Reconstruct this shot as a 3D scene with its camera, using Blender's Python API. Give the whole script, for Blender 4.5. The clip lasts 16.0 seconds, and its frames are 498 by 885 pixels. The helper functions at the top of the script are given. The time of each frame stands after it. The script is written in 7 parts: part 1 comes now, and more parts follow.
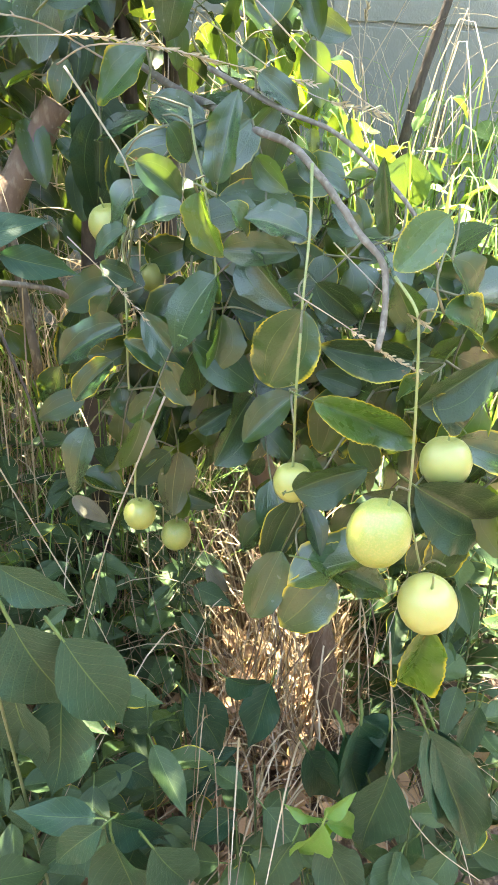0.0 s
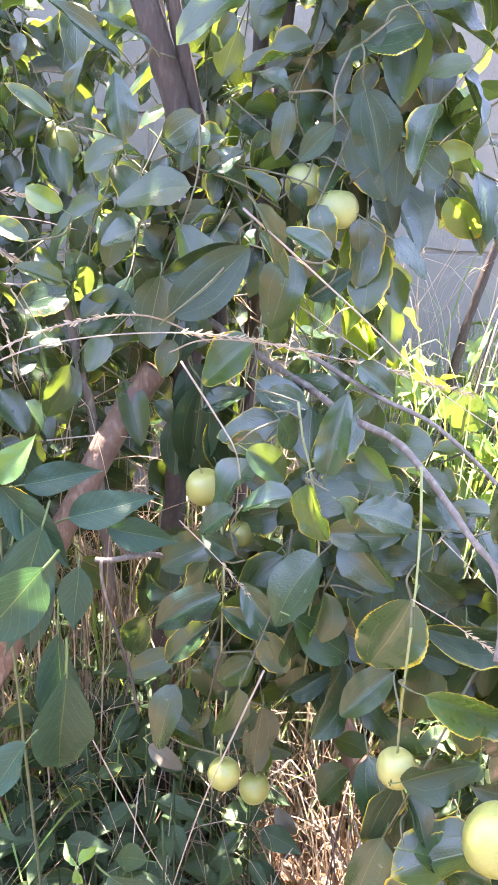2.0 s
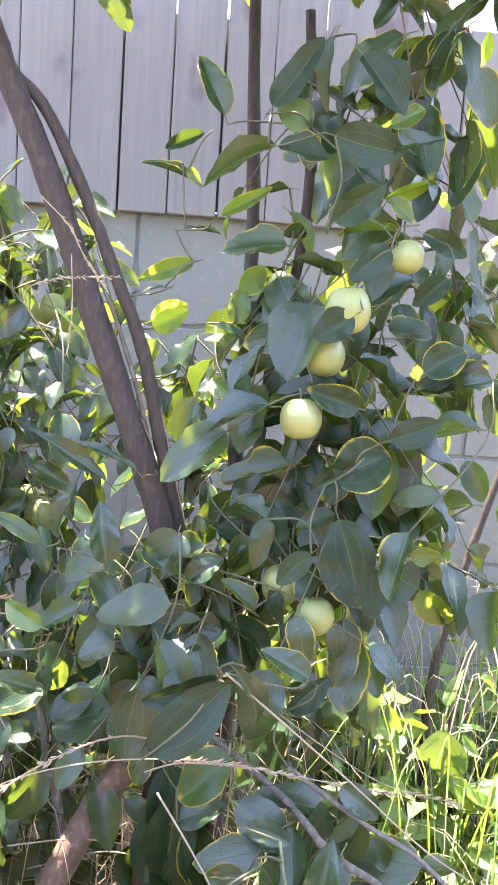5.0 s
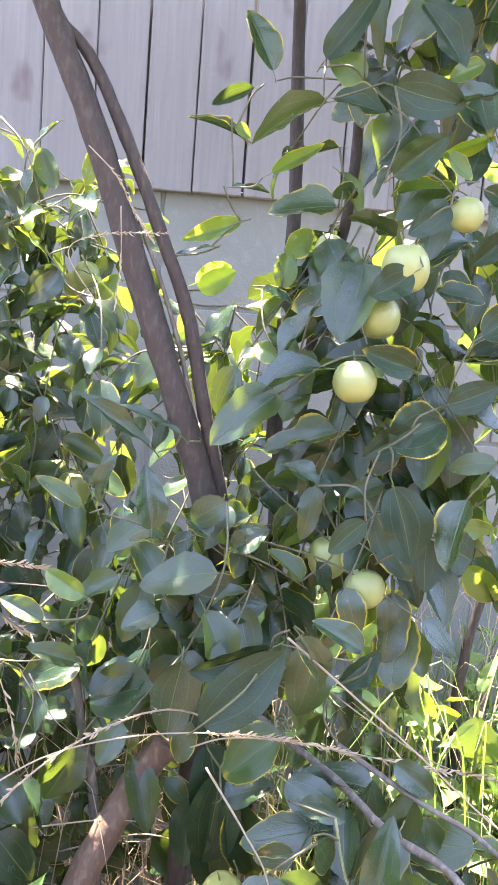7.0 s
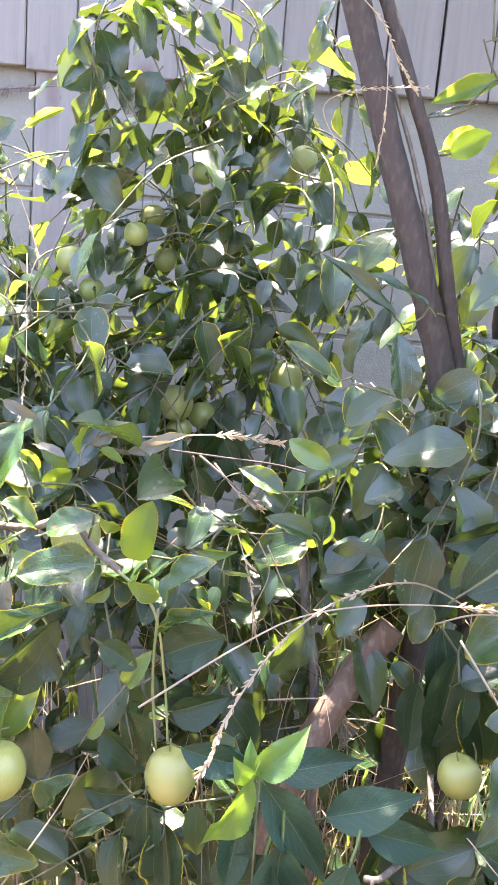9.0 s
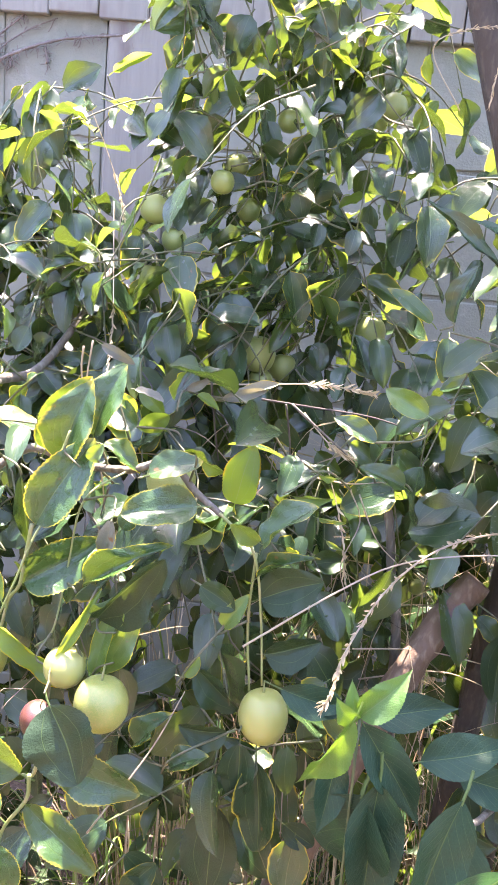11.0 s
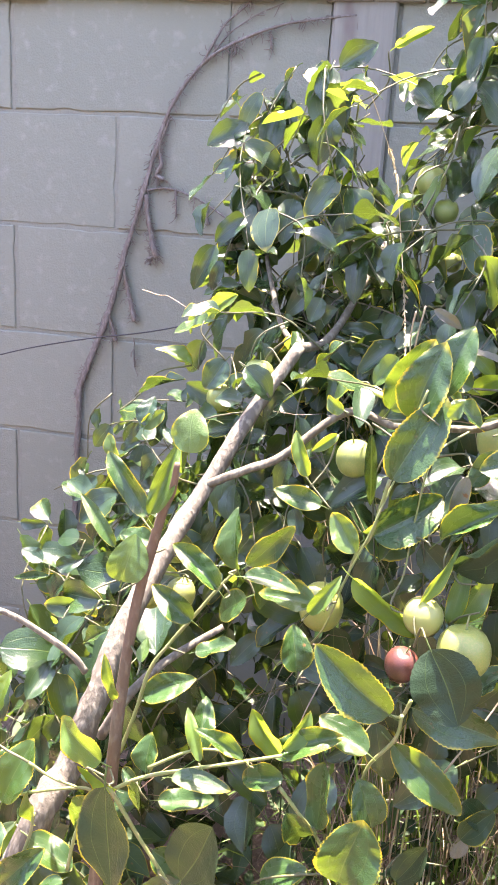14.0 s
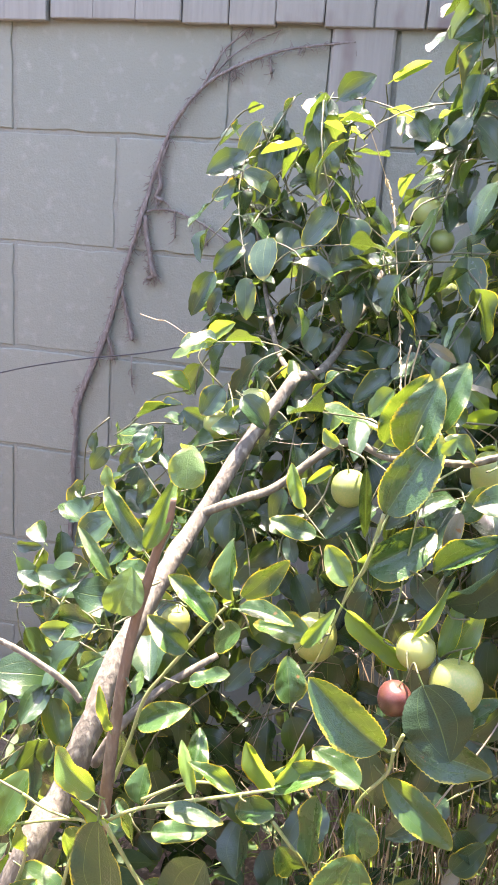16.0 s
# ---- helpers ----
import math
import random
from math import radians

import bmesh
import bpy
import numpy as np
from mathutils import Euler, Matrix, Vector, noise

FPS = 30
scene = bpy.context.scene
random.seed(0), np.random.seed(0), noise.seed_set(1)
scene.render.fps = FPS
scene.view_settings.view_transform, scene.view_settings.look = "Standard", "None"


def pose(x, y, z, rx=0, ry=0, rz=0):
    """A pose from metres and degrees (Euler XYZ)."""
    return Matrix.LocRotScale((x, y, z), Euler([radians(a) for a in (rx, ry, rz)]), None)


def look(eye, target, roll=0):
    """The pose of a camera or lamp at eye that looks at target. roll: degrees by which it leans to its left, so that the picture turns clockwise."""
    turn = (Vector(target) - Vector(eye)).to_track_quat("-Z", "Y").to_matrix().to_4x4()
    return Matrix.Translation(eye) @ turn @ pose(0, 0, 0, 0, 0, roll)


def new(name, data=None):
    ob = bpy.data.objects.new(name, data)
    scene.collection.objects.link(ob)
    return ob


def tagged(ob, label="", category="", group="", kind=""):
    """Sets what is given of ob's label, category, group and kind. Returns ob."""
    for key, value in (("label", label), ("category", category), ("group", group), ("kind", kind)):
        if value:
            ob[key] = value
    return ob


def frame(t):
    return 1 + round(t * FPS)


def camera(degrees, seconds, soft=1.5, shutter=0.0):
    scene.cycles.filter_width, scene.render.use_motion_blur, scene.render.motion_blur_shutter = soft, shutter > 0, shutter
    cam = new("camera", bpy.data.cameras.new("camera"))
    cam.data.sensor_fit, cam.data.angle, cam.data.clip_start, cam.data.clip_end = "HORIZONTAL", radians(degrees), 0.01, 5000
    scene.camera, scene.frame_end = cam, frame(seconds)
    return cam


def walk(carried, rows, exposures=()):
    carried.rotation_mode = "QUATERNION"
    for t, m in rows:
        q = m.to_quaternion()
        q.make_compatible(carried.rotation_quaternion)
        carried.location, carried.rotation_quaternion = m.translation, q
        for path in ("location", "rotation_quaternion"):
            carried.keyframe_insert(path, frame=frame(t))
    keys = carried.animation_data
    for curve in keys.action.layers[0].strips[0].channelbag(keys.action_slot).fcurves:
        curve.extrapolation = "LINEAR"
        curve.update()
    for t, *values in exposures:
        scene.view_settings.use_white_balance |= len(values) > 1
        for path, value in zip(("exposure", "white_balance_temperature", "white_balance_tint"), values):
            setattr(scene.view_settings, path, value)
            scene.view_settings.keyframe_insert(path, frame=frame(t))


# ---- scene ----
SIZE = 0.74  # the plan below is drawn 1 / 0.74 times life size: blocks of 0.40 x 0.20 m set the scale
cam = camera(34.2, 16.0, 1.1)
PATH = [
    (0, (0.29, -0.027, 1.313), (0.445, 1.645, 0.227), 3.3),
    (0.5, (0.248, 0.0, 1.356), (0.404, 1.714, 0.337), 3.2),
    (1, (0.209, 0.01, 1.388), (0.36, 1.778, 0.464), 3.6),
    (1.5, (0.176, 0.02, 1.412), (0.308, 1.822, 0.556), 3.7),
    (2, (0.178, 0.032, 1.455), (0.315, 1.863, 0.662), 3.7),
    (2.5, (0.166, 0.063, 1.505), (0.303, 1.929, 0.798), 3.6),
    (3, (0.159, 0.086, 1.561), (0.302, 1.992, 0.971), 3.5),
    (3.5, (0.157, 0.091, 1.615), (0.321, 2.033, 1.168), 3.5),
    (4, (0.161, 0.085, 1.658), (0.336, 2.046, 1.309), 3.6),
    (4.5, (0.15, 0.091, 1.673), (0.341, 2.059, 1.366), 3.9),
    (4.7, (0.149, 0.09, 1.675), (0.345, 2.059, 1.387), 4.0),
    (6.8, (0.109, 0.128, 1.638), (0.344, 2.096, 1.367), 4.5),
    (7, (0.097, 0.125, 1.622), (0.304, 2.096, 1.348), 4.6),
    (7.5, (0.077, 0.125, 1.582), (0.178, 2.099, 1.278), 4.2),
    (8, (0.043, 0.134, 1.544), (0.088, 2.103, 1.199), 4.4),
    (8.5, (-0.009, 0.138, 1.524), (-0.029, 2.102, 1.149), 4.6),
    (11, (-0.105, 0.129, 1.486), (-0.247, 2.064, 0.998), 5.5),
    (11.5, (-0.153, 0.12, 1.48), (-0.372, 2.041, 0.969), 4.7),
    (12, (-0.182, 0.119, 1.462), (-0.457, 2.031, 0.941), 4.4),
    (12.5, (-0.214, 0.111, 1.445), (-0.536, 2.014, 0.919), 5.0),
    (13, (-0.249, 0.108, 1.451), (-0.602, 2.002, 0.913), 4.9),
    (13.5, (-0.307, 0.079, 1.45), (-0.696, 1.965, 0.91), 4.2),
    (14, (-0.345, 0.05, 1.445), (-0.744, 1.936, 0.911), 3.6),
    (14.5, (-0.348, 0.04, 1.429), (-0.767, 1.925, 0.909), 3.0),
    (15, (-0.334, 0.039, 1.422), (-0.763, 1.925, 0.914), 2.8),
    (15.5, (-0.346, 0.04, 1.433), (-0.759, 1.931, 0.928), 3.2),
    (16, (-0.346, 0.048, 1.471), (-0.739, 1.942, 0.961), 4.2),
]
EXPOSURES = [(0.0, 3.98, 7800, 13), (0.5, 4.04, 7700, 18), (1.0, 4.16, 6900, 30), (2.0, 4.20, 6900, 42), (3.3, 4.02, 7000, 40), (4.5, 3.78, 7100, 36), (8.5, 3.86, 7100, 37), (11.0, 3.76, 7000, 37), (13.5, 3.42, 7300, 34), (16.0, 3.34, 7400, 30)]
walk(cam, [(t, look(SIZE * Vector(eye), SIZE * Vector(target), roll)) for t, eye, target, roll in PATH], EXPOSURES)

# ---- light ----
world = bpy.data.worlds.new("sky")
scene.world = world
world.use_nodes = True
SUN_EL, SUN_AZ = radians(75), radians(-8)  # azimuth from +y towards +x
wn = world.node_tree.nodes
sky = wn.new("ShaderNodeTexSky")
sky.sky_type, sky.sun_disc = "NISHITA", False
sky.sun_elevation, sky.sun_rotation = SUN_EL, SUN_AZ
sky.air_density, sky.dust_density, sky.ozone_density = 1.0, 1.2, 1.0
world.node_tree.links.new(sky.outputs[0], wn["Background"].inputs[0])
wn["Background"].inputs[1].default_value = 0.15
sun = new("sun", bpy.data.lights.new("sun", "SUN"))
sun.data.energy, sun.data.angle, sun.data.color = 5.0, radians(0.53), (1.0, 0.95, 0.86)
sun.matrix_world = look((0, 0, 0), (-math.sin(SUN_AZ) * math.cos(SUN_EL), -math.cos(SUN_AZ) * math.cos(SUN_EL), -math.sin(SUN_EL)))

# ---- materials ----


def nodes_of(name):
    m = bpy.data.materials.new(name)
    m.use_nodes = True
    nt = m.node_tree
    return m, nt, nt.nodes["Principled BSDF"]


def add(nt, kind, **values):
    n = nt.nodes.new(kind)
    for k, v in values.items():
        n.inputs[k.replace("_", " ")].default_value = v
    return n


def ramp(nt, src, stops):
    r = nt.nodes.new("ShaderNodeValToRGB")
    e = r.color_ramp.elements
    while len(e) < len(stops):
        e.new(0.5)
    for el, (p, c) in zip(e, stops):
        el.position, el.color = p, (*c, 1)
    nt.links.new(src, r.inputs[0])
    return r


def mix(nt, fac, a, b, how="MIX"):
    m = nt.nodes.new("ShaderNodeMix")
    m.data_type, m.blend_type = "RGBA", how
    for sock, v in ((m.inputs[0], fac), (m.inputs[6], a), (m.inputs[7], b)):
        if isinstance(v, (int, float)):
            sock.default_value = v
        elif isinstance(v, tuple):
            sock.default_value = (*v, 1)
        else:
            nt.links.new(v, sock)
    return m.outputs[2]


def calc(nt, op, a, b=0.0, c=0.0):
    m = nt.nodes.new("ShaderNodeMath")
    m.operation = op
    for sock, v in zip(m.inputs, (a, b, c)):
        if isinstance(v, (int, float)):
            sock.default_value = v
        else:
            nt.links.new(v, sock)
    return m.outputs[0]


def bump(nt, bsdf, height, strength=0.3, distance=0.002):
    b = nt.nodes.new("ShaderNodeBump")
    b.inputs["Strength"].default_value, b.inputs["Distance"].default_value = strength, distance
    nt.links.new(height, b.inputs["Height"])
    nt.links.new(b.outputs[0], bsdf.inputs["Normal"])
    return b


def noise_of(nt, scale, detail=4.0, space="Object"):
    c = nt.nodes.new("ShaderNodeTexCoord")
    n = add(nt, "ShaderNodeTexNoise", Scale=scale, Detail=detail)
    nt.links.new(c.outputs[space], n.inputs["Vector"])
    return n.outputs["Fac"]


def world_noise(nt, scale, detail=4.0, stretch=(1, 1, 1)):
    c = nt.nodes.new("ShaderNodeNewGeometry")
    mp = nt.nodes.new("ShaderNodeMapping")
    mp.inputs["Scale"].default_value = stretch
    nt.links.new(c.outputs["Position"], mp.inputs["Vector"])
    n = add(nt, "ShaderNodeTexNoise", Scale=scale / SIZE, Detail=detail)
    nt.links.new(mp.outputs[0], n.inputs["Vector"])
    return n.outputs["Fac"]


def leaf_material(name, dark, light, through_colour, gloss, side_veins, edge=0.85, island=False, amount=0.42, shine=0.8):
    """A leaf: u runs across the blade, v from stalk to tip."""
    m, nt, b = nodes_of(name)
    uv = nt.nodes.new("ShaderNodeUVMap")
    sep = nt.nodes.new("ShaderNodeSeparateXYZ")
    nt.links.new(uv.outputs[0], sep.inputs[0])
    u, v = sep.outputs[0], sep.outputs[1]
    if island:
        rnd = nt.nodes.new("ShaderNodeNewGeometry").outputs["Random Per Island"]
    else:
        rnd = nt.nodes.new("ShaderNodeObjectInfo").outputs["Random"]
    off = calc(nt, "ABSOLUTE", calc(nt, "SUBTRACT", u, 0.5))           # 0 at the midrib, 0.5 at the edge
    mid = calc(nt, "SMOOTH_MIN", calc(nt, "MULTIPLY", off, 62.0), 1.0, 0.2)
    if side_veins == "three":                                          # two long veins that run from the stalk
        side = calc(nt, "ABSOLUTE", calc(nt, "SUBTRACT", off, calc(nt, "ADD", 0.14, calc(nt, "MULTIPLY", calc(nt, "MULTIPLY", v, calc(nt, "SUBTRACT", 1.0, v)), 0.5))))
        vein = calc(nt, "MINIMUM", mid, calc(nt, "SMOOTH_MIN", calc(nt, "ADD", calc(nt, "MULTIPLY", side, 75.0), 0.35), 1.0, 0.2))
    else:                                                              # feathered veins
        saw = calc(nt, "PINGPONG", calc(nt, "SUBTRACT", calc(nt, "MULTIPLY", v, 9.0), calc(nt, "MULTIPLY", off, 5.0)), 0.5)
        vein = calc(nt, "MINIMUM", mid, calc(nt, "SMOOTH_MIN", calc(nt, "ADD", calc(nt, "MULTIPLY", saw, 9.0), 0.6), 1.0, 0.2))
    spots = world_noise(nt, 55.0, 5.0)
    fine = world_noise(nt, 420.0, 3.0)
    # the net of small veins between the large ones
    net = nt.nodes.new("ShaderNodeTexVoronoi")
    net.feature = "DISTANCE_TO_EDGE"
    spread = nt.nodes.new("ShaderNodeMapping")
    spread.inputs["Scale"].default_value = (22.0, 32.0, 1.0)
    nt.links.new(uv.outputs[0], spread.inputs["Vector"])
    nt.links.new(spread.outputs[0], net.inputs["Vector"])
    net.inputs["Scale"].default_value = 1.0
    cell = calc(nt, "MINIMUM", calc(nt, "MULTIPLY", net.outputs["Distance"], 4.0), 1.0)
    base = mix(nt, rnd, dark, light)
    base = mix(nt, calc(nt, "MULTIPLY", spots, 0.4), base, tuple(min(1, c * 1.7) for c in light))
    base = mix(nt, calc(nt, "MULTIPLY", calc(nt, "SUBTRACT", 1.0, cell), 0.18), base, tuple(min(1, c * 2.2) for c in light))
    base = mix(nt, calc(nt, "MULTIPLY", calc(nt, "SUBTRACT", 1.0, vein), 0.5), base, (0.13, 0.20, 0.05))
    # yellowed and sun-painted margin: a thin line all round, wider and browned in patches
    rim_leaf = calc(nt, "GREATER_THAN", rnd, 1.0 - edge)
    out = calc(nt, "MAXIMUM", off, calc(nt, "MULTIPLY", v, 0.485))
    line = calc(nt, "MULTIPLY", calc(nt, "SUBTRACT", out, calc(nt, "SUBTRACT", 0.478, calc(nt, "MULTIPLY", spots, 0.02))), 60.0)
    wide = calc(nt, "MULTIPLY", calc(nt, "SUBTRACT", out, calc(nt, "ADD", 0.40, calc(nt, "MULTIPLY", spots, 0.07))), 16.0)
    patch = ramp(nt, world_noise(nt, 38.0, 2.0), [(0.50, (0, 0, 0)), (0.60, (1, 1, 1))]).outputs[0]
    wide = calc(nt, "MULTIPLY", calc(nt, "MINIMUM", calc(nt, "MAXIMUM", wide, 0.0), 1.0), patch)
    some = ramp(nt, world_noise(nt, 16.0, 2.0), [(0.40, (0.12, 0.12, 0.12)), (0.58, (0.9, 0.9, 0.9))]).outputs[0]
    line = calc(nt, "MULTIPLY", calc(nt, "MINIMUM", calc(nt, "MAXIMUM", line, 0.0), 1.0), some)
    worn_lit_rim = calc(nt, "MULTIPLY", calc(nt, "MAXIMUM", line, wide), rim_leaf)
    # Yellow here also stands in for sun caught on the edge.
    base = mix(nt, worn_lit_rim, base, (0.46, 0.40, 0.03))
    scar = ramp(nt, world_noise(nt, 90.0, 3.0), [(0.70, (0, 0, 0)), (0.76, (1, 1, 1))]).outputs[0]
    base = mix(nt, calc(nt, "MULTIPLY", scar, rim_leaf), base, (0.16, 0.075, 0.025))
    nt.links.new(base, b.inputs["Base Color"])
    rough = calc(nt, "ADD", gloss + 0.06, calc(nt, "MULTIPLY", spots, 0.24))
    nt.links.new(rough, b.inputs["Roughness"])
    b.inputs["Specular IOR Level"].default_value = shine
    quilt = world_noise(nt, 150.0, 2.0)
    h = calc(nt, "ADD", calc(nt, "MULTIPLY", vein, 0.5), calc(nt, "ADD", calc(nt, "MULTIPLY", fine, 0.5), calc(nt, "ADD", calc(nt, "MULTIPLY", cell, 0.16), calc(nt, "ADD", calc(nt, "MULTIPLY", quilt, 0.5), calc(nt, "MULTIPLY", spots, 1.0)))))
    bump(nt, b, h, 0.42, 0.0016)
    tr = nt.nodes.new("ShaderNodeBsdfTranslucent")
    glow = mix(nt, calc(nt, "MULTIPLY", calc(nt, "SUBTRACT", 1.0, vein), 0.5), through_colour, (0.55, 0.62, 0.16))
    glow = mix(nt, worn_lit_rim, glow, (0.85, 0.52, 0.03))
    nt.links.new(glow, tr.inputs["Color"])
    ms = nt.nodes.new("ShaderNodeMixShader")
    thin = calc(nt, "ADD", amount * 0.16, calc(nt, "MULTIPLY", calc(nt, "POWER", calc(nt, "FRACT", calc(nt, "MULTIPLY", rnd, 7.31)), 4.0), amount * 0.95))
    thin = calc(nt, "ADD", thin, calc(nt, "MULTIPLY", worn_lit_rim, amount * 0.8))
    nt.links.new(thin, ms.inputs[0])
    nt.links.new(b.outputs[0], ms.inputs[1])
    nt.links.new(tr.outputs[0], ms.inputs[2])
    nt.links.new(ms.outputs[0], nt.nodes["Material Output"].inputs["Surface"])
    return m


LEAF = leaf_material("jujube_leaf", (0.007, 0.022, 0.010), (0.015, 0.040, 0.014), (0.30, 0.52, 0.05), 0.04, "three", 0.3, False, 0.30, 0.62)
RIMMED = leaf_material("yellow_edged_leaf", (0.010, 0.032, 0.008), (0.020, 0.054, 0.012), (0.34, 0.54, 0.04), 0.10, "three", 1.0, False, 0.26, 0.5)
# Shade is put into this duller, less translucent copy of LEAF.
SHADED_LEAF = leaf_material("shaded_leaf", (0.008, 0.021, 0.009), (0.014, 0.032, 0.012), (0.30, 0.52, 0.05), 0.26, "three", 0.2, False, 0.10, 0.28)
# Lit copy of LEAF: sunshine is put into its paler, more translucent colour.
LIT_LEAF = leaf_material("sunlit_leaf", (0.030, 0.070, 0.012), (0.050, 0.10, 0.016), (0.44, 0.64, 0.04), 0.16, "three", 0.75, False, 0.75, 0.6)
# Lit copies of the weed leaf, their colours brightened as if in sun.
SUN_BLADE = leaf_material("sunlit_weed_blade", (0.055, 0.12, 0.03), (0.08, 0.16, 0.04), (0.40, 0.62, 0.07), 0.4, "feather", 0.2, False, 0.55, 0.5)
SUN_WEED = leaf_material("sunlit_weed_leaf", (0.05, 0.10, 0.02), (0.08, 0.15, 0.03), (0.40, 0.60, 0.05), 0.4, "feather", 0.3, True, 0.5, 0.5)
LEAF_MASS = leaf_material("jujube_leaf_mass", (0.007, 0.020, 0.009), (0.016, 0.040, 0.013), (0.35, 0.57, 0.05), 0.05, "three", 0.25, True, 0.27, 0.62)
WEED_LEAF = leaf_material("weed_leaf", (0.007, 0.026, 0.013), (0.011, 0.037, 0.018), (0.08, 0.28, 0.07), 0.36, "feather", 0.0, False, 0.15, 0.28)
SHOOT_LEAF = leaf_material("shoot_leaf", (0.030, 0.085, 0.014), (0.048, 0.12, 0.018), (0.32, 0.62, 0.03), 0.30, "feather", 0.0, False, 0.85, 0.5)
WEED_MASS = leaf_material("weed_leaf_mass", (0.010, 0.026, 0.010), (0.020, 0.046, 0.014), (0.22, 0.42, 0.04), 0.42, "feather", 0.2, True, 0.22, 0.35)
DRY_LEAF = leaf_material("dry_leaf", (0.17, 0.09, 0.045), (0.30, 0.20, 0.11), (0.40, 0.25, 0.10), 0.7, "three", 0.5, True, 0.25)


def grass_material(name, a, c, through_colour, amount):
    m, nt, b = nodes_of(name)
    rnd = nt.nodes.new("ShaderNodeNewGeometry").outputs["Random Per Island"]
    base = mix(nt, rnd, a, c)
    base = mix(nt, calc(nt, "MULTIPLY", world_noise(nt, 60.0), 0.5), base, tuple(min(1, 1.8 * x) for x in c))
    nt.links.new(base, b.inputs["Base Color"])
    b.inputs["Roughness"].default_value = 0.5
    tr = nt.nodes.new("ShaderNodeBsdfTranslucent")
    tr.inputs["Color"].default_value = (*through_colour, 1)
    ms = nt.nodes.new("ShaderNodeMixShader")
    ms.inputs[0].default_value = amount
    nt.links.new(b.outputs[0], ms.inputs[1])
    nt.links.new(tr.outputs[0], ms.inputs[2])
    nt.links.new(ms.outputs[0], nt.nodes["Material Output"].inputs["Surface"])
    return m


GRASS = grass_material("green_grass", (0.035, 0.090, 0.022), (0.085, 0.165, 0.035), (0.33, 0.54, 0.06), 0.32)
STRAW = grass_material("straw", (0.15, 0.125, 0.08), (0.33, 0.285, 0.19), (0.42, 0.35, 0.20), 0.3)
DEAD = grass_material("dead_stem", (0.075, 0.050, 0.028), (0.17, 0.125, 0.070), (0.26, 0.19, 0.09), 0.2)
AWN = grass_material("seed_head", (0.26, 0.22, 0.13), (0.40, 0.34, 0.20), (0.45, 0.36, 0.18), 0.35)


def bark_material(name, a, c, fleck, rough=0.8):
    m, nt, b = nodes_of(name)
    big = world_noise(nt, 22.0, 6.0)
    grain = world_noise(nt, 160.0, 5.0, (1, 1, 0.35))
    base = mix(nt, big, a, c)
    base = mix(nt, ramp(nt, grain, [(0.50, (0, 0, 0)), (0.68, (1, 1, 1))]).outputs[0], base, fleck)
    nt.links.new(base, b.inputs["Base Color"])
    b.inputs["Roughness"].default_value = rough
    bump(nt, b, calc(nt, "ADD", grain, big), 0.7, 0.003)
    return m


BARK = bark_material("grey_bark", (0.050, 0.045, 0.034), (0.138, 0.129, 0.098), (0.200, 0.190, 0.146))
BARK_BROWN = bark_material("brown_bark", (0.070, 0.063, 0.045), (0.125, 0.113, 0.081), (0.165, 0.157, 0.114))
BARK_DARK = bark_material("dark_bark", (0.023, 0.019, 0.013), (0.044, 0.037, 0.025), (0.056, 0.048, 0.033))
BARK_RED = bark_material("reddish_bark", (0.085, 0.053, 0.031), (0.135, 0.092, 0.056), (0.160, 0.122, 0.078))
TWIG = bark_material("green_twig", (0.11, 0.15, 0.045), (0.20, 0.24, 0.075), (0.22, 0.20, 0.09), 0.55)
WEED_STEM = bark_material("weed_stem", (0.040, 0.065, 0.022), (0.075, 0.105, 0.035), (0.09, 0.10, 0.05), 0.55)
FINE_TWIG = bark_material("fine_twig", (0.05, 0.06, 0.025), (0.09, 0.10, 0.04), (0.12, 0.11, 0.06), 0.6)


def fruit_material(name, a, c, blush):
    m, nt, b = nodes_of(name)
    rnd = nt.nodes.new("ShaderNodeObjectInfo").outputs["Random"]
    base = mix(nt, rnd, a, c)
    base = mix(nt, ramp(nt, noise_of(nt, 30.0, 4.0), [(0.45, (0, 0, 0)), (0.75, (1, 1, 1))]).outputs[0], base, blush)
    base = mix(nt, calc(nt, "MULTIPLY", ramp(nt, noise_of(nt, 330.0, 2.0), [(0.64, (0, 0, 0)), (0.70, (1, 1, 1))]).outputs[0], 0.35), base, (0.30, 0.24, 0.08))
    nt.links.new(base, b.inputs["Base Color"])
    b.inputs["Roughness"].default_value = 0.32
    b.inputs["Subsurface Weight"].default_value = 0.35
    b.inputs["Subsurface Radius"].default_value = (0.012, 0.012, 0.004)
    bump(nt, b, noise_of(nt, 60.0, 3.0), 0.15, 0.002)
    return m


FRUIT = fruit_material("pale_green_skin", (0.195, 0.245, 0.056), (0.265, 0.295, 0.085), (0.30, 0.275, 0.08))
# Slightly greener skin for the fruit that hang further back.
FRUIT_GREEN = fruit_material("greener_skin", (0.185, 0.245, 0.070), (0.250, 0.300, 0.095), (0.27, 0.285, 0.09))
FRUIT_RED = fruit_material("browned_skin", (0.085, 0.028, 0.021), (0.115, 0.045, 0.030), (0.065, 0.026, 0.02))


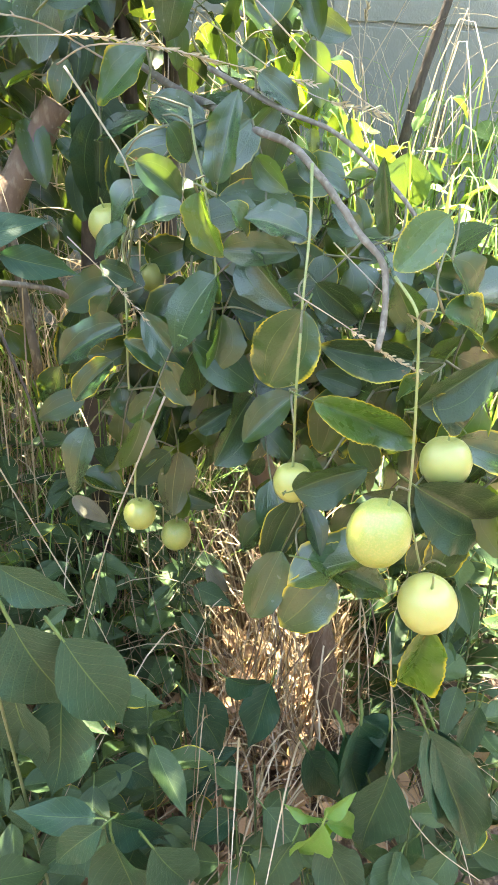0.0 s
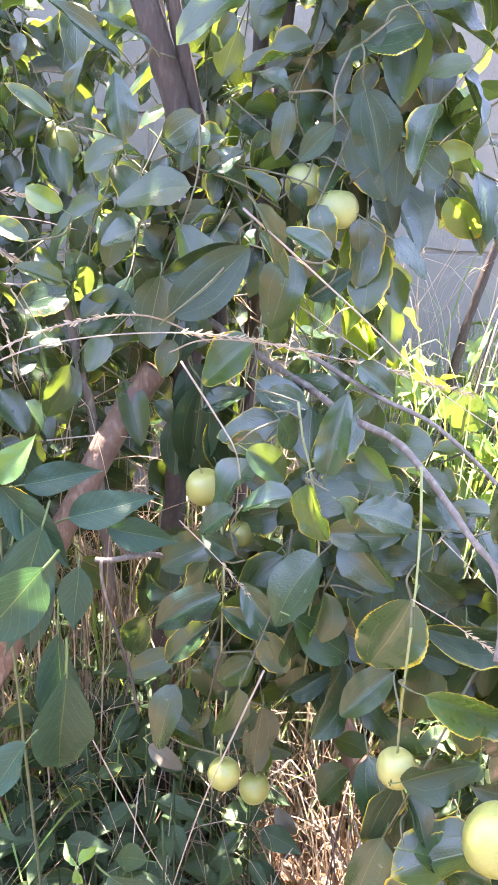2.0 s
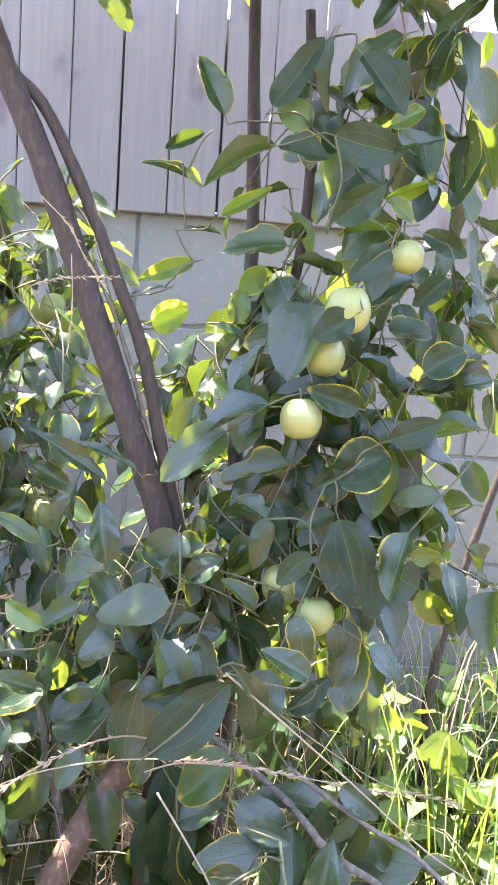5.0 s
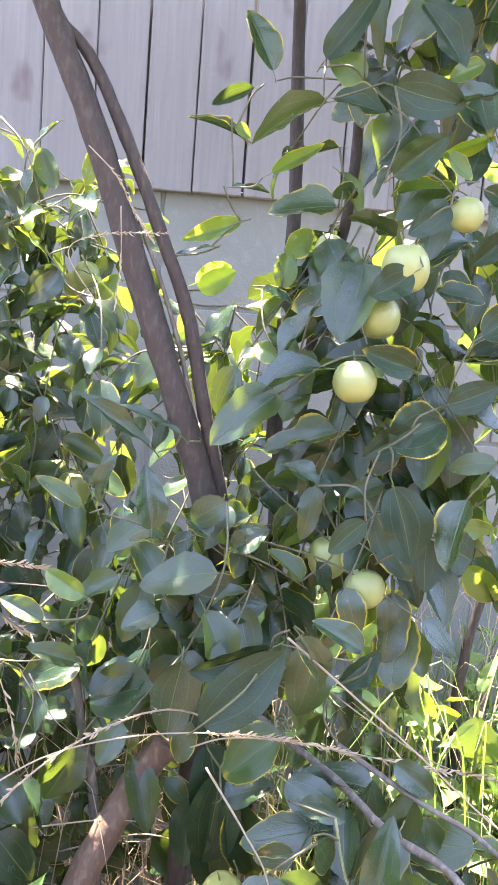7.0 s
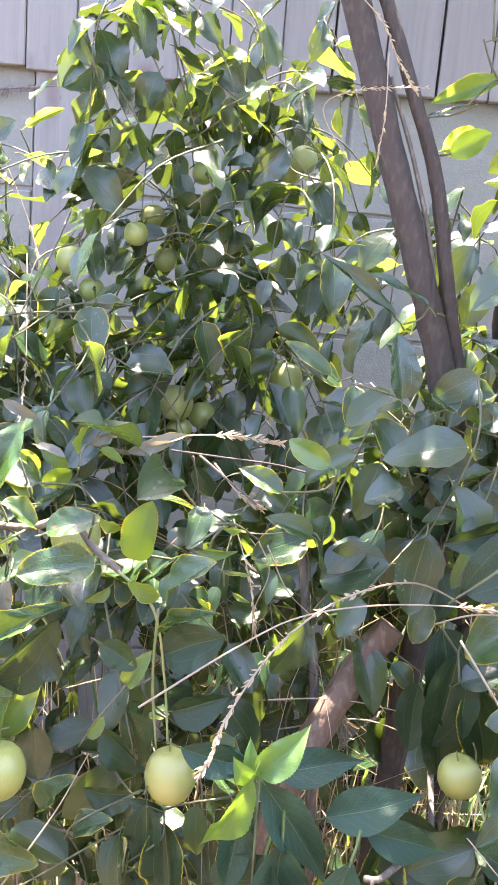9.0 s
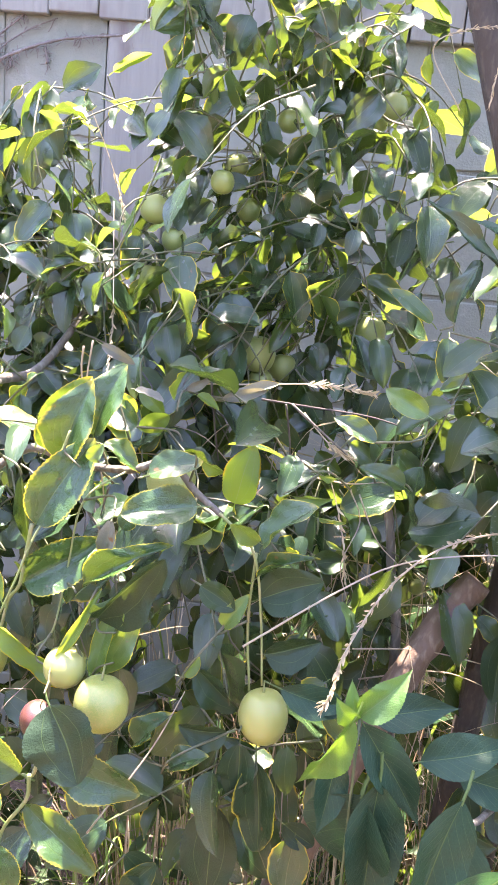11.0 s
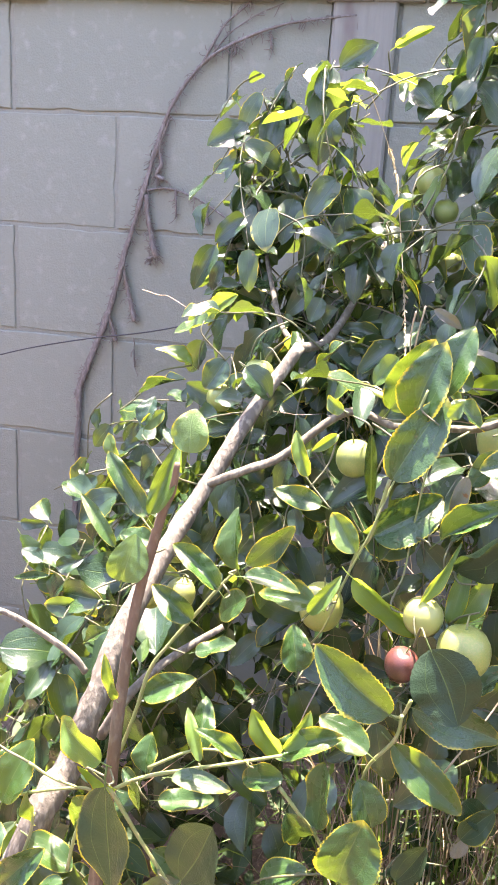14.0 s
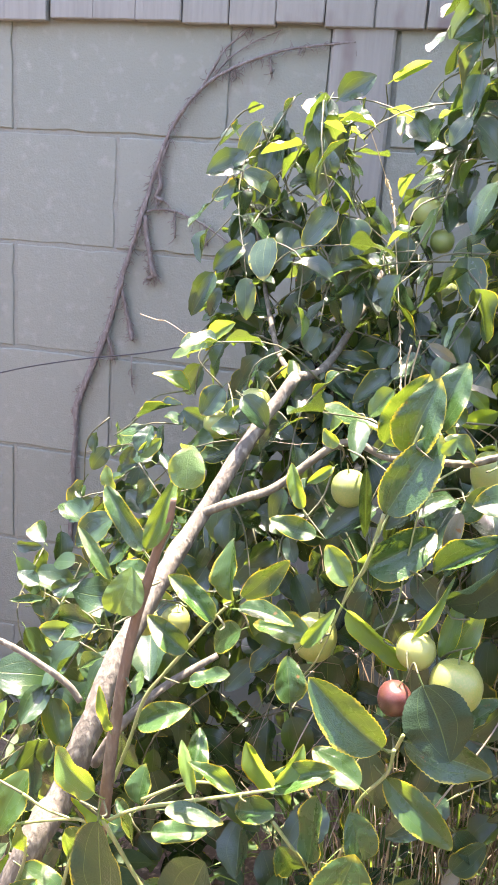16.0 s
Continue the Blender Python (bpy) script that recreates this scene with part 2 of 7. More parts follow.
def block_material():
    m, nt, b = nodes_of("painted_block")
    rnd = nt.nodes.new("ShaderNodeObjectInfo").outputs["Random"]
    base = mix(nt, rnd, (0.150, 0.168, 0.134), (0.182, 0.199, 0.162))
    base = mix(nt, calc(nt, "MULTIPLY", world_noise(nt, 5.0, 6.0), 0.7), base, (0.200, 0.214, 0.176))
    base = mix(nt, ramp(nt, world_noise(nt, 34.0, 6.0), [(0.55, (0, 0, 0)), (0.85, (1, 1, 1))]).outputs[0], base, (0.236, 0.243, 0.212))
    drip = ramp(nt, world_noise(nt, 14.0, 4.0, (1, 1, 0.12)), [(0.58, (0, 0, 0)), (0.74, (1, 1, 1))]).outputs[0]
    base = mix(nt, calc(nt, "MULTIPLY", drip, 0.35), base, (0.16, 0.15, 0.135))
    nt.links.new(base, b.inputs["Base Color"])
    b.inputs["Roughness"].default_value = 0.85
    h = calc(nt, "ADD", world_noise(nt, 220.0, 5.0), calc(nt, "MULTIPLY", world_noise(nt, 45.0, 4.0), 1.2))
    bump(nt, b, h, 0.45, 0.003)
    return m


BLOCK = block_material()


def mortar_material():
    m, nt, b = nodes_of("mortar")
    nt.links.new(mix(nt, world_noise(nt, 60.0, 5.0), (0.155, 0.166, 0.138), (0.215, 0.226, 0.192)), b.inputs["Base Color"])
    b.inputs["Roughness"].default_value = 0.95
    bump(nt, b, world_noise(nt, 260.0, 4.0), 0.6, 0.003)
    return m


MORTAR = mortar_material()


def board_material():
    m, nt, b = nodes_of("weathered_board")
    rnd = nt.nodes.new("ShaderNodeObjectInfo").outputs["Random"]
    grain = world_noise(nt, 90.0, 6.0, (1, 1, 0.05))
    base = mix(nt, grain, (0.125, 0.127, 0.109), (0.228, 0.230, 0.203))
    base = mix(nt, calc(nt, "MULTIPLY", rnd, 0.4), base, (0.19, 0.188, 0.162))
    base = mix(nt, ramp(nt, world_noise(nt, 9.0, 3.0, (1, 1, 0.5)), [(0.62, (0, 0, 0)), (0.72, (1, 1, 1))]).outputs[0], base, (0.12, 0.10, 0.09))
    nt.links.new(base, b.inputs["Base Color"])
    b.inputs["Roughness"].default_value = 0.85
    bump(nt, b, grain, 0.5, 0.003)
    return m


BOARD = board_material()
POST = BOARD


def soil_material():
    m, nt, b = nodes_of("littered_soil")
    base = mix(nt, world_noise(nt, 8.0, 6.0), (0.075, 0.05, 0.033), (0.17, 0.125, 0.085))
    base = mix(nt, ramp(nt, world_noise(nt, 75.0, 5.0), [(0.55, (0, 0, 0)), (0.7, (1, 1, 1))]).outputs[0], base, (0.30, 0.22, 0.14))
    nt.links.new(base, b.inputs["Base Color"])
    b.inputs["Roughness"].default_value = 0.95
    bump(nt, b, world_noise(nt, 120.0, 6.0), 0.8, 0.01)
    return m


SOIL = soil_material()


def plain_material(name, colour, rough, metal=0.0):
    m, nt, b = nodes_of(name)
    base = mix(nt, world_noise(nt, 80.0, 4.0), tuple(c * 0.7 for c in colour), colour)
    nt.links.new(base, b.inputs["Base Color"])
    b.inputs["Roughness"].default_value, b.inputs["Metallic"].default_value = rough, metal
    return m


WIRE = plain_material("dark_wire", (0.035, 0.035, 0.04), 0.5)
VINE = bark_material("dead_vine", (0.09, 0.075, 0.065), (0.16, 0.14, 0.125), (0.20, 0.18, 0.16))
RENDERED = plain_material("plain_render", (0.18, 0.18, 0.17), 0.9)

# ---- building helpers ----


def mesh_of(name, verts, faces, material, uvs=None, smooth=True):
    me = bpy.data.meshes.new(name)
    me.from_pydata([tuple(v) for v in verts], [], [tuple(f) for f in faces])
    me.materials.append(material)
    if uvs is not None:
        layer = me.uv_layers.new(name="UVMap")
        loop = np.empty(len(me.loops), dtype=np.int32)
        me.loops.foreach_get("vertex_index", loop)
        layer.data.foreach_set("uv", np.asarray(uvs, dtype=np.float32)[loop].ravel())
    if smooth:
        me.polygons.foreach_set("use_smooth", [True] * len(me.polygons))
    me.update()
    return me


def part(name, bm, material, parent, label=""):
    """Links a bmesh or a mesh as one object under a thing or part."""
    if isinstance(bm, bmesh.types.BMesh):
        me = bpy.data.meshes.new(name)
        bm.to_mesh(me)
        bm.free()
        me.materials.append(material)
    else:
        me = bm
    ob = new(name, me)
    ob.parent = parent
    if label:
        ob["label"] = label
    return ob


def thing(name, label, category, group="", place=(0, 0, 0)):
    e = new(name)
    e.location = place
    e.empty_display_size = 0.05
    return tagged(e, label, category, group)


def smooth_path(points, steps=6):
    """A curve through the points, as an array."""
    p = [Vector(q) for q in points]
    if len(p) < 3:
        return [p[0].lerp(p[-1], i / steps) for i in range(steps + 1)]
    p = [2 * p[0] - p[1]] + p + [2 * p[-1] - p[-2]]
    out = []
    for i in range(1, len(p) - 2):
        a, b, c, d = p[i - 1:i + 3]
        for k in range(steps):
            t = k / steps
            out.append(0.5 * (2 * b + (c - a) * t + (2 * a - 5 * b + 4 * c - d) * t * t + (3 * b - a - 3 * c + d) * t ** 3))
    return out + [p[-2]]


def tube_data(points, r0, r1, sides=8, rough=0.0, steps=6):
    path = smooth_path(points, steps)
    verts, faces = [], []
    side = Vector((1, 0.2, 0.1))
    n = len(path)
    for i, q in enumerate(path):
        d = (path[min(i + 1, n - 1)] - path[max(i - 1, 0)]).normalized()
        side = (side - d * side.dot(d)).normalized()
        up = d.cross(side)
        r = r0 + (r1 - r0) * i / (n - 1)
        for k in range(sides):
            a = 2 * math.pi * k / sides
            rr = r * (1 + rough * noise.noise(q * 60 + Vector((k * 1.7, 0, 0))))
            verts.append(q + (side * math.cos(a) + up * math.sin(a)) * rr)
    for i in range(n - 1):
        for k in range(sides):
            a, b = i * sides + k, i * sides + (k + 1) % sides
            faces.append((a, b, b + sides, a + sides))
    faces.append(tuple(range(sides))[::-1])
    faces.append(tuple(range((n - 1) * sides, n * sides)))
    return verts, faces


TWIG_POINTS = []


def tube(name, points, r0, r1, material, parent, label="", sides=8, rough=0.0):
    if name in ("twig", "branch", "stem", "limb") and parent.name.startswith("jujube"):
        TWIG_POINTS.extend(smooth_path(points, 8))
    v, f = tube_data(points, r0, r1, sides, rough)
    return part(name, mesh_of(name, v, f, material), material, parent, label)


def blade(long, wide, widest, rows, fold, curl, wave, teeth, seed, cols=6, p=0.52):
    """A leaf blade along +y of unit length: (verts, faces, uvs). widest: where along it is broadest."""
    rng = random.Random(seed)
    verts, uvs, faces = [], [], []
    ph = rng.uniform(0, 6.28)
    q = p * (1 - widest) / widest
    top = widest ** p * (1 - widest) ** q
    for i in range(rows + 1):
        v = i / rows
        half = max(wide * 0.5 * v ** p * (1 - v) ** q / top, 0.004)
        for j in range(cols + 1):
            u = j / cols
            s = (u - 0.5) * 2
            h = half * (1 + (teeth * (0.5 if i % 2 else -0.5) if j in (0, cols) else 0))
            z = fold * abs(s) * half - curl * v * v + wave * math.sin(v * 8 + ph + (2 if s > 0 else 0)) * abs(s) ** 2 * half + 0.10 * fold * math.sin(v * 22 + 5 * abs(s)) * abs(s) * half
            verts.append((s * h + 0.03 * math.sin(v * 4 + ph) * v, v * long, z))
            uvs.append((u, v))
    w = cols + 1
    for i in range(rows):
        for j in range(cols):
            a = i * w + j
            faces.append((a, a + 1, a + 1 + w, a + w))
    # stalk, a thin bent spike behind the blade
    n = len(verts)
    for y, z, r in ((0.03, 0.0, 0.012), (-0.08, -0.012, 0.012), (-0.17, -0.05, 0.014)):
        for k in range(3):
            a = 2.094 * k
            verts.append((r * math.cos(a), y, z + r * math.sin(a)))
            uvs.append((0.5, 0.0))
    for i in (0, 3):
        for k in range(3):
            a, c = n + i + k, n + i + (k + 1) % 3
            faces.append((a, c, c + 3, a + 3))
    return np.array(verts), faces, np.array(uvs)


def blades(material, name, count, wide, widest, teeth, seed, more=0.0, p=0.52, rows=40, cols=8):
    out = []
    for k in range(count):
        rng = random.Random(seed + k)
        d = blade(1.0, wide * rng.uniform(0.92, 1.1), widest, rows, rng.uniform(0.15, 0.75) + more, rng.uniform(-0.08, 0.32) + more * 0.4, rng.uniform(0.05, 0.30) + more * 0.5, teeth, seed + k, cols, p)
        out.append((d, mesh_of(name, d[0], d[1], material, d[2])))
    return out


JUJUBE = blades(LEAF, "leaf", 10, 0.60, 0.42, 0.03, 11)
SLIM = blades(LEAF, "leaf", 4, 0.40, 0.42, 0.035, 51)
WEED = blades(WEED_LEAF, "leaf", 5, 0.43, 0.36, 0.02, 71, 0.0, 0.85)
SHOOT = blades(SHOOT_LEAF, "leaf", 4, 0.34, 0.38, 0.06, 91, 0.35, 0.8)
# Withered leaf; its pale colour also stands in for blades whitened by sun.
DRIED_LIT = leaf_material("withered_lit_leaf", (0.065, 0.068, 0.045), (0.115, 0.118, 0.085), (0.22, 0.21, 0.11), 0.55, "three", 0.5, False, 0.2, 0.35)
WITHERED_LIT = blades(DRIED_LIT, "leaf", 4, 0.42, 0.42, 0.05, 131)
SUNLIT = blades(LIT_LEAF, "leaf", 5, 0.58, 0.42, 0.045, 171)
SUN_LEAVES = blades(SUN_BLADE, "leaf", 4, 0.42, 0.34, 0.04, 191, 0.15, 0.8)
SORTS = {"r": blades(RIMMED, "leaf", 8, 0.56, 0.43, 0.05, 231), "k": blades(SHADED_LEAF, "leaf", 3, 0.62, 0.42, 0.03, 211), "v": SUN_LEAVES, "y": SUNLIT, "d": WITHERED_LIT, "j": JUJUBE, "s": SLIM, "w": WEED, "b": SHOOT}
turn_of = random.Random(5)


def leaf_pose(base, tip, wide=1.0, roll=0.0, face=(0, -0.75, 0.65)):
    """Blade from base to tip, its upper side turned towards face and then rolled about its length."""
    b, t = Vector(base), Vector(tip)
    y = t - b
    n = y.length
    y = y / n
    z = Vector(face)
    z = (z - y * z.dot(y)).normalized()
    z = Matrix.Rotation(radians(roll), 3, y) @ z
    x = y.cross(z)
    m = Matrix((x * n * wide, y * n, z * n)).transposed().to_4x4()
    m.translation = b
    return m


STALKED = []


def leaf(owner, base, tip, wide=1.0, roll=0.0, sort="j", face=None):
    lift = min(max((base[2] - 1.15) / 0.45, 0.0), 1.0)
    face = face or (turn_of.uniform(-.45, .45), -0.75 + 0.4 * lift + turn_of.uniform(-.3, .3), 0.62 + 0.3 * lift + turn_of.uniform(-.35, .35))
    data, me = SORTS[sort][turn_of.randrange(len(SORTS[sort]))]
    ob = new("leaf", me)
    ob.parent = owner
    ob.matrix_basis = leaf_pose(base, tip, wide, roll, face)
    if owner.name.startswith("jujube"):
        STALKED.append((Vector(base), (Vector(tip) - Vector(base)).normalized()))
    return ob


class Mass:
    """Many leaves or blades gathered into one mesh."""

    def __init__(self):
        self.v, self.f, self.uv, self.n = [], [], [], 0

    def put(self, data, m):
        v, f, uv = data
        a = np.array(m)
        self.v.append(v @ a[:3, :3].T + a[:3, 3])
        self.f.extend([tuple(i + self.n for i in q) for q in f])
        self.uv.append(uv)
        self.n += len(v)

    def made(self, name, material):
        return mesh_of(name, np.concatenate(self.v), self.f, material, np.concatenate(self.uv))


def fruit_mesh(seed, material):
    rng = random.Random(seed)
    rows, cols = 14, 20
    tall, dent = rng.uniform(1.0, 1.14), rng.uniform(0.05, 0.09)
    verts, faces = [(0, 0, 0.5 * tall - dent)], []
    for i in range(1, rows):
        th = math.pi * i / rows
        for k in range(cols):
            ph = 2 * math.pi * k / cols
            r = 0.5 * math.sin(th) ** 0.92 * (1 + 0.02 * math.sin(2 * ph + seed) + 0.012 * math.sin(3 * ph))
            z = 0.5 * tall * math.cos(th) - dent * math.exp(-(th / 0.36) ** 2) + 0.03 * math.exp(-((math.pi - th) / 0.3) ** 2)
            verts.append((r * math.cos(ph), r * math.sin(ph), z))
    verts.append((0, 0, -0.5 * tall + 0.03))
    for k in range(cols):
        faces.append((0, 1 + k, 1 + (k + 1) % cols))
        for i in range(rows - 2):
            a, b = 1 + i * cols + k, 1 + i * cols + (k + 1) % cols
            faces.append((a, a + cols, b + cols, b))
        a = 1 + (rows - 2) * cols
        faces.append((len(verts) - 1, a + (k + 1) % cols, a + k))
    return mesh_of("fruit", verts, faces, material)


FRUITS = [fruit_mesh(s, FRUIT) for s in range(5)]
FAR_FRUITS = [fruit_mesh(s + 30, FRUIT_GREEN) for s in range(5)]
RED_FRUIT = fruit_mesh(9, FRUIT_RED)
sv, sf = tube_data([(0, 0, 0.42), (0.01, 0.0, 0.55), (0.03, 0.02, 0.72)], 0.026, 0.018, 6)
STALK = mesh_of("stem", sv, sf, TWIG)


HUNG = []


def fruit(owner, place, size, red=False):
    rng = turn_of
    HUNG.append((Vector(place), size))
    ob = new("fruit", RED_FRUIT if red else (FAR_FRUITS if place[1] > 0.96 else FRUITS)[rng.randrange(5)])
    ob.parent = owner
    s = size
    ob.matrix_basis = Matrix.LocRotScale(place, Euler((rng.uniform(-.2, .25), rng.uniform(-.25, .25), rng.uniform(0, 6.28))), (s, s, s))
    if red:
        ob["label"] = "small reddish-brown overripe fruit"
    st = new("stem", STALK)
    st.parent = ob
    return ob


# ---- ground, wall and fence ----
WALL_Y, COURSE, BLOCK_LONG = 2.0, 0.27, 0.545
WALL_TOP = 1.935
POST_X0, POST_X1 = -0.628, -0.488


def ground_sheet():
    xs = sorted({round(x, 3) for x in [*np.arange(-3, 3.01, 0.1), *[s * 3 * 1.6 ** k for s in (-1, 1) for k in range(1, 13)]]})
    ys = sorted({round(y, 3) for y in [*np.arange(-2.5, 2.51, 0.1), *[s * 2.5 * 1.6 ** k for s in (-1, 1) for k in range(1, 13)]]})
    verts, faces = [], []
    for y in ys:
        for x in xs:
            near = max(abs(x), abs(y)) < 3
            verts.append((x, y, 0.025 * noise.noise((x * 2.2, y * 2.2, 3)) + 0.012 * noise.noise((x * 9, y * 9, 1)) if near else -0.01))
    w = len(xs)
    for j in range(len(ys) - 1):
        for i in range(w - 1):
            a = j * w + i
            faces.append((a, a + 1, a + 1 + w, a + w))
    g = new("ground", mesh_of("ground", verts, faces, SOIL))
    tagged(g, "brown soil covered with dry leaf litter", "ground", kind="structure")


def box(bm, size, place=(0, 0, 0), bevel=0.0):
    r = bmesh.ops.create_cube(bm, size=1.0, matrix=Matrix.Translation(place) @ Matrix.Diagonal((*size, 1)))
    if bevel:
        bmesh.ops.bevel(bm, geom=list({e for v in r["verts"] for e in v.link_edges}), offset=bevel, segments=1, affect="EDGES")


ground_sheet()
wall = thing("wall_north", "grey painted concrete block wall, stained and weathered", "wall")
tagged(wall, kind="structure")
bm = bmesh.new()
box(bm, (9.3, 0.18, WALL_TOP - 0.02), (0, WALL_Y + 0.0945, (WALL_TOP - 0.02) / 2))
part("mortar", bm, MORTAR, wall)


def block_mesh(seed):
    """A concrete block whose face has a ragged, softly rounded edge."""
    rng = random.Random(seed)
    w, h, d = BLOCK_LONG / 2 - 0.0035, COURSE / 2 - 0.003, 0.098
    rim = [(-w + 2 * w * i / 16, -h) for i in range(16)] + [(w, -h + 2 * h * i / 8) for i in range(8)]
    rim += [(w - 2 * w * i / 16, h) for i in range(16)] + [(-w, h - 2 * h * i / 8) for i in range(8)]
    n = len(rim)
    verts, faces = [], []
    wear = [rng.uniform(0.0, 0.002) + (rng.uniform(0.002, 0.006) if rng.random() < 0.12 else 0) for _ in rim]
    for inset, y in ((0.0030, -d), (0.0010, -d + 0.0012), (0.0, -d + 0.004), (0.0, d)):
        for (x, z), k in zip(rim, wear):
            i = inset + (k if y < d else 0)
            verts.append((x - math.copysign(i, x) if abs(abs(x) - w) < 1e-6 else x, y, z - math.copysign(i, z) if abs(abs(z) - h) < 1e-6 else z))
    for r in range(3):
        for i in range(n):
            faces.append((r * n + i, r * n + (i + 1) % n, (r + 1) * n + (i + 1) % n, (r + 1) * n + i))
    faces.append(tuple(range(n))[::-1])
    faces.append(tuple(range(3 * n, 4 * n)))
    faces = [f[::-1] for f in faces]
    return mesh_of("brick", verts, faces, BLOCK, smooth=False)


def lay_blocks(x0, x1, joint):
    """Courses in running bond from x0 to x1; joint is where one upright joint of the top course stands."""
    for row in range(8):
        z = WALL_TOP - COURSE * (row + 0.5)
        first = joint + (BLOCK_LONG / 2 if row % 2 else 0)
        i = math.floor((x0 - first) / BLOCK_LONG)
        while first + i * BLOCK_LONG < x1:
            a, c = max(first + i * BLOCK_LONG, x0), min(first + (i + 1) * BLOCK_LONG, x1)
            i += 1
            if c - a < 0.03 or z < 0:
                continue
            ob = new("brick", BLOCKS[rb.randrange(7)])
            ob.parent = wall
            m = pose((a + c) / 2 + rb.uniform(-.002, .002), WALL_Y + 0.098 + rb.uniform(-.002, .002), z, 0, 0, rb.uniform(-.2, .2))
            ob.matrix_basis = m @ Matrix.Diagonal(((c - a) / BLOCK_LONG, 1, 1, 1))


BLOCKS = [block_mesh(s) for s in range(7)]
rb = random.Random(3)
lay_blocks(-4.6, POST_X0 - 0.004, -0.857)
lay_blocks(POST_X1 + 0.004, 4.6, 0.057)

# Unseen walls added round the yard to keep low sky off the leaves.
for name, size, place in (("unseen_wall_south", (9.6, 0.2, 2.5), (0, -3.1, 1.25)), ("unseen_wall_west", (0.2, 5.0, 2.4), (-4.76, -0.5, 1.2)), ("unseen_wall_east", (0.2, 5.0, 2.4), (4.76, -0.5, 1.2))):
    bm = bmesh.new()
    box(bm, size, place, 0.004)
    me = bpy.data.meshes.new(name)
    bm.to_mesh(me)
    bm.free()
    me.materials.append(RENDERED)
    tagged(new(name, me), "unseen plain grey rendered wall, added round the yard to dim reflected sky", "wall", kind="structure")

fence = thing("fence", "weathered grey wooden board fence standing on the block wall", "fence", place=(0, 2.03, 0))
rf = random.Random(4)
for i in range(56):
    x = -2.94 + (i + 0.5) * 0.1093
    w = 0.1078 + rf.uniform(-.0014, .0006)
    top = (2.375 if x > 0.70 else 2.62) + rf.uniform(-.006, .006)
    low = WALL_TOP - 0.024 + rf.uniform(-.004, .004)
    bm = bmesh.new()
    box(bm, (w, 0.022, top - low), (0, 0, (top + low) / 2), 0.0025)
    ob = part("board", bm, BOARD, fence)
    ob.location = (x, -0.046 + rf.uniform(-.004, .004), 0)
    ob.rotation_euler = (0, radians(rf.uniform(-.12, .12)), 0)
# Hidden strip added so that no light shows between the boards.
bm = bmesh.new()
box(bm, (6.0, 0.016, 0.42), (0.1, -0.012, WALL_TOP + 0.205), 0.002)
part("backing_board", bm, BOARD, fence)
for z in (2.02, 2.30):
    bm = bmesh.new()
    box(bm, (6.1, 0.04, 0.10), (0.1, 0.022, z), 0.004)
    part("rail", bm, BOARD, fence)
for x in (-1.9, 0.73, 2.4):
    bm = bmesh.new()
    box(bm, (0.10, 0.10, 0.44), (x, 0.094, WALL_TOP + 0.21), 0.004)
    part("post", bm, BOARD, fence)


# ---- jujube tree: stems and branches ----
tree = thing("jujube_tree", "jujube tree with glossy green leaves and pale green fruit", "tree", place=(0, 0, 0))
tube("limb", [(-0.800, 0.720, 0.000), (-0.785, 0.715, 0.500), (-0.708, 0.740, 0.777), (-0.685, 0.780, 0.835), (-0.664, 0.810, 0.912), (-0.652, 0.850, 0.972), (-0.625, 0.930, 1.052), (-0.600, 1.000, 1.109), (-0.554, 1.070, 1.206), (-0.512, 1.130, 1.281)], 0.0200, 0.0085, BARK, tree, "pale grey limb with raised specks", 10, 0.25)
tube("branch", [(-0.514, 1.130, 1.279), (-0.483, 1.200, 1.285), (-0.448, 1.280, 1.355), (-0.424, 1.340, 1.421)], 0.0070, 0.0040, BARK_BROWN, tree, "", 8, 0.15)
tube("branch", [(-0.603, 1.000, 1.111), (-0.544, 0.990, 1.144), (-0.504, 1.000, 1.163), (-0.431, 1.027, 1.222), (-0.371, 1.000, 1.217), (-0.333, 0.950, 1.233), (-0.286, 0.930, 1.240), (-0.243, 0.920, 1.256), (-0.211, 0.900, 1.235), (-0.181, 0.885, 1.219)], 0.0058, 0.0034, BARK_BROWN, tree, "", 8, 0.15)
tube("branch", [(-0.681, 0.816, 0.934), (-0.698, 0.810, 0.959), (-0.750, 0.790, 1.003), (-0.785, 0.780, 1.015), (-0.856, 0.760, 1.020)], 0.0042, 0.0026, BARK, tree, "", 8, 0.15)
tube("branch", [(-0.700, 0.700, 0.000), (-0.626, 0.730, 0.769), (-0.616, 0.735, 0.864), (-0.610, 0.740, 0.954), (-0.596, 0.745, 1.069), (-0.569, 0.735, 1.171), (-0.558, 0.730, 1.199), (-0.553, 0.725, 1.226)], 0.0090, 0.0028, BARK_RED, tree, "brown upright shoot", 8, 0.15)
tube("branch", [(-0.672, 0.840, 0.835), (-0.637, 0.850, 0.897), (-0.604, 0.900, 0.921), (-0.549, 0.930, 0.957)], 0.0070, 0.0040, BARK, tree, "", 8, 0.15)
tube("branch", [(-0.678, 1.400, 1.577), (-0.643, 1.390, 1.490), (-0.612, 1.360, 1.385), (-0.563, 1.250, 1.299), (-0.514, 1.130, 1.279)], 0.0025, 0.0045, BARK_BROWN, tree, "", 8, 0.15)
tube("twig", [(-0.333, 0.950, 1.233), (-0.361, 0.880, 1.188), (-0.380, 0.860, 1.132), (-0.399, 0.860, 1.081), (-0.419, 0.870, 1.012), (-0.443, 0.880, 0.968)], 0.0013, 0.0010, TWIG, tree, "", 8, 0.15)
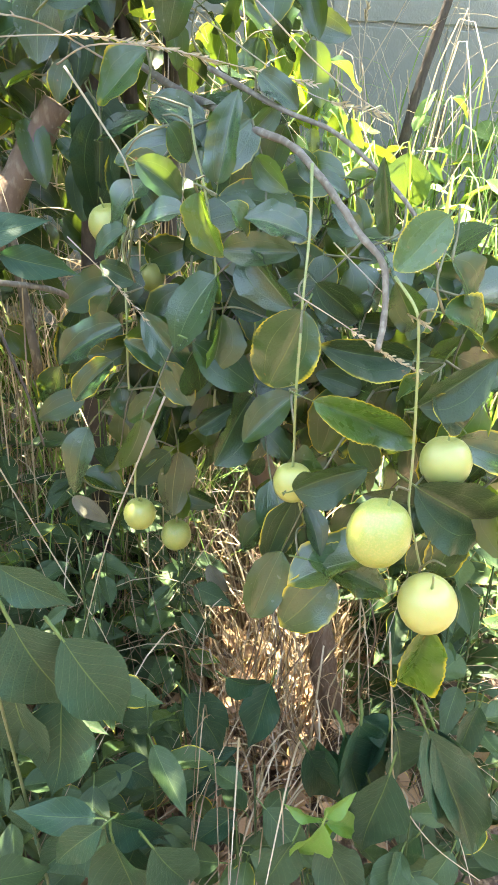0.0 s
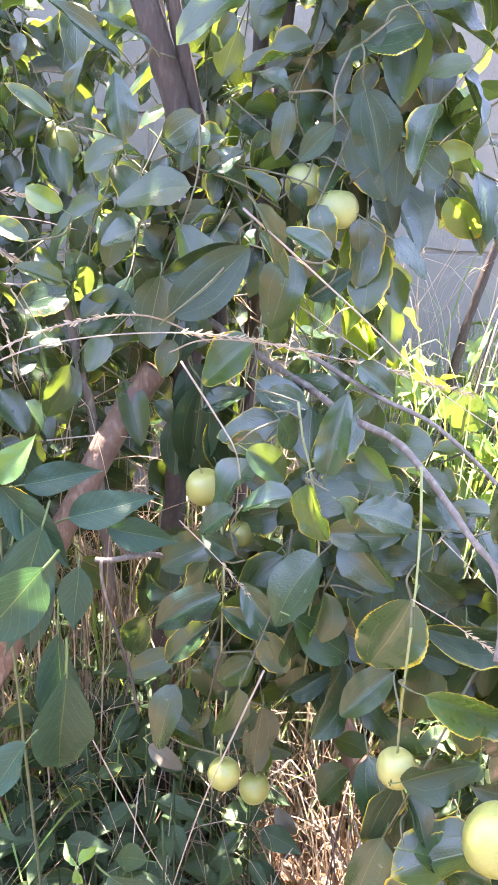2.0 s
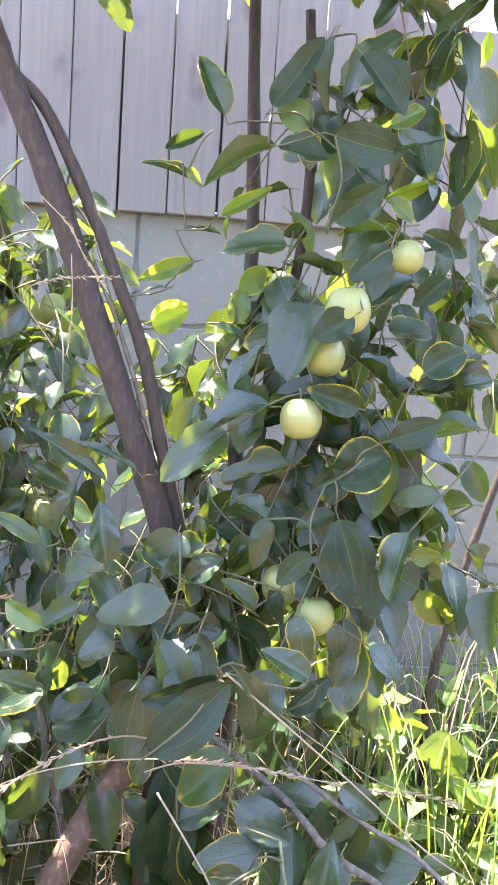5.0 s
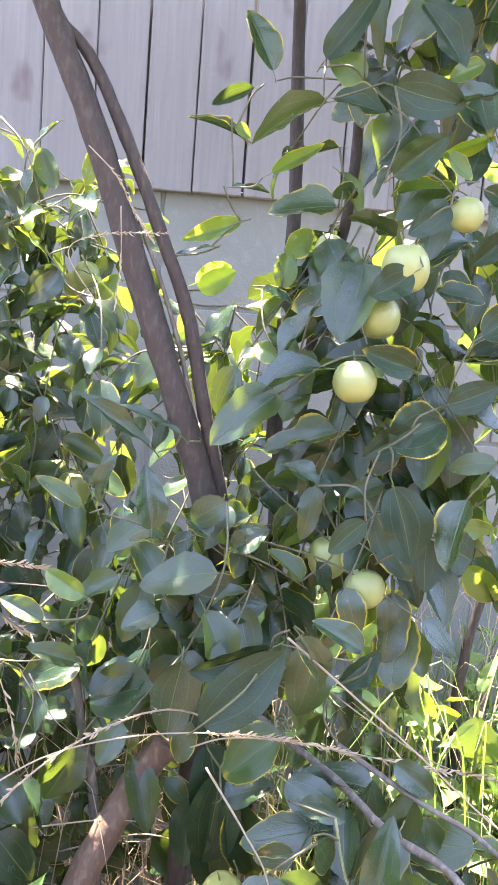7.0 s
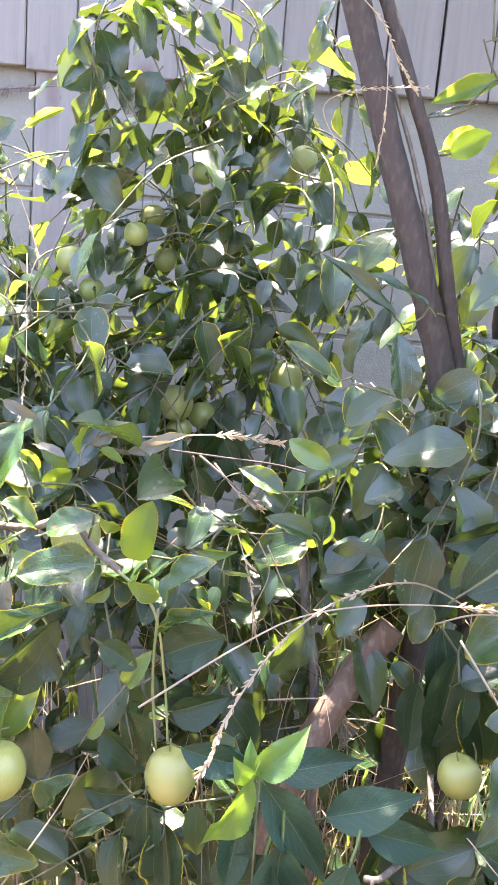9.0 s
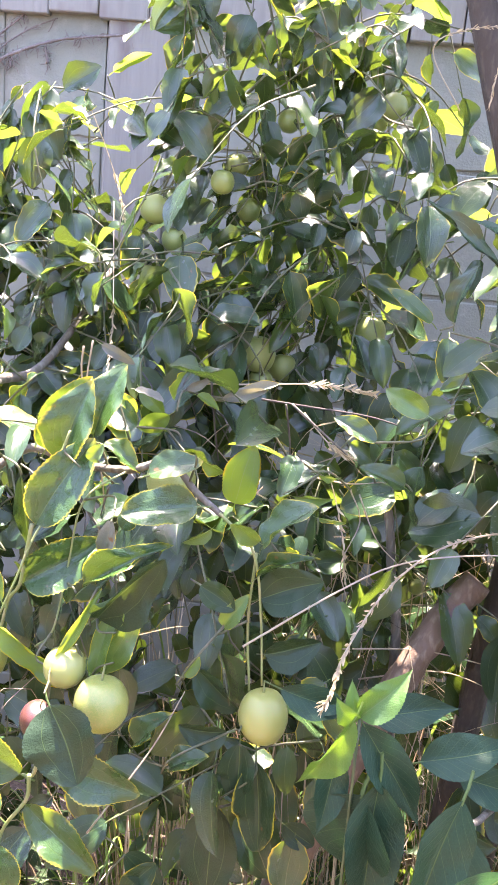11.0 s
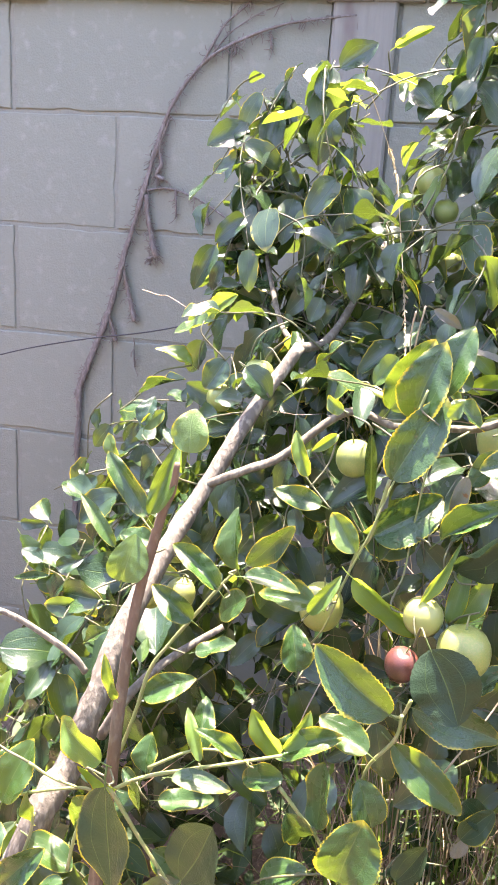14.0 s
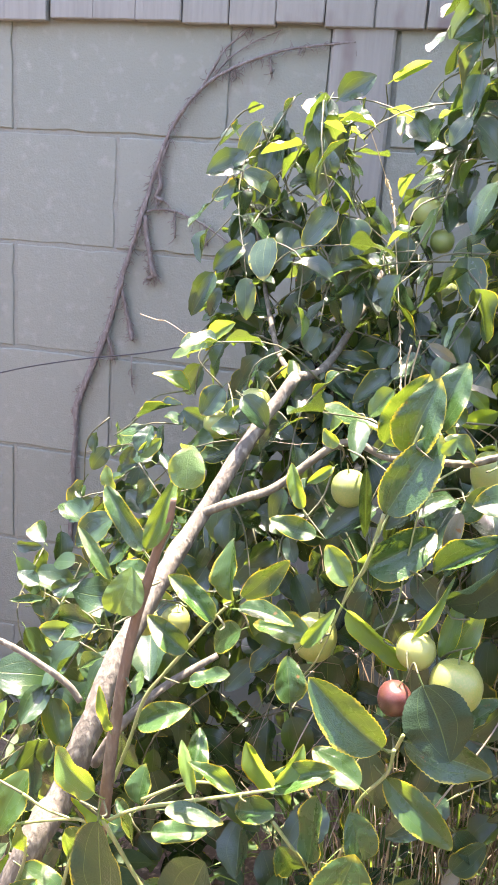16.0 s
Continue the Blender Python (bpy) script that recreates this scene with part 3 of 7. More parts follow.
tube("twig", [(-0.286, 0.930, 1.240), (-0.324, 0.900, 1.212), (-0.335, 0.890, 1.144), (-0.342, 0.870, 1.079), (-0.361, 0.870, 1.056)], 0.0013, 0.0010, TWIG, tree, "", 8, 0.15)
tube("twig", [(-0.182, 0.880, 1.222), (-0.145, 0.880, 1.185), (-0.131, 0.890, 1.108), (-0.123, 0.890, 1.035)], 0.0016, 0.0012, TWIG, tree, "", 8, 0.15)
tube("twig", [(-0.143, 0.900, 1.177), (-0.145, 0.905, 1.099), (-0.136, 0.900, 1.020)], 0.0016, 0.0013, TWIG, tree, "", 8, 0.15)
tube("stem", [(0.160, 1.130, 0.000), (0.140, 1.130, 0.600), (0.175, 1.120, 1.265), (0.159, 1.110, 1.378), (0.122, 1.105, 1.497), (0.066, 1.100, 1.642), (0.005, 1.090, 1.808), (-0.057, 1.080, 1.948), (-0.088, 1.070, 2.025)], 0.0190, 0.0140, BARK_DARK, tree, "dark brown upright stem", 10, 0.20)
tube("stem", [(0.215, 1.130, 1.100), (0.190, 1.125, 1.330), (0.157, 1.115, 1.465), (0.138, 1.110, 1.540), (0.114, 1.105, 1.638), (0.072, 1.100, 1.736), (0.038, 1.100, 1.814), (-0.010, 1.096, 1.905), (-0.044, 1.092, 1.940)], 0.0105, 0.0070, BARK_DARK, tree, "", 8, 0.20)
tube("stem", [(0.160, 1.120, 1.330), (0.128, 1.112, 1.520), (0.092, 1.104, 1.640), (0.050, 1.100, 1.740)], 0.0040, 0.0022, BARK_BROWN, tree, "thin dry shoot between the stems", 8, 0.20)
tube("stem", [(0.060, 1.110, 0.700), (0.036, 1.100, 1.014), (0.022, 1.100, 1.081), (0.011, 1.100, 1.146), (0.002, 1.100, 1.185)], 0.0070, 0.0055, BARK, tree, "broken grey stick", 8, 0.25)
tube("stem", [(0.240, 1.250, 0.000), (0.267, 1.270, 1.310), (0.252, 1.270, 1.475), (0.254, 1.275, 1.641), (0.256, 1.280, 1.802), (0.241, 1.280, 2.030), (0.234, 1.280, 2.188)], 0.0140, 0.0080, BARK_DARK, tree, "", 8, 0.20)
tube("stem", [(0.260, 1.240, 1.100), (0.289, 1.220, 1.648), (0.310, 1.210, 1.739), (0.318, 1.200, 1.825), (0.317, 1.200, 1.944), (0.303, 1.200, 2.085)], 0.0080, 0.0070, BARK_DARK, tree, "", 8, 0.20)
tube("limb", [(0.123, 1.084, 1.104), (0.090, 1.075, 1.053), (0.039, 1.050, 0.960), (-0.078, 0.980, 0.707), (-0.190, 0.925, 0.420), (-0.240, 0.900, 0.000)], 0.0195, 0.0195, BARK_RED, tree, "cut reddish-brown limb with a torn end", 10, 0.25)
tube("branch", [(0.140, 1.120, 1.200), (0.267, 1.020, 1.142), (0.313, 0.950, 1.134), (0.350, 0.860, 1.130), (0.393, 0.818, 1.123), (0.425, 0.760, 1.099), (0.451, 0.700, 1.070), (0.469, 0.673, 1.053), (0.468, 0.640, 1.017), (0.459, 0.614, 0.995)], 0.0050, 0.0028, BARK_BROWN, tree, "grey-brown arching branch", 8, 0.40)
tube("branch", [(0.312, 0.960, 1.171), (0.391, 0.900, 1.141), (0.447, 0.850, 1.127), (0.511, 0.780, 1.079), (0.545, 0.740, 1.023)], 0.0032, 0.0020, BARK_BROWN, tree, "", 8, 0.15)
tube("branch", [(0.077, 0.790, 0.983), (0.092, 0.800, 0.976), (0.117, 0.850, 0.952), (0.140, 0.900, 0.923), (0.189, 1.000, 0.850), (0.200, 1.100, 0.900)], 0.0030, 0.0040, BARK_BROWN, tree, "", 8, 0.15)
tube("branch", [(0.083, 0.790, 0.982), (0.085, 0.780, 0.959), (0.095, 0.770, 0.925), (0.114, 0.770, 0.856), (0.126, 0.770, 0.789)], 0.0022, 0.0014, BARK_DARK, tree, "", 8, 0.15)
tube("stem", [(0.740, 1.580, 0.000), (0.732, 1.600, 0.500), (0.722, 1.615, 0.820), (0.716, 1.620, 0.960), (0.760, 1.640, 1.180), (0.850, 1.660, 1.480), (0.980, 1.680, 1.800)], 0.0150, 0.0060, BARK_DARK, tree, "", 8, 0.35)
tube("stem", [(0.800, 1.600, 0.000), (0.790, 1.620, 0.450), (0.775, 1.640, 0.800), (0.800, 1.660, 1.020)], 0.0110, 0.0060, BARK_BROWN, tree, "", 8, 0.35)
tube("trunk", [(0.340, 1.080, 0.720), (0.477, 0.980, 0.443), (0.510, 0.950, 0.345), (0.536, 0.930, 0.200), (0.565, 0.910, 0.038), (0.450, 0.890, 0.000)], 0.0200, 0.0260, BARK_RED, tree, "brown fibrous lower trunk", 10, 0.45)
tube("root", [(0.427, 0.917, 0.486), (0.452, 0.917, 0.327), (0.405, 0.907, 0.172), (0.425, 0.897, -0.005)], 0.0016, 0.0010, BARK_RED, tree, "", 5, 0.20)
tube("root", [(0.551, 0.857, 0.493), (0.562, 0.857, 0.388), (0.577, 0.847, 0.241), (0.600, 0.837, 0.074)], 0.0016, 0.0010, STRAW, tree, "", 5, 0.20)
tube("root", [(0.419, 0.906, 0.499), (0.409, 0.906, 0.338), (0.391, 0.896, 0.185), (0.419, 0.886, 0.010)], 0.0016, 0.0010, BARK_RED, tree, "", 5, 0.20)
tube("root", [(0.459, 0.912, 0.467), (0.441, 0.912, 0.332), (0.457, 0.902, 0.176), (0.557, 0.892, -0.003)], 0.0016, 0.0010, STRAW, tree, "", 5, 0.20)
tube("root", [(0.396, 0.890, 0.488), (0.415, 0.890, 0.356), (0.395, 0.880, 0.205), (0.442, 0.870, 0.033)], 0.0016, 0.0010, BARK_RED, tree, "", 5, 0.20)
tube("root", [(0.476, 0.892, 0.436), (0.489, 0.892, 0.352), (0.460, 0.882, 0.201), (0.455, 0.872, 0.029)], 0.0016, 0.0010, STRAW, tree, "", 5, 0.20)
tube("root", [(0.544, 0.879, 0.513), (0.595, 0.879, 0.364), (0.586, 0.869, 0.213), (0.626, 0.859, 0.041)], 0.0016, 0.0010, BARK_RED, tree, "", 5, 0.20)
tube("root", [(0.530, 0.863, 0.513), (0.572, 0.863, 0.381), (0.526, 0.853, 0.235), (0.611, 0.843, 0.065)], 0.0016, 0.0010, STRAW, tree, "", 5, 0.20)
tube("root", [(0.404, 0.895, 0.453), (0.443, 0.895, 0.349), (0.451, 0.885, 0.197), (0.427, 0.875, 0.026)], 0.0016, 0.0010, BARK_RED, tree, "", 5, 0.20)
tube("root", [(0.415, 0.852, 0.508), (0.423, 0.852, 0.395), (0.391, 0.842, 0.251), (0.487, 0.832, 0.085)], 0.0016, 0.0010, STRAW, tree, "", 5, 0.20)
tube("root", [(0.473, 0.896, 0.496), (0.467, 0.896, 0.348), (0.450, 0.886, 0.196), (0.492, 0.876, 0.022)], 0.0016, 0.0010, BARK_RED, tree, "", 5, 0.20)
tube("root", [(0.429, 0.874, 0.502), (0.462, 0.874, 0.371), (0.484, 0.864, 0.222), (0.418, 0.854, 0.056)], 0.0016, 0.0010, STRAW, tree, "", 5, 0.20)
tube("root", [(0.449, 0.853, 0.495), (0.490, 0.853, 0.392), (0.440, 0.843, 0.248), (0.511, 0.833, 0.082)], 0.0016, 0.0010, BARK_RED, tree, "", 5, 0.20)
tube("root", [(0.431, 0.841, 0.497), (0.427, 0.841, 0.406), (0.417, 0.831, 0.264), (0.450, 0.821, 0.102)], 0.0016, 0.0010, STRAW, tree, "", 5, 0.20)
tube("twig", [(0.291, 0.860, 1.147), (0.297, 0.840, 1.113), (0.307, 0.820, 1.078), (0.320, 0.800, 1.001), (0.318, 0.790, 0.960), (0.313, 0.780, 0.923)], 0.0016, 0.0012, TWIG, tree, "", 8, 0.15)
tube("twig", [(0.408, 0.760, 1.120), (0.407, 0.730, 1.069), (0.402, 0.700, 1.024), (0.400, 0.690, 1.000)], 0.0016, 0.0012, TWIG, tree, "", 8, 0.15)
tube("twig", [(0.478, 0.660, 1.047), (0.492, 0.630, 1.030), (0.496, 0.620, 1.010), (0.501, 0.610, 0.953), (0.506, 0.600, 0.884), (0.507, 0.590, 0.841), (0.517, 0.580, 0.803), (0.524, 0.570, 0.778)], 0.0016, 0.0012, TWIG, tree, "", 8, 0.15)
tube("twig", [(0.401, 0.690, 0.975), (0.400, 0.680, 0.918), (0.403, 0.680, 0.857), (0.405, 0.670, 0.813), (0.420, 0.660, 0.760)], 0.0016, 0.0012, TWIG, tree, "", 8, 0.15)
tube("twig", [(0.210, 0.950, 0.995), (0.219, 0.860, 0.942), (0.220, 0.840, 0.864), (0.221, 0.830, 0.831)], 0.0016, 0.0012, TWIG, tree, "", 8, 0.15)
tube("twig", [(0.324, 0.820, 0.838), (0.324, 0.830, 0.776)], 0.0016, 0.0012, TWIG, tree, "", 8, 0.15)
tube("twig", [(0.229, 0.820, 0.781), (0.226, 0.810, 0.694), (0.231, 0.805, 0.682)], 0.0016, 0.0012, TWIG, tree, "", 8, 0.15)
tube("twig", [(0.277, 0.860, 0.676), (0.278, 0.856, 0.607)], 0.0016, 0.0012, TWIG, tree, "", 8, 0.15)
tube("twig", [(0.247, 1.000, 1.180), (0.242, 1.000, 1.126), (0.233, 0.990, 1.070)], 0.0016, 0.0012, TWIG, tree, "", 8, 0.15)

# fruit
fruit(tree, (0.231, 0.805, 0.662), 0.041)
fruit(tree, (0.277, 0.856, 0.585), 0.043)
fruit(tree, (0.476, 0.571, 0.822), 0.063)
fruit(tree, (0.530, 0.548, 0.750), 0.060)
fruit(tree, (0.404, 0.670, 0.810), 0.043)
fruit(tree, (0.550, 0.630, 0.865), 0.052)
fruit(tree, (0.556, 0.650, 0.779), 0.045)
fruit(tree, (0.245, 0.950, 0.927), 0.033)
fruit(tree, (0.194, 0.950, 0.994), 0.048)
fruit(tree, (0.301, 1.006, 1.575), 0.049)
fruit(tree, (0.304, 1.072, 1.355), 0.050)
fruit(tree, (0.341, 1.025, 1.333), 0.048)
fruit(tree, (0.344, 1.000, 1.702), 0.053)
fruit(tree, (0.327, 1.030, 1.648), 0.050)
fruit(tree, (0.412, 1.020, 1.767), 0.040)
fruit(tree, (0.286, 1.150, 1.730), 0.037)
fruit(tree, (-0.036, 1.380, 1.685), 0.039)
fruit(tree, (-0.190, 1.300, 1.324), 0.051)
fruit(tree, (-0.153, 1.340, 1.302), 0.043)
fruit(tree, (-0.184, 1.310, 1.282), 0.037)
fruit(tree, (-0.034, 1.336, 1.367), 0.052)
fruit(tree, (-0.068, 1.400, 1.382), 0.035)
fruit(tree, (-0.265, 1.320, 1.559), 0.035)
fruit(tree, (-0.367, 1.356, 1.515), 0.045)
fruit(tree, (-0.256, 1.400, 1.590), 0.036)
fruit(tree, (-0.233, 1.400, 1.527), 0.036)
fruit(tree, (-0.388, 1.400, 1.386), 0.028)
fruit(tree, (-0.321, 1.400, 1.396), 0.030)
fruit(tree, (-0.185, 1.410, 1.659), 0.034)
fruit(tree, (-0.058, 1.420, 1.671), 0.037)
fruit(tree, (-0.550, 1.400, 1.383), 0.036)
fruit(tree, (-0.118, 0.891, 0.999), 0.054)
fruit(tree, (-0.273, 0.810, 1.040), 0.054)
fruit(tree, (-0.316, 0.830, 1.062), 0.041)
fruit(tree, (-0.428, 0.900, 1.020), 0.052)
fruit(tree, (-0.417, 1.045, 1.159), 0.049)
fruit(tree, (-0.564, 1.120, 1.240), 0.042)
fruit(tree, (-0.553, 1.150, 1.191), 0.034)
fruit(tree, (-0.652, 0.950, 0.974), 0.035)
fruit(tree, (-0.632, 0.990, 1.025), 0.037)
fruit(tree, (-0.340, 1.380, 1.473), 0.038)
fruit(tree, (-0.606, 0.930, 0.992), 0.038)
fruit(tree, (-0.250, 0.980, 1.219), 0.054)
fruit(tree, (0.077, 1.250, 1.015), 0.023)
fruit(tree, (-0.378, 1.380, 1.287), 0.032)
fruit(tree, (-0.637, 1.200, 1.183), 0.041)
fruit(tree, (-0.332, 0.800, 1.020), 0.035, True)

# leaves that stand out, one by one
leaf(tree, (0.244, 0.950, 1.187), (0.182, 0.963, 1.130), 1.20, 27)
leaf(tree, (0.150, 0.900, 0.657), (0.212, 0.888, 0.637), 1.00, -17)
leaf(tree, (0.283, 0.900, 0.628), (0.331, 0.885, 0.609), 1.00, 24)
leaf(tree, (0.188, 0.980, 1.090), (0.236, 0.963, 1.126), 1.00, -16)
leaf(tree, (0.357, 0.920, 1.109), (0.394, 0.929, 1.144), 1.00, 26)
leaf(tree, (0.366, 0.920, 1.173), (0.410, 0.903, 1.144), 1.00, 9)
weed_e = thing("broadleaf_weed", "sunlit broadleaf weed among the tall grass", "weed", "broadleaf weeds")
weed_a = thing("broadleaf_weed", "broadleaf weed with large dull green leaves", "weed", "broadleaf weeds")
leaf(weed_a, (0.089, 0.540, 0.826), (0.073, 0.554, 0.837), 1.00, -26, "b")
leaf(weed_a, (0.089, 0.535, 0.828), (0.094, 0.532, 0.804), 1.00, -17, "b")
leaf(weed_a, (0.091, 0.540, 0.826), (0.105, 0.565, 0.828), 1.00, -23, "b")
weed_b = thing("broadleaf_weed", "broadleaf weed with dark leaves low in the shade", "weed", "broadleaf weeds")
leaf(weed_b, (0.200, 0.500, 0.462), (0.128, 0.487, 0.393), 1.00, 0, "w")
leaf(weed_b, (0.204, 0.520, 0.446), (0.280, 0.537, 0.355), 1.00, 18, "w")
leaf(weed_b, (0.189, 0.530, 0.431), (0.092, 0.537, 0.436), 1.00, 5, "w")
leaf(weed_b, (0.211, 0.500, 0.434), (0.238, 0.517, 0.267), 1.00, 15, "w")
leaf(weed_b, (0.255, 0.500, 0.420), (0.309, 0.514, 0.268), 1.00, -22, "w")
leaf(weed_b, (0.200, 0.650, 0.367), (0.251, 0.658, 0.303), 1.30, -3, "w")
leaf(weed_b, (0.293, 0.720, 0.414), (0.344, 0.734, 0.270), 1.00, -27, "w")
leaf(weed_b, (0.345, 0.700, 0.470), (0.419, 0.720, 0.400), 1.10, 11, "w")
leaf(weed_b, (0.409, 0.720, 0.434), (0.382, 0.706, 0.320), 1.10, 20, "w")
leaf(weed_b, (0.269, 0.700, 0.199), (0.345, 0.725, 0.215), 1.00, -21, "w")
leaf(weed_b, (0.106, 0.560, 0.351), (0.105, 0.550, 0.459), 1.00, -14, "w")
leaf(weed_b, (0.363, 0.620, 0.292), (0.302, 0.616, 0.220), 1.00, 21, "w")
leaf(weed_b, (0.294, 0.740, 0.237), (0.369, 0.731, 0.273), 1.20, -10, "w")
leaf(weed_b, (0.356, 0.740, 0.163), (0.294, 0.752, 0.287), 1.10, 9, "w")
weed_c = thing("broadleaf_weed", "broadleaf weed with a bright green young shoot", "weed", "broadleaf weeds")
leaf(weed_c, (0.417, 0.500, 0.423), (0.377, 0.494, 0.302), 1.00, -17, "w")
leaf(weed_c, (0.452, 0.500, 0.432), (0.496, 0.492, 0.297), 1.00, 0, "w")
leaf(weed_c, (0.486, 0.600, 0.481), (0.531, 0.592, 0.275), 0.90, -14, "w")
leaf(weed_c, (0.448, 0.620, 0.423), (0.499, 0.643, 0.290), 1.00, 10, "w")
leaf(weed_c, (0.549, 0.500, 0.620), (0.630, 0.506, 0.401), 0.60, -3, "w")
leaf(weed_c, (0.529, 0.580, 0.395), (0.580, 0.577, 0.244), 0.90, -19, "w")
leaf(weed_c, (0.497, 0.620, 0.349), (0.460, 0.634, 0.437), 1.00, -22, "w")
leaf(weed_c, (0.541, 0.600, 0.490), (0.540, 0.620, 0.310), 1.00, -7, "w")
leaf(weed_c, (0.588, 0.550, 0.342), (0.549, 0.563, 0.216), 0.80, -18, "w")
leaf(weed_c, (0.510, 0.620, 0.487), (0.583, 0.633, 0.400), 0.80, -13, "w")
leaf(weed_c, (0.623, 0.560, 0.579), (0.612, 0.568, 0.477), 0.80, -16, "w")
leaf(weed_c, (0.446, 0.500, 0.464), (0.400, 0.511, 0.468), 1.20, -25, "b")
leaf(weed_c, (0.449, 0.500, 0.468), (0.479, 0.498, 0.508), 1.20, 24, "b")
leaf(weed_c, (0.452, 0.500, 0.457), (0.506, 0.514, 0.418), 1.30, -14, "b")
leaf(weed_c, (0.445, 0.490, 0.471), (0.419, 0.486, 0.379), 1.20, 10, "b")
leaf(weed_c, (0.449, 0.500, 0.455), (0.462, 0.493, 0.421), 1.00, -16, "b")
weed_d = thing("broadleaf_weed", "broadleaf weed with a sunlit bright green shoot", "weed", "broadleaf weeds")
leaf(weed_d, (0.041, 0.840, 1.005), (0.136, 0.840, 1.039), 1.10, -9, "w")
leaf(weed_d, (-0.039, 0.840, 1.052), (-0.100, 0.843, 1.062), 1.00, -5, "w")
leaf(weed_d, (-0.012, 0.860, 1.035), (0.078, 0.874, 1.047), 1.00, 4, "w")
leaf(weed_d, (0.082, 0.850, 0.989), (0.166, 0.868, 0.958), 1.00, 17, "w")
leaf(weed_d, (-0.040, 0.820, 1.012), (-0.055, 0.809, 0.933), 1.00, -6, "w")
leaf(weed_d, (-0.001, 0.800, 1.004), (-0.006, 0.814, 0.840), 0.90, 24, "w")
leaf(weed_d, (-0.027, 0.860, 0.981), (-0.052, 0.854, 0.900), 1.00, 8, "w")
leaf(weed_d, (0.065, 0.660, 0.937), (0.050, 0.671, 0.737), 0.75, 20, "w")
leaf(weed_d, (0.061, 0.600, 1.092), (-0.007, 0.611, 1.007), 1.10, -11, "w")
leaf(weed_d, (0.033, 0.620, 0.889), (-0.011, 0.607, 0.817), 1.00, 7, "w")
leaf(tree, (0.226, 0.790, 1.362), (0.261, 0.796, 1.308), 0.60, -25)
leaf(tree, (0.335, 0.930, 1.031), (0.352, 0.930, 1.142), 0.90, 0)
leaf(tree, (0.251, 0.930, 1.144), (0.310, 0.913, 1.100), 1.20, -13)
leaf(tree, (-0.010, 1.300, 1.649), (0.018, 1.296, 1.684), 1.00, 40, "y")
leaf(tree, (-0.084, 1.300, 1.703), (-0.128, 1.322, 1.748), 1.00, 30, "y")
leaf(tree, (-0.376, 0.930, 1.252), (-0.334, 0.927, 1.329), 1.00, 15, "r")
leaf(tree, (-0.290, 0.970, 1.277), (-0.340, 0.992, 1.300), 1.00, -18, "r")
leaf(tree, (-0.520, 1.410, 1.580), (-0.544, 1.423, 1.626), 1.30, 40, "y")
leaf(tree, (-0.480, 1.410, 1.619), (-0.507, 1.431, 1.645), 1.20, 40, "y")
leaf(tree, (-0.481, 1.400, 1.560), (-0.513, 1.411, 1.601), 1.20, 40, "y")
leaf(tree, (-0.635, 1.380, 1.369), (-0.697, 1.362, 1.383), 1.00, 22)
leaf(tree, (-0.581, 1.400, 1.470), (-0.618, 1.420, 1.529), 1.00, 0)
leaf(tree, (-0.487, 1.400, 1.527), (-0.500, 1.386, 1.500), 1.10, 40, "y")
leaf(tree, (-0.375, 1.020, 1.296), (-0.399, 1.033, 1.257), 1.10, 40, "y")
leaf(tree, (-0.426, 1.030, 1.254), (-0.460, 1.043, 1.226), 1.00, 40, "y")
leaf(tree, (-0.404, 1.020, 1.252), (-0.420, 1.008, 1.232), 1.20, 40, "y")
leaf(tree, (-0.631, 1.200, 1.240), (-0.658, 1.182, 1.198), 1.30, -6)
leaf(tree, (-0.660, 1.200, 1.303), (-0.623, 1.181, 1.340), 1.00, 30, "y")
tube("stem", [(0.118, 0.585, 0.000), (0.103, 0.565, 0.409), (0.088, 0.545, 0.818)], 0.0026, 0.0016, WEED_STEM, weed_a, "", 6)
tube("stem", [(0.230, 0.560, 0.000), (0.215, 0.540, 0.219), (0.200, 0.520, 0.437)], 0.0026, 0.0016, WEED_STEM, weed_b, "", 6)
tube("stem", [(0.479, 0.540, 0.000), (0.464, 0.520, 0.230), (0.449, 0.500, 0.460)], 0.0026, 0.0016, WEED_STEM, weed_c, "", 6)
tube("stem", [(0.002, 0.840, 0.000), (-0.013, 0.820, 0.533), (-0.028, 0.800, 1.067)], 0.0026, 0.0015, WEED_STEM, weed_d, "", 6)
leaf(tree, (-0.440, 1.360, 1.699), (-0.390, 1.348, 1.727), 0.50, 70, "y")
leaf(tree, (-0.471, 1.360, 1.445), (-0.552, 1.376, 1.415), 1.10, 16)
leaf(tree, (-0.488, 1.340, 1.349), (-0.539, 1.339, 1.310), 1.10, 22)
leaf(tree, (-0.416, 1.300, 1.364), (-0.458, 1.299, 1.353), 1.00, -27)
leaf(tree, (-0.624, 1.370, 1.393), (-0.705, 1.394, 1.370), 1.00, -22)
leaf(tree, (-0.554, 1.370, 1.458), (-0.620, 1.374, 1.473), 1.00, -23)
leaf(tree, (-0.522, 1.350, 1.425), (-0.564, 1.356, 1.370), 1.10, 14)
leaf(tree, (-0.384, 1.250, 1.312), (-0.458, 1.262, 1.306), 0.90, -2)
leaf(tree, (-0.617, 1.360, 1.312), (-0.672, 1.345, 1.337), 0.90, -40)
leaf(tree, (-0.677, 1.300, 1.286), (-0.741, 1.298, 1.254), 0.80, 40, "y")
leaf(tree, (-0.706, 1.280, 1.213), (-0.761, 1.273, 1.246), 0.90, 30, "y")
leaf(tree, (-0.784, 1.260, 1.163), (-0.716, 1.253, 1.207), 0.80, -40)
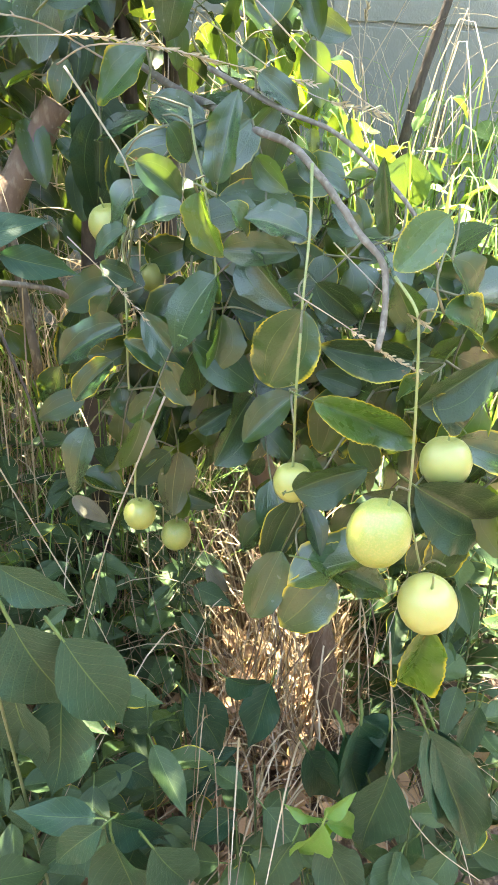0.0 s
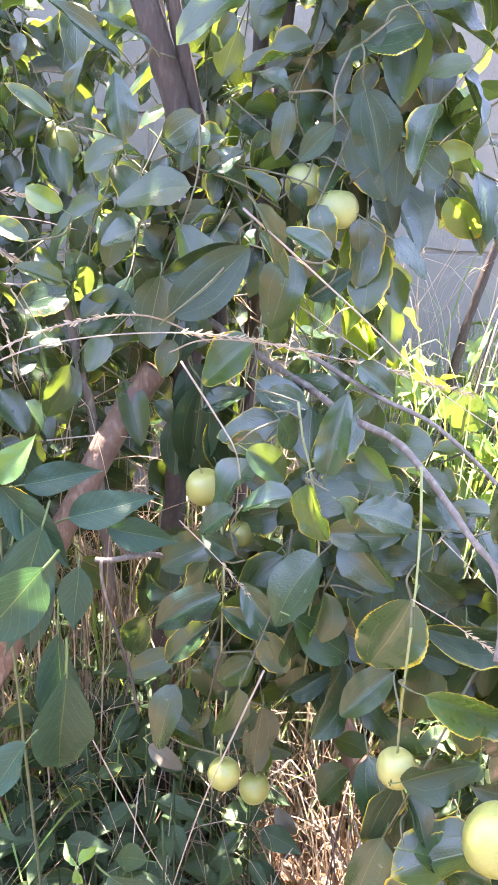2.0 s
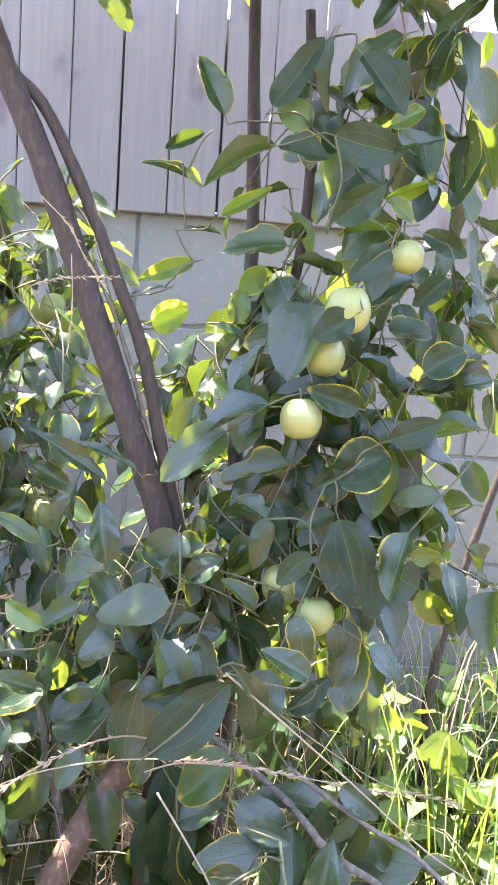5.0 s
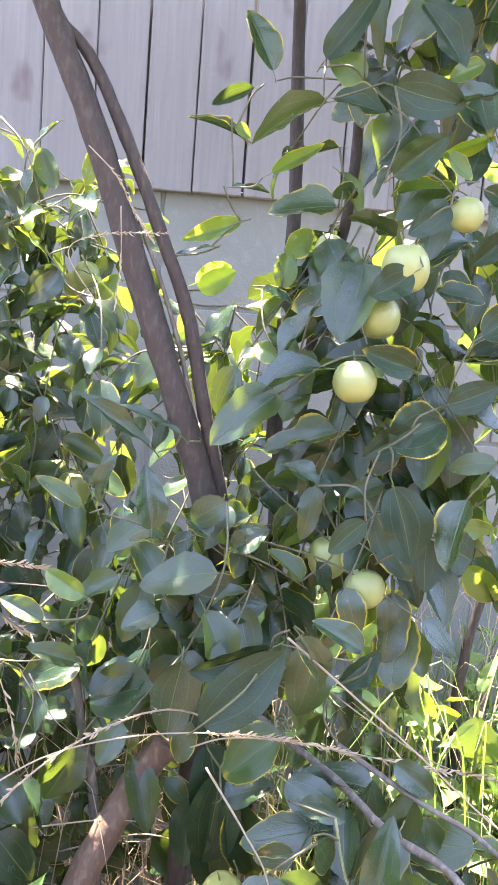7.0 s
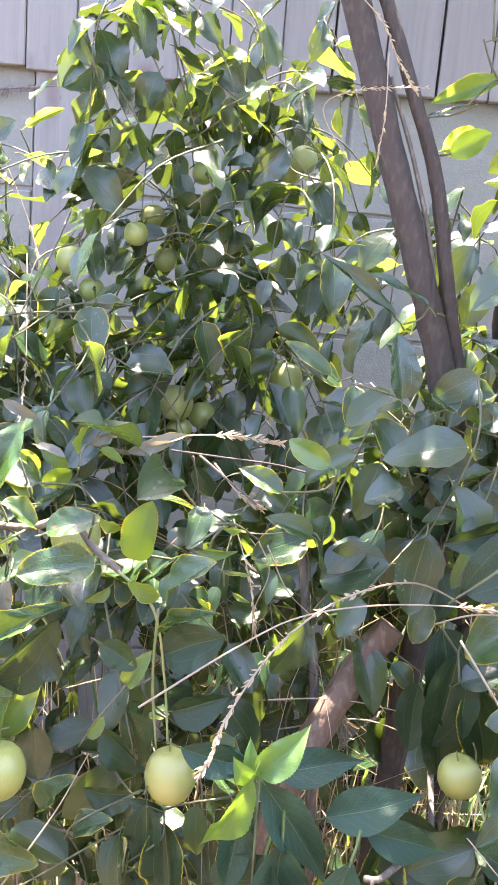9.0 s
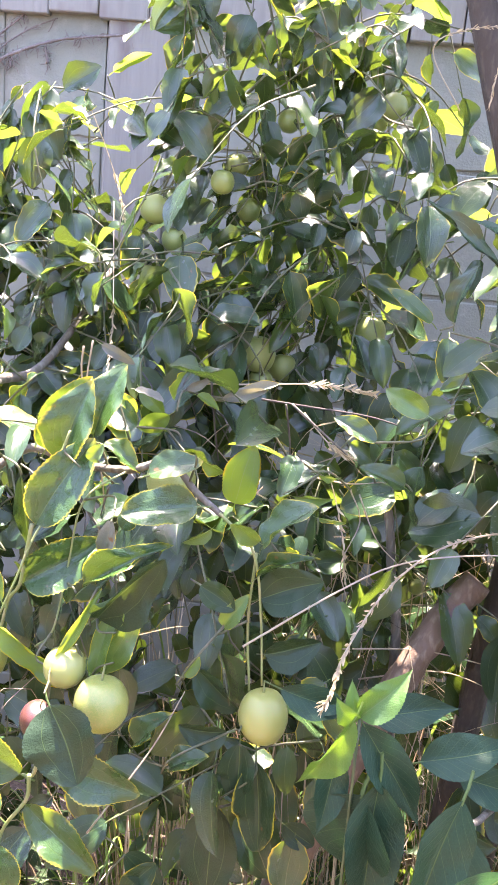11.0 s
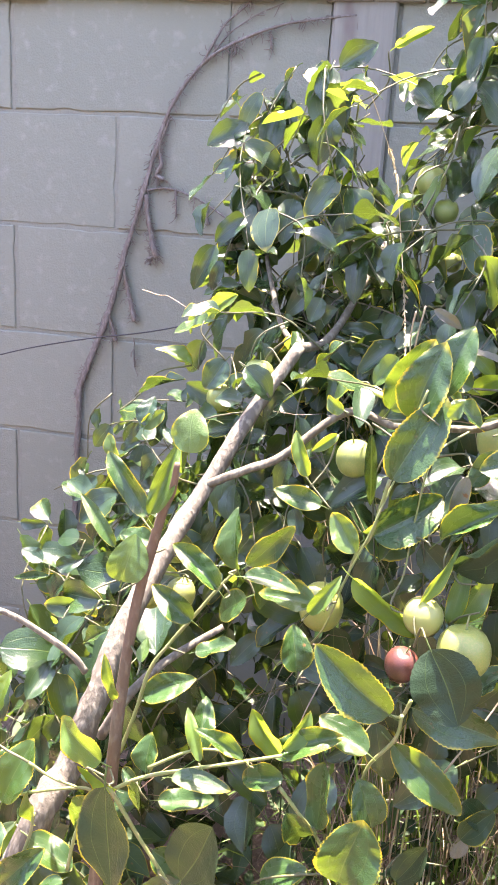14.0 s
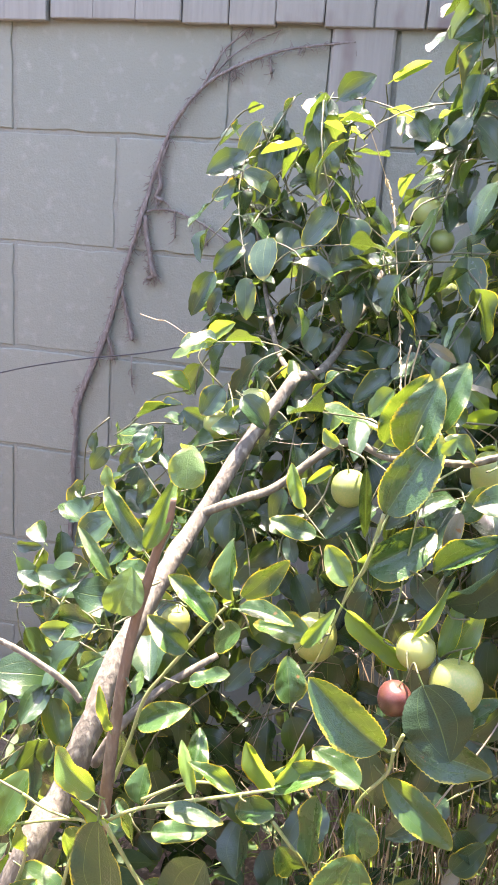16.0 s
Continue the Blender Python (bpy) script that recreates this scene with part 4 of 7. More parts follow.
leaf(tree, (-0.593, 1.120, 1.207), (-0.546, 1.121, 1.227), 0.80, 18)
leaf(tree, (-0.809, 1.250, 1.135), (-0.750, 1.247, 1.160), 0.90, -21)
leaf(tree, (-0.642, 1.220, 1.175), (-0.694, 1.213, 1.198), 1.20, -19)
leaf(tree, (-0.572, 1.070, 1.256), (-0.531, 1.066, 1.223), 1.10, -10)
leaf(tree, (-0.520, 1.090, 1.220), (-0.564, 1.108, 1.176), 1.00, -7)
leaf(tree, (-0.580, 1.100, 1.204), (-0.621, 1.104, 1.207), 1.20, -1)
leaf(tree, (-0.631, 0.970, 1.055), (-0.601, 0.976, 1.010), 1.00, 8, "r")
leaf(tree, (-0.244, 1.000, 1.318), (-0.210, 1.001, 1.333), 0.70, 60, "d")
leaf(tree, (-0.296, 0.980, 1.316), (-0.261, 0.965, 1.307), 0.80, -18, "d")
leaf(tree, (-0.341, 1.000, 1.358), (-0.304, 1.008, 1.337), 0.70, 40, "d")
leaf(tree, (-0.206, 1.030, 1.307), (-0.153, 1.046, 1.317), 0.60, 60, "d")
leaf(tree, (0.328, 0.950, 0.446), (0.356, 0.934, 0.387), 1.00, 9, "d")
leaf(tree, (0.132, 0.900, 0.618), (0.179, 0.885, 0.579), 1.00, -19, "d")
leaf(tree, (-0.199, 1.050, 1.304), (-0.144, 1.068, 1.322), 0.60, 4, "d")
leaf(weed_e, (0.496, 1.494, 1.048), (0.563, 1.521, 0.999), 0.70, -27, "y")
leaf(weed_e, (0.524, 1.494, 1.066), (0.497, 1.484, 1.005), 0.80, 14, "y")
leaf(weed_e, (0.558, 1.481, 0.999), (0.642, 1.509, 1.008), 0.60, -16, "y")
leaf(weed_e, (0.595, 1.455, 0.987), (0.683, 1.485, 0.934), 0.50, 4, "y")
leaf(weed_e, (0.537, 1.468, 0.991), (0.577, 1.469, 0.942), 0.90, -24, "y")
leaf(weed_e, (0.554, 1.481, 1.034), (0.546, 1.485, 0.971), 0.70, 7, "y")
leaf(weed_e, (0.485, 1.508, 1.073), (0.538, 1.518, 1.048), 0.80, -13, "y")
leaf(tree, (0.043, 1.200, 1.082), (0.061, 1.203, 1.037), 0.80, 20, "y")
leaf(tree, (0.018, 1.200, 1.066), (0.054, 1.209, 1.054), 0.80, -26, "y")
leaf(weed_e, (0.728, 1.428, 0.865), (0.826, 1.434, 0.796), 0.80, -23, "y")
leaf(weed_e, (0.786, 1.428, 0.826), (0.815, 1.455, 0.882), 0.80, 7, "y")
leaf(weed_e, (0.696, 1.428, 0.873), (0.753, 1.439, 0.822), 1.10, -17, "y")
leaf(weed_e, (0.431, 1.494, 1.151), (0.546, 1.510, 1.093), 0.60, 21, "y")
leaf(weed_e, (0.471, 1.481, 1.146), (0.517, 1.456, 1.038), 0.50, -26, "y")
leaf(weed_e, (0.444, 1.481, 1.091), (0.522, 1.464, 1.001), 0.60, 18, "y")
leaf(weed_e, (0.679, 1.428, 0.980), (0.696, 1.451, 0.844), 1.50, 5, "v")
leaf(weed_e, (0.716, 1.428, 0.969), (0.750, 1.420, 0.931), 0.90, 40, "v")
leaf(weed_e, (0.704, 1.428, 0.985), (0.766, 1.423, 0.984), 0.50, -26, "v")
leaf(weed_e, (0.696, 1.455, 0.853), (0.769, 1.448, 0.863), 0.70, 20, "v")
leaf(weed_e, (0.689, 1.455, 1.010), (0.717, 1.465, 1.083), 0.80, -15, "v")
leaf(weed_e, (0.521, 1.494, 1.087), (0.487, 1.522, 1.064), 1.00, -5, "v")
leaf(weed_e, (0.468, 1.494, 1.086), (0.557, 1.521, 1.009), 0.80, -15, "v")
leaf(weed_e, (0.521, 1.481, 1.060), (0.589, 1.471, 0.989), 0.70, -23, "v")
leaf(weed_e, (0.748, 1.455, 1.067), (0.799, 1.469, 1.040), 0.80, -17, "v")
tube("stem", [(0.735, 1.50, 0.000), (0.712, 1.475, 0.50), (0.690, 1.445, 0.98)], 0.0050, 0.0028, TWIG, weed_e, "", 6)
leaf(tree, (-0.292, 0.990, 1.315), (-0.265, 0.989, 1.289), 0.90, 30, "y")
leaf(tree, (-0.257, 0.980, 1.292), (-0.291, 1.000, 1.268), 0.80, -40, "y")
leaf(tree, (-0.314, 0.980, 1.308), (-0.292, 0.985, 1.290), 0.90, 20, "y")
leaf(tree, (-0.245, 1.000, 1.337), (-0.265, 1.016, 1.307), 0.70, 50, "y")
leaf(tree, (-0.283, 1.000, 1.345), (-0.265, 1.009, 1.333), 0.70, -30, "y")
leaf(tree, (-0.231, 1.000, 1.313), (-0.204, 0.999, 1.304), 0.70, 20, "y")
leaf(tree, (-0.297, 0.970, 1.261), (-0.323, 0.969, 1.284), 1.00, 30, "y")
# the sprays nearest the limb
tube("twig", [(-0.600, 0.700, 0.884), (-0.569, 0.704, 0.903), (-0.515, 0.708, 0.923), (-0.477, 0.712, 0.935), (-0.434, 0.716, 0.950)], 0.0021, 0.0016, TWIG, tree, "", 8, 0.15)
tube("twig", [(-0.631, 0.800, 0.851), (-0.615, 0.804, 0.904), (-0.601, 0.808, 0.958), (-0.581, 0.812, 0.991), (-0.555, 0.816, 1.028), (-0.535, 0.820, 1.057), (-0.514, 0.824, 1.084)], 0.0024, 0.0018, TWIG, tree, "", 8, 0.15)
tube("twig", [(-0.565, 0.705, 0.914), (-0.527, 0.709, 0.938), (-0.500, 0.714, 0.943), (-0.478, 0.718, 0.936)], 0.0017, 0.0013, TWIG, tree, "", 8, 0.15)
tube("twig", [(-0.739, 0.680, 0.849), (-0.716, 0.684, 0.858), (-0.674, 0.688, 0.874), (-0.632, 0.692, 0.885), (-0.619, 0.696, 0.881)], 0.0020, 0.0015, TWIG, tree, "", 8, 0.15)
tube("twig", [(-0.681, 0.680, 0.912), (-0.659, 0.684, 0.897), (-0.631, 0.688, 0.888)], 0.0016, 0.0012, TWIG, tree, "", 8, 0.15)
tube("twig", [(-0.597, 0.680, 0.905), (-0.581, 0.684, 0.874), (-0.564, 0.688, 0.841), (-0.534, 0.692, 0.792)], 0.0024, 0.0018, TWIG, tree, "", 8, 0.15)
tube("twig", [(-0.435, 0.724, 0.907), (-0.414, 0.728, 0.878), (-0.396, 0.732, 0.853), (-0.368, 0.736, 0.796)], 0.0022, 0.0016, TWIG, tree, "", 8, 0.15)
tube("twig", [(-0.319, 0.770, 1.000), (-0.326, 0.774, 0.978), (-0.338, 0.778, 0.974)], 0.0020, 0.0015, TWIG, tree, "", 8, 0.15)
tube("twig", [(-0.326, 0.765, 0.985), (-0.330, 0.769, 0.954), (-0.354, 0.773, 0.912), (-0.362, 0.777, 0.859), (-0.374, 0.781, 0.811)], 0.0020, 0.0015, TWIG, tree, "", 8, 0.15)
tube("twig", [(-0.366, 0.865, 1.192), (-0.373, 0.869, 1.155), (-0.380, 0.873, 1.122), (-0.393, 0.877, 1.101), (-0.405, 0.881, 1.059), (-0.432, 0.885, 1.023)], 0.0021, 0.0016, TWIG, tree, "", 8, 0.15)
tube("twig", [(-0.361, 0.880, 1.188), (-0.350, 0.884, 1.245), (-0.338, 0.888, 1.286)], 0.0018, 0.0014, TWIG, tree, "", 8, 0.15)
tube("twig", [(-0.635, 0.670, 0.804), (-0.627, 0.674, 0.850), (-0.611, 0.678, 0.891)], 0.0020, 0.0015, TWIG, tree, "", 8, 0.15)
tube("twig", [(-0.700, 0.680, 0.774), (-0.685, 0.684, 0.814), (-0.680, 0.688, 0.846)], 0.0022, 0.0016, TWIG, tree, "", 8, 0.15)
tube("twig", [(-0.303, 0.859, 0.831), (-0.304, 0.864, 0.765), (-0.307, 0.868, 0.691)], 0.0013, 0.0010, TWIG, tree, "", 8, 0.15)
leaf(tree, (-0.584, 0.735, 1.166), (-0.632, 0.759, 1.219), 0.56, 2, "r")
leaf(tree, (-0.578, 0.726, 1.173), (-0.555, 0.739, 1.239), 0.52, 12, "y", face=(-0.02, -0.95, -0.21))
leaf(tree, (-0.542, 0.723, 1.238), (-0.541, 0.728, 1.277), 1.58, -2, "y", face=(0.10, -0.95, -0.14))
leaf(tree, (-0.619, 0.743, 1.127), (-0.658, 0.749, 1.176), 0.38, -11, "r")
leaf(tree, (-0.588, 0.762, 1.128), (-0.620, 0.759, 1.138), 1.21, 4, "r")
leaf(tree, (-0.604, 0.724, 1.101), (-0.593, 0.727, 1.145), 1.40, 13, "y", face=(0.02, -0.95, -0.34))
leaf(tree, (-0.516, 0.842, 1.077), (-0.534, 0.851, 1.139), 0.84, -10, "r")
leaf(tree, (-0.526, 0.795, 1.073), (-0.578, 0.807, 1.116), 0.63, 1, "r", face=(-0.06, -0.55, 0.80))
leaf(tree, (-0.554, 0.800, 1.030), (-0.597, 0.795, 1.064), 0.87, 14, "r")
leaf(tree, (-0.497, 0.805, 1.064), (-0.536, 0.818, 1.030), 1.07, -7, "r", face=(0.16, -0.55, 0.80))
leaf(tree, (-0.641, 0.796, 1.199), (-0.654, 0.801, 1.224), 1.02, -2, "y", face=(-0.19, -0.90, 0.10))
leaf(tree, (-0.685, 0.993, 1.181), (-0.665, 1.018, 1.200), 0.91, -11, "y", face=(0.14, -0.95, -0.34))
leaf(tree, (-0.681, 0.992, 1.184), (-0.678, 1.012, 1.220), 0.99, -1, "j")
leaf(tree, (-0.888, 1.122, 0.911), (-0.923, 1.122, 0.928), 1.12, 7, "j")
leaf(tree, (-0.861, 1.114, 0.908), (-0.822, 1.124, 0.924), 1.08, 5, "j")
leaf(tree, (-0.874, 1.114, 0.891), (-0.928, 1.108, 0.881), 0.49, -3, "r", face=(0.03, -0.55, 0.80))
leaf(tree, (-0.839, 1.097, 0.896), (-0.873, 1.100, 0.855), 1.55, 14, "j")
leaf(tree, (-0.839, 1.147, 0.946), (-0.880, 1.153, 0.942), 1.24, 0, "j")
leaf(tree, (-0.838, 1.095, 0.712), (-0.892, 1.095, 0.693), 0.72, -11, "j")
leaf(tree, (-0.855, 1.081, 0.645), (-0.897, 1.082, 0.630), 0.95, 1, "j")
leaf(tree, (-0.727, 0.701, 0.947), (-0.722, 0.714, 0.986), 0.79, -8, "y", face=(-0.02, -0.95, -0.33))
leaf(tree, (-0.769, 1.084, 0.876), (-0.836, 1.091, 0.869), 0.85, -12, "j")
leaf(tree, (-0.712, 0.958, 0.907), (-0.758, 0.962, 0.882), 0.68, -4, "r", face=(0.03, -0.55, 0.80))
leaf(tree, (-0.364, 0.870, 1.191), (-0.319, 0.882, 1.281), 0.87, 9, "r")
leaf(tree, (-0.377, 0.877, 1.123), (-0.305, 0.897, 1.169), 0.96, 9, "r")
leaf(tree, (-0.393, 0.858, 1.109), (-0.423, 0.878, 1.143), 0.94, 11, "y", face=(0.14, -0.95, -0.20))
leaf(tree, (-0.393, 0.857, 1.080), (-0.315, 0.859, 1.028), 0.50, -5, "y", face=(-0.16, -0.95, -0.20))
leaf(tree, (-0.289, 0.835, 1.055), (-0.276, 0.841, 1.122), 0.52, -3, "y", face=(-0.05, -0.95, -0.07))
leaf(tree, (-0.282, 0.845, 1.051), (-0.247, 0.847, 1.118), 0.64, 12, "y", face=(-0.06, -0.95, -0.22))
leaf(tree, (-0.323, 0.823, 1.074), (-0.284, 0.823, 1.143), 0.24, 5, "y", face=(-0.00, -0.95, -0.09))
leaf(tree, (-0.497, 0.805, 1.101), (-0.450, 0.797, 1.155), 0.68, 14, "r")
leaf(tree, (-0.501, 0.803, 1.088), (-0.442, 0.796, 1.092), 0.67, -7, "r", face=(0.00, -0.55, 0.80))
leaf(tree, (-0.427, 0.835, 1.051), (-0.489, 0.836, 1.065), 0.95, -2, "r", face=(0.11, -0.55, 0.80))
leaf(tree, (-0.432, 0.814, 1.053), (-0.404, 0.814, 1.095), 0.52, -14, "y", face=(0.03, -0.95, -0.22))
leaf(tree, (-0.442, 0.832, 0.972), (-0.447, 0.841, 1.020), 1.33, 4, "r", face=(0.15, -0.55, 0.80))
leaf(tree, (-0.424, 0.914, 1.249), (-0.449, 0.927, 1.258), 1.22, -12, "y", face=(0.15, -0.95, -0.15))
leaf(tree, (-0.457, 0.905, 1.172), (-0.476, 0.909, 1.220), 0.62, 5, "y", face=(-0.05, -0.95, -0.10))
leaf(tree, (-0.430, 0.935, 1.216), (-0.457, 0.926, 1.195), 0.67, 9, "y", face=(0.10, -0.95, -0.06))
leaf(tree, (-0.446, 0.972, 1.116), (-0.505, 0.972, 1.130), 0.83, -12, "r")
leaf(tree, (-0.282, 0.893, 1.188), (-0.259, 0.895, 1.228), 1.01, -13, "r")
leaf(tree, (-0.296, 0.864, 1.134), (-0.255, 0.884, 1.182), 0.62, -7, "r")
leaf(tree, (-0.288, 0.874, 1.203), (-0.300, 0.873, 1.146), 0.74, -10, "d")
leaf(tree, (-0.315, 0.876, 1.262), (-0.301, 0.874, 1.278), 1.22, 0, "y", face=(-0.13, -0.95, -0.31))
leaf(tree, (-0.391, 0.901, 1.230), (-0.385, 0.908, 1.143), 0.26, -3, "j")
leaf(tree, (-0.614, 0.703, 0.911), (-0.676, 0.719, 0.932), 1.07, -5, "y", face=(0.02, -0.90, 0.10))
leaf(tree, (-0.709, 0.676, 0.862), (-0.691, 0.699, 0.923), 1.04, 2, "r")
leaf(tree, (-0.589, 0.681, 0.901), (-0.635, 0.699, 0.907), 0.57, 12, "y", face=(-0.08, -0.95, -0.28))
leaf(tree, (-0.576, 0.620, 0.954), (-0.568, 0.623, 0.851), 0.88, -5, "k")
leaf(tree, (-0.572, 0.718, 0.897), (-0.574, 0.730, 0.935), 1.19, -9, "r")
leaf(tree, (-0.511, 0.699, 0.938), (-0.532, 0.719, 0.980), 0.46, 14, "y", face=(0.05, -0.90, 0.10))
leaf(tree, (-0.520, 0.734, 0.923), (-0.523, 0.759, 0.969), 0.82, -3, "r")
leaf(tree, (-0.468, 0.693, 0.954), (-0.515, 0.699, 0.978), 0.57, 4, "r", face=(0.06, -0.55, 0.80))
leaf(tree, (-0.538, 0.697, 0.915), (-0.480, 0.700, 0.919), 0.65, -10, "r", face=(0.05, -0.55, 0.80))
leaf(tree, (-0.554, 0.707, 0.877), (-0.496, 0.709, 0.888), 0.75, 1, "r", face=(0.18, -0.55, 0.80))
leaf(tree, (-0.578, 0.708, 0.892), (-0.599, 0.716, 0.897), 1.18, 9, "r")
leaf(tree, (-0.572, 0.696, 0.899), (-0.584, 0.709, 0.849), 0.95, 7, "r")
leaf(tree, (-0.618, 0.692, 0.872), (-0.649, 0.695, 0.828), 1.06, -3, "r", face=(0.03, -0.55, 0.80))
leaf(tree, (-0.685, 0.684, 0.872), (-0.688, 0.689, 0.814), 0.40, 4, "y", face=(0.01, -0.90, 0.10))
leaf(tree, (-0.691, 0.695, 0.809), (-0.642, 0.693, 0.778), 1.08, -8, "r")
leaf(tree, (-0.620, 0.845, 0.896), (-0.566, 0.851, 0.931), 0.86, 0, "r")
leaf(tree, (-0.515, 0.664, 0.828), (-0.478, 0.655, 0.907), 1.25, 4, "k")
leaf(tree, (-0.558, 0.836, 0.972), (-0.511, 0.838, 0.988), 0.85, -7, "r", face=(-0.07, -0.55, 0.80))
leaf(tree, (-0.609, 0.727, 0.969), (-0.616, 0.708, 1.018), 0.42, 10, "y", face=(-0.01, -0.90, 0.10))
leaf(tree, (-0.582, 0.723, 1.018), (-0.581, 0.739, 1.036), 0.81, 8, "y", face=(-0.21, -0.90, 0.10))
leaf(tree, (-0.564, 0.724, 0.799), (-0.522, 0.734, 0.762), 1.00, -1, "r")
leaf(tree, (-0.338, 0.773, 0.978), (-0.418, 0.765, 1.034), 0.90, -7, "r")
leaf(tree, (-0.355, 0.764, 0.936), (-0.408, 0.785, 0.953), 1.07, 11, "r")
leaf(tree, (-0.436, 0.735, 0.943), (-0.408, 0.750, 0.973), 1.00, 13, "y", face=(0.08, -0.95, -0.29))
leaf(tree, (-0.446, 0.736, 0.934), (-0.382, 0.750, 0.962), 0.71, -1, "r")
leaf(tree, (-0.438, 0.727, 0.943), (-0.473, 0.734, 0.976), 0.96, -3, "y", face=(0.15, -0.95, -0.14))
leaf(tree, (-0.432, 0.722, 0.919), (-0.480, 0.728, 0.907), 0.94, -9, "r", face=(0.12, -0.55, 0.80))
leaf(tree, (-0.396, 0.731, 0.862), (-0.393, 0.749, 0.928), 0.94, -10, "r")
leaf(tree, (-0.331, 0.772, 0.946), (-0.259, 0.766, 0.885), 0.70, 5, "r")
leaf(tree, (-0.308, 0.761, 1.063), (-0.272, 0.750, 0.998), 1.36, 7, "k")
leaf(tree, (-0.316, 0.796, 0.976), (-0.227, 0.799, 0.954), 0.87, 14, "r")
leaf(tree, (-0.427, 0.726, 0.878), (-0.403, 0.738, 0.828), 0.92, -4, "r")
leaf(tree, (-0.368, 0.697, 0.836), (-0.353, 0.704, 0.901), 1.63, -6, "r")
leaf(tree, (-0.342, 0.753, 0.859), (-0.357, 0.749, 0.909), 1.33, 8, "r")
leaf(tree, (-0.243, 0.897, 0.720), (-0.226, 0.904, 0.759), 1.09, 14, "d")
leaf(tree, (-0.708, 0.668, 0.768), (-0.668, 0.664, 0.815), 1.02, 7, "r")
leaf(tree, (-0.638, 0.665, 0.795), (-0.661, 0.650, 0.781), 1.22, 14, "r", face=(0.18, -0.55, 0.80))
leaf(tree, (-0.451, 0.745, 0.772), (-0.409, 0.734, 0.811), 0.96, -4, "r")
leaf(tree, (-0.309, 0.824, 0.736), (-0.278, 0.826, 0.789), 0.87, -9, "k")
leaf(tree, (-0.247, 0.845, 0.842), (-0.211, 0.857, 0.796), 0.83, -6, "k")
# dry twigs hanging in the gaps
tube("twig", [(-0.351, 0.959, 1.201), (-0.334, 0.966, 1.169), (-0.316, 0.972, 1.143)], 0.0022, 0.0013, BARK, tree, "", 6, 0.25)
tube("twig", [(-0.346, 0.980, 1.230), (-0.339, 0.986, 1.182), (-0.326, 0.992, 1.131)], 0.0016, 0.0010, BARK, tree, "", 6, 0.25)
tube("twig", [(-0.361, 1.000, 1.354), (-0.364, 1.005, 1.327), (-0.361, 1.012, 1.286)], 0.0012, 0.0007, STRAW, tree, "", 6, 0.25)
tube("twig", [(-0.351, 1.000, 1.361), (-0.357, 1.005, 1.322), (-0.359, 1.012, 1.293)], 0.0011, 0.0007, STRAW, tree, "", 6, 0.25)
tube("twig", [(-0.316, 0.970, 1.209), (-0.326, 0.976, 1.166), (-0.330, 0.982, 1.119)], 0.0014, 0.0008, BARK, tree, "", 6, 0.25)
tube("twig", [(-0.335, 0.970, 1.247), (-0.327, 0.976, 1.214), (-0.322, 0.982, 1.161)], 0.0011, 0.0007, STRAW, tree, "", 6, 0.25)
tube("twig", [(-0.134, 1.050, 1.304), (-0.126, 1.055, 1.264), (-0.120, 1.062, 1.214)], 0.0013, 0.0008, BARK_DARK, tree, "", 6, 0.25)
tube("twig", [(-0.223, 1.050, 1.322), (-0.215, 1.055, 1.266), (-0.208, 1.062, 1.224)], 0.0013, 0.0008, BARK_DARK, tree, "", 6, 0.25)
tube("twig", [(-0.127, 1.059, 1.303), (-0.091, 1.066, 1.274), (-0.051, 1.072, 1.243)], 0.0017, 0.0010, BARK, tree, "", 6, 0.25)
tube("twig", [(-0.166, 1.100, 1.297), (-0.104, 1.105, 1.293), (-0.035, 1.112, 1.288), (0.022, 1.118, 1.276)], 0.0016, 0.0010, BARK_DARK, tree, "", 6, 0.25)
tube("twig", [(-0.091, 1.041, 1.223), (-0.047, 1.046, 1.219), (-0.005, 1.051, 1.226)], 0.0010, 0.0006, STRAW, tree, "", 6, 0.25)
tube("twig", [(-0.050, 1.020, 1.220), (-0.034, 1.026, 1.180), (-0.049, 1.032, 1.122), (-0.035, 1.038, 1.074)], 0.0009, 0.0005, STRAW, tree, "", 6, 0.25)
tube("twig", [(-0.039, 1.020, 1.215), (-0.012, 1.026, 1.161), (0.018, 1.032, 1.131)], 0.0009, 0.0005, STRAW, tree, "", 6, 0.25)
# single leaves round the upright stems, over the hanging fruit and on the arching branch
leaf(tree, (-0.323, 0.919, 1.276), (-0.305, 0.918, 1.351), 0.96, -13, "r")
leaf(tree, (-0.350, 0.904, 1.250), (-0.332, 0.891, 1.331), 1.05, -12, "r")
leaf(tree, (-0.314, 0.924, 1.266), (-0.270, 0.919, 1.251), 0.91, -8, "r", face=(-0.08, -0.55, 0.80))
leaf(tree, (-0.307, 0.858, 1.136), (-0.235, 0.857, 1.197), 0.45, 9, "r", face=(-0.20, -0.55, 0.80))
leaf(tree, (-0.204, 0.877, 1.227), (-0.277, 0.859, 1.218), 0.99, -14, "r", face=(0.03, -0.55, 0.80))
leaf(tree, (-0.257, 0.891, 1.250), (-0.208, 0.895, 1.274), 1.02, 9, "r", face=(-0.17, -0.55, 0.80))
leaf(tree, (-0.291, 0.847, 1.109), (-0.227, 0.827, 1.196), 0.70, 14, "k", face=(0.30, -0.90, 0.05))
leaf(tree, (-0.261, 0.835, 1.115), (-0.246, 0.846, 1.139), 0.74, 4, "y", face=(-0.18, -0.95, -0.24))
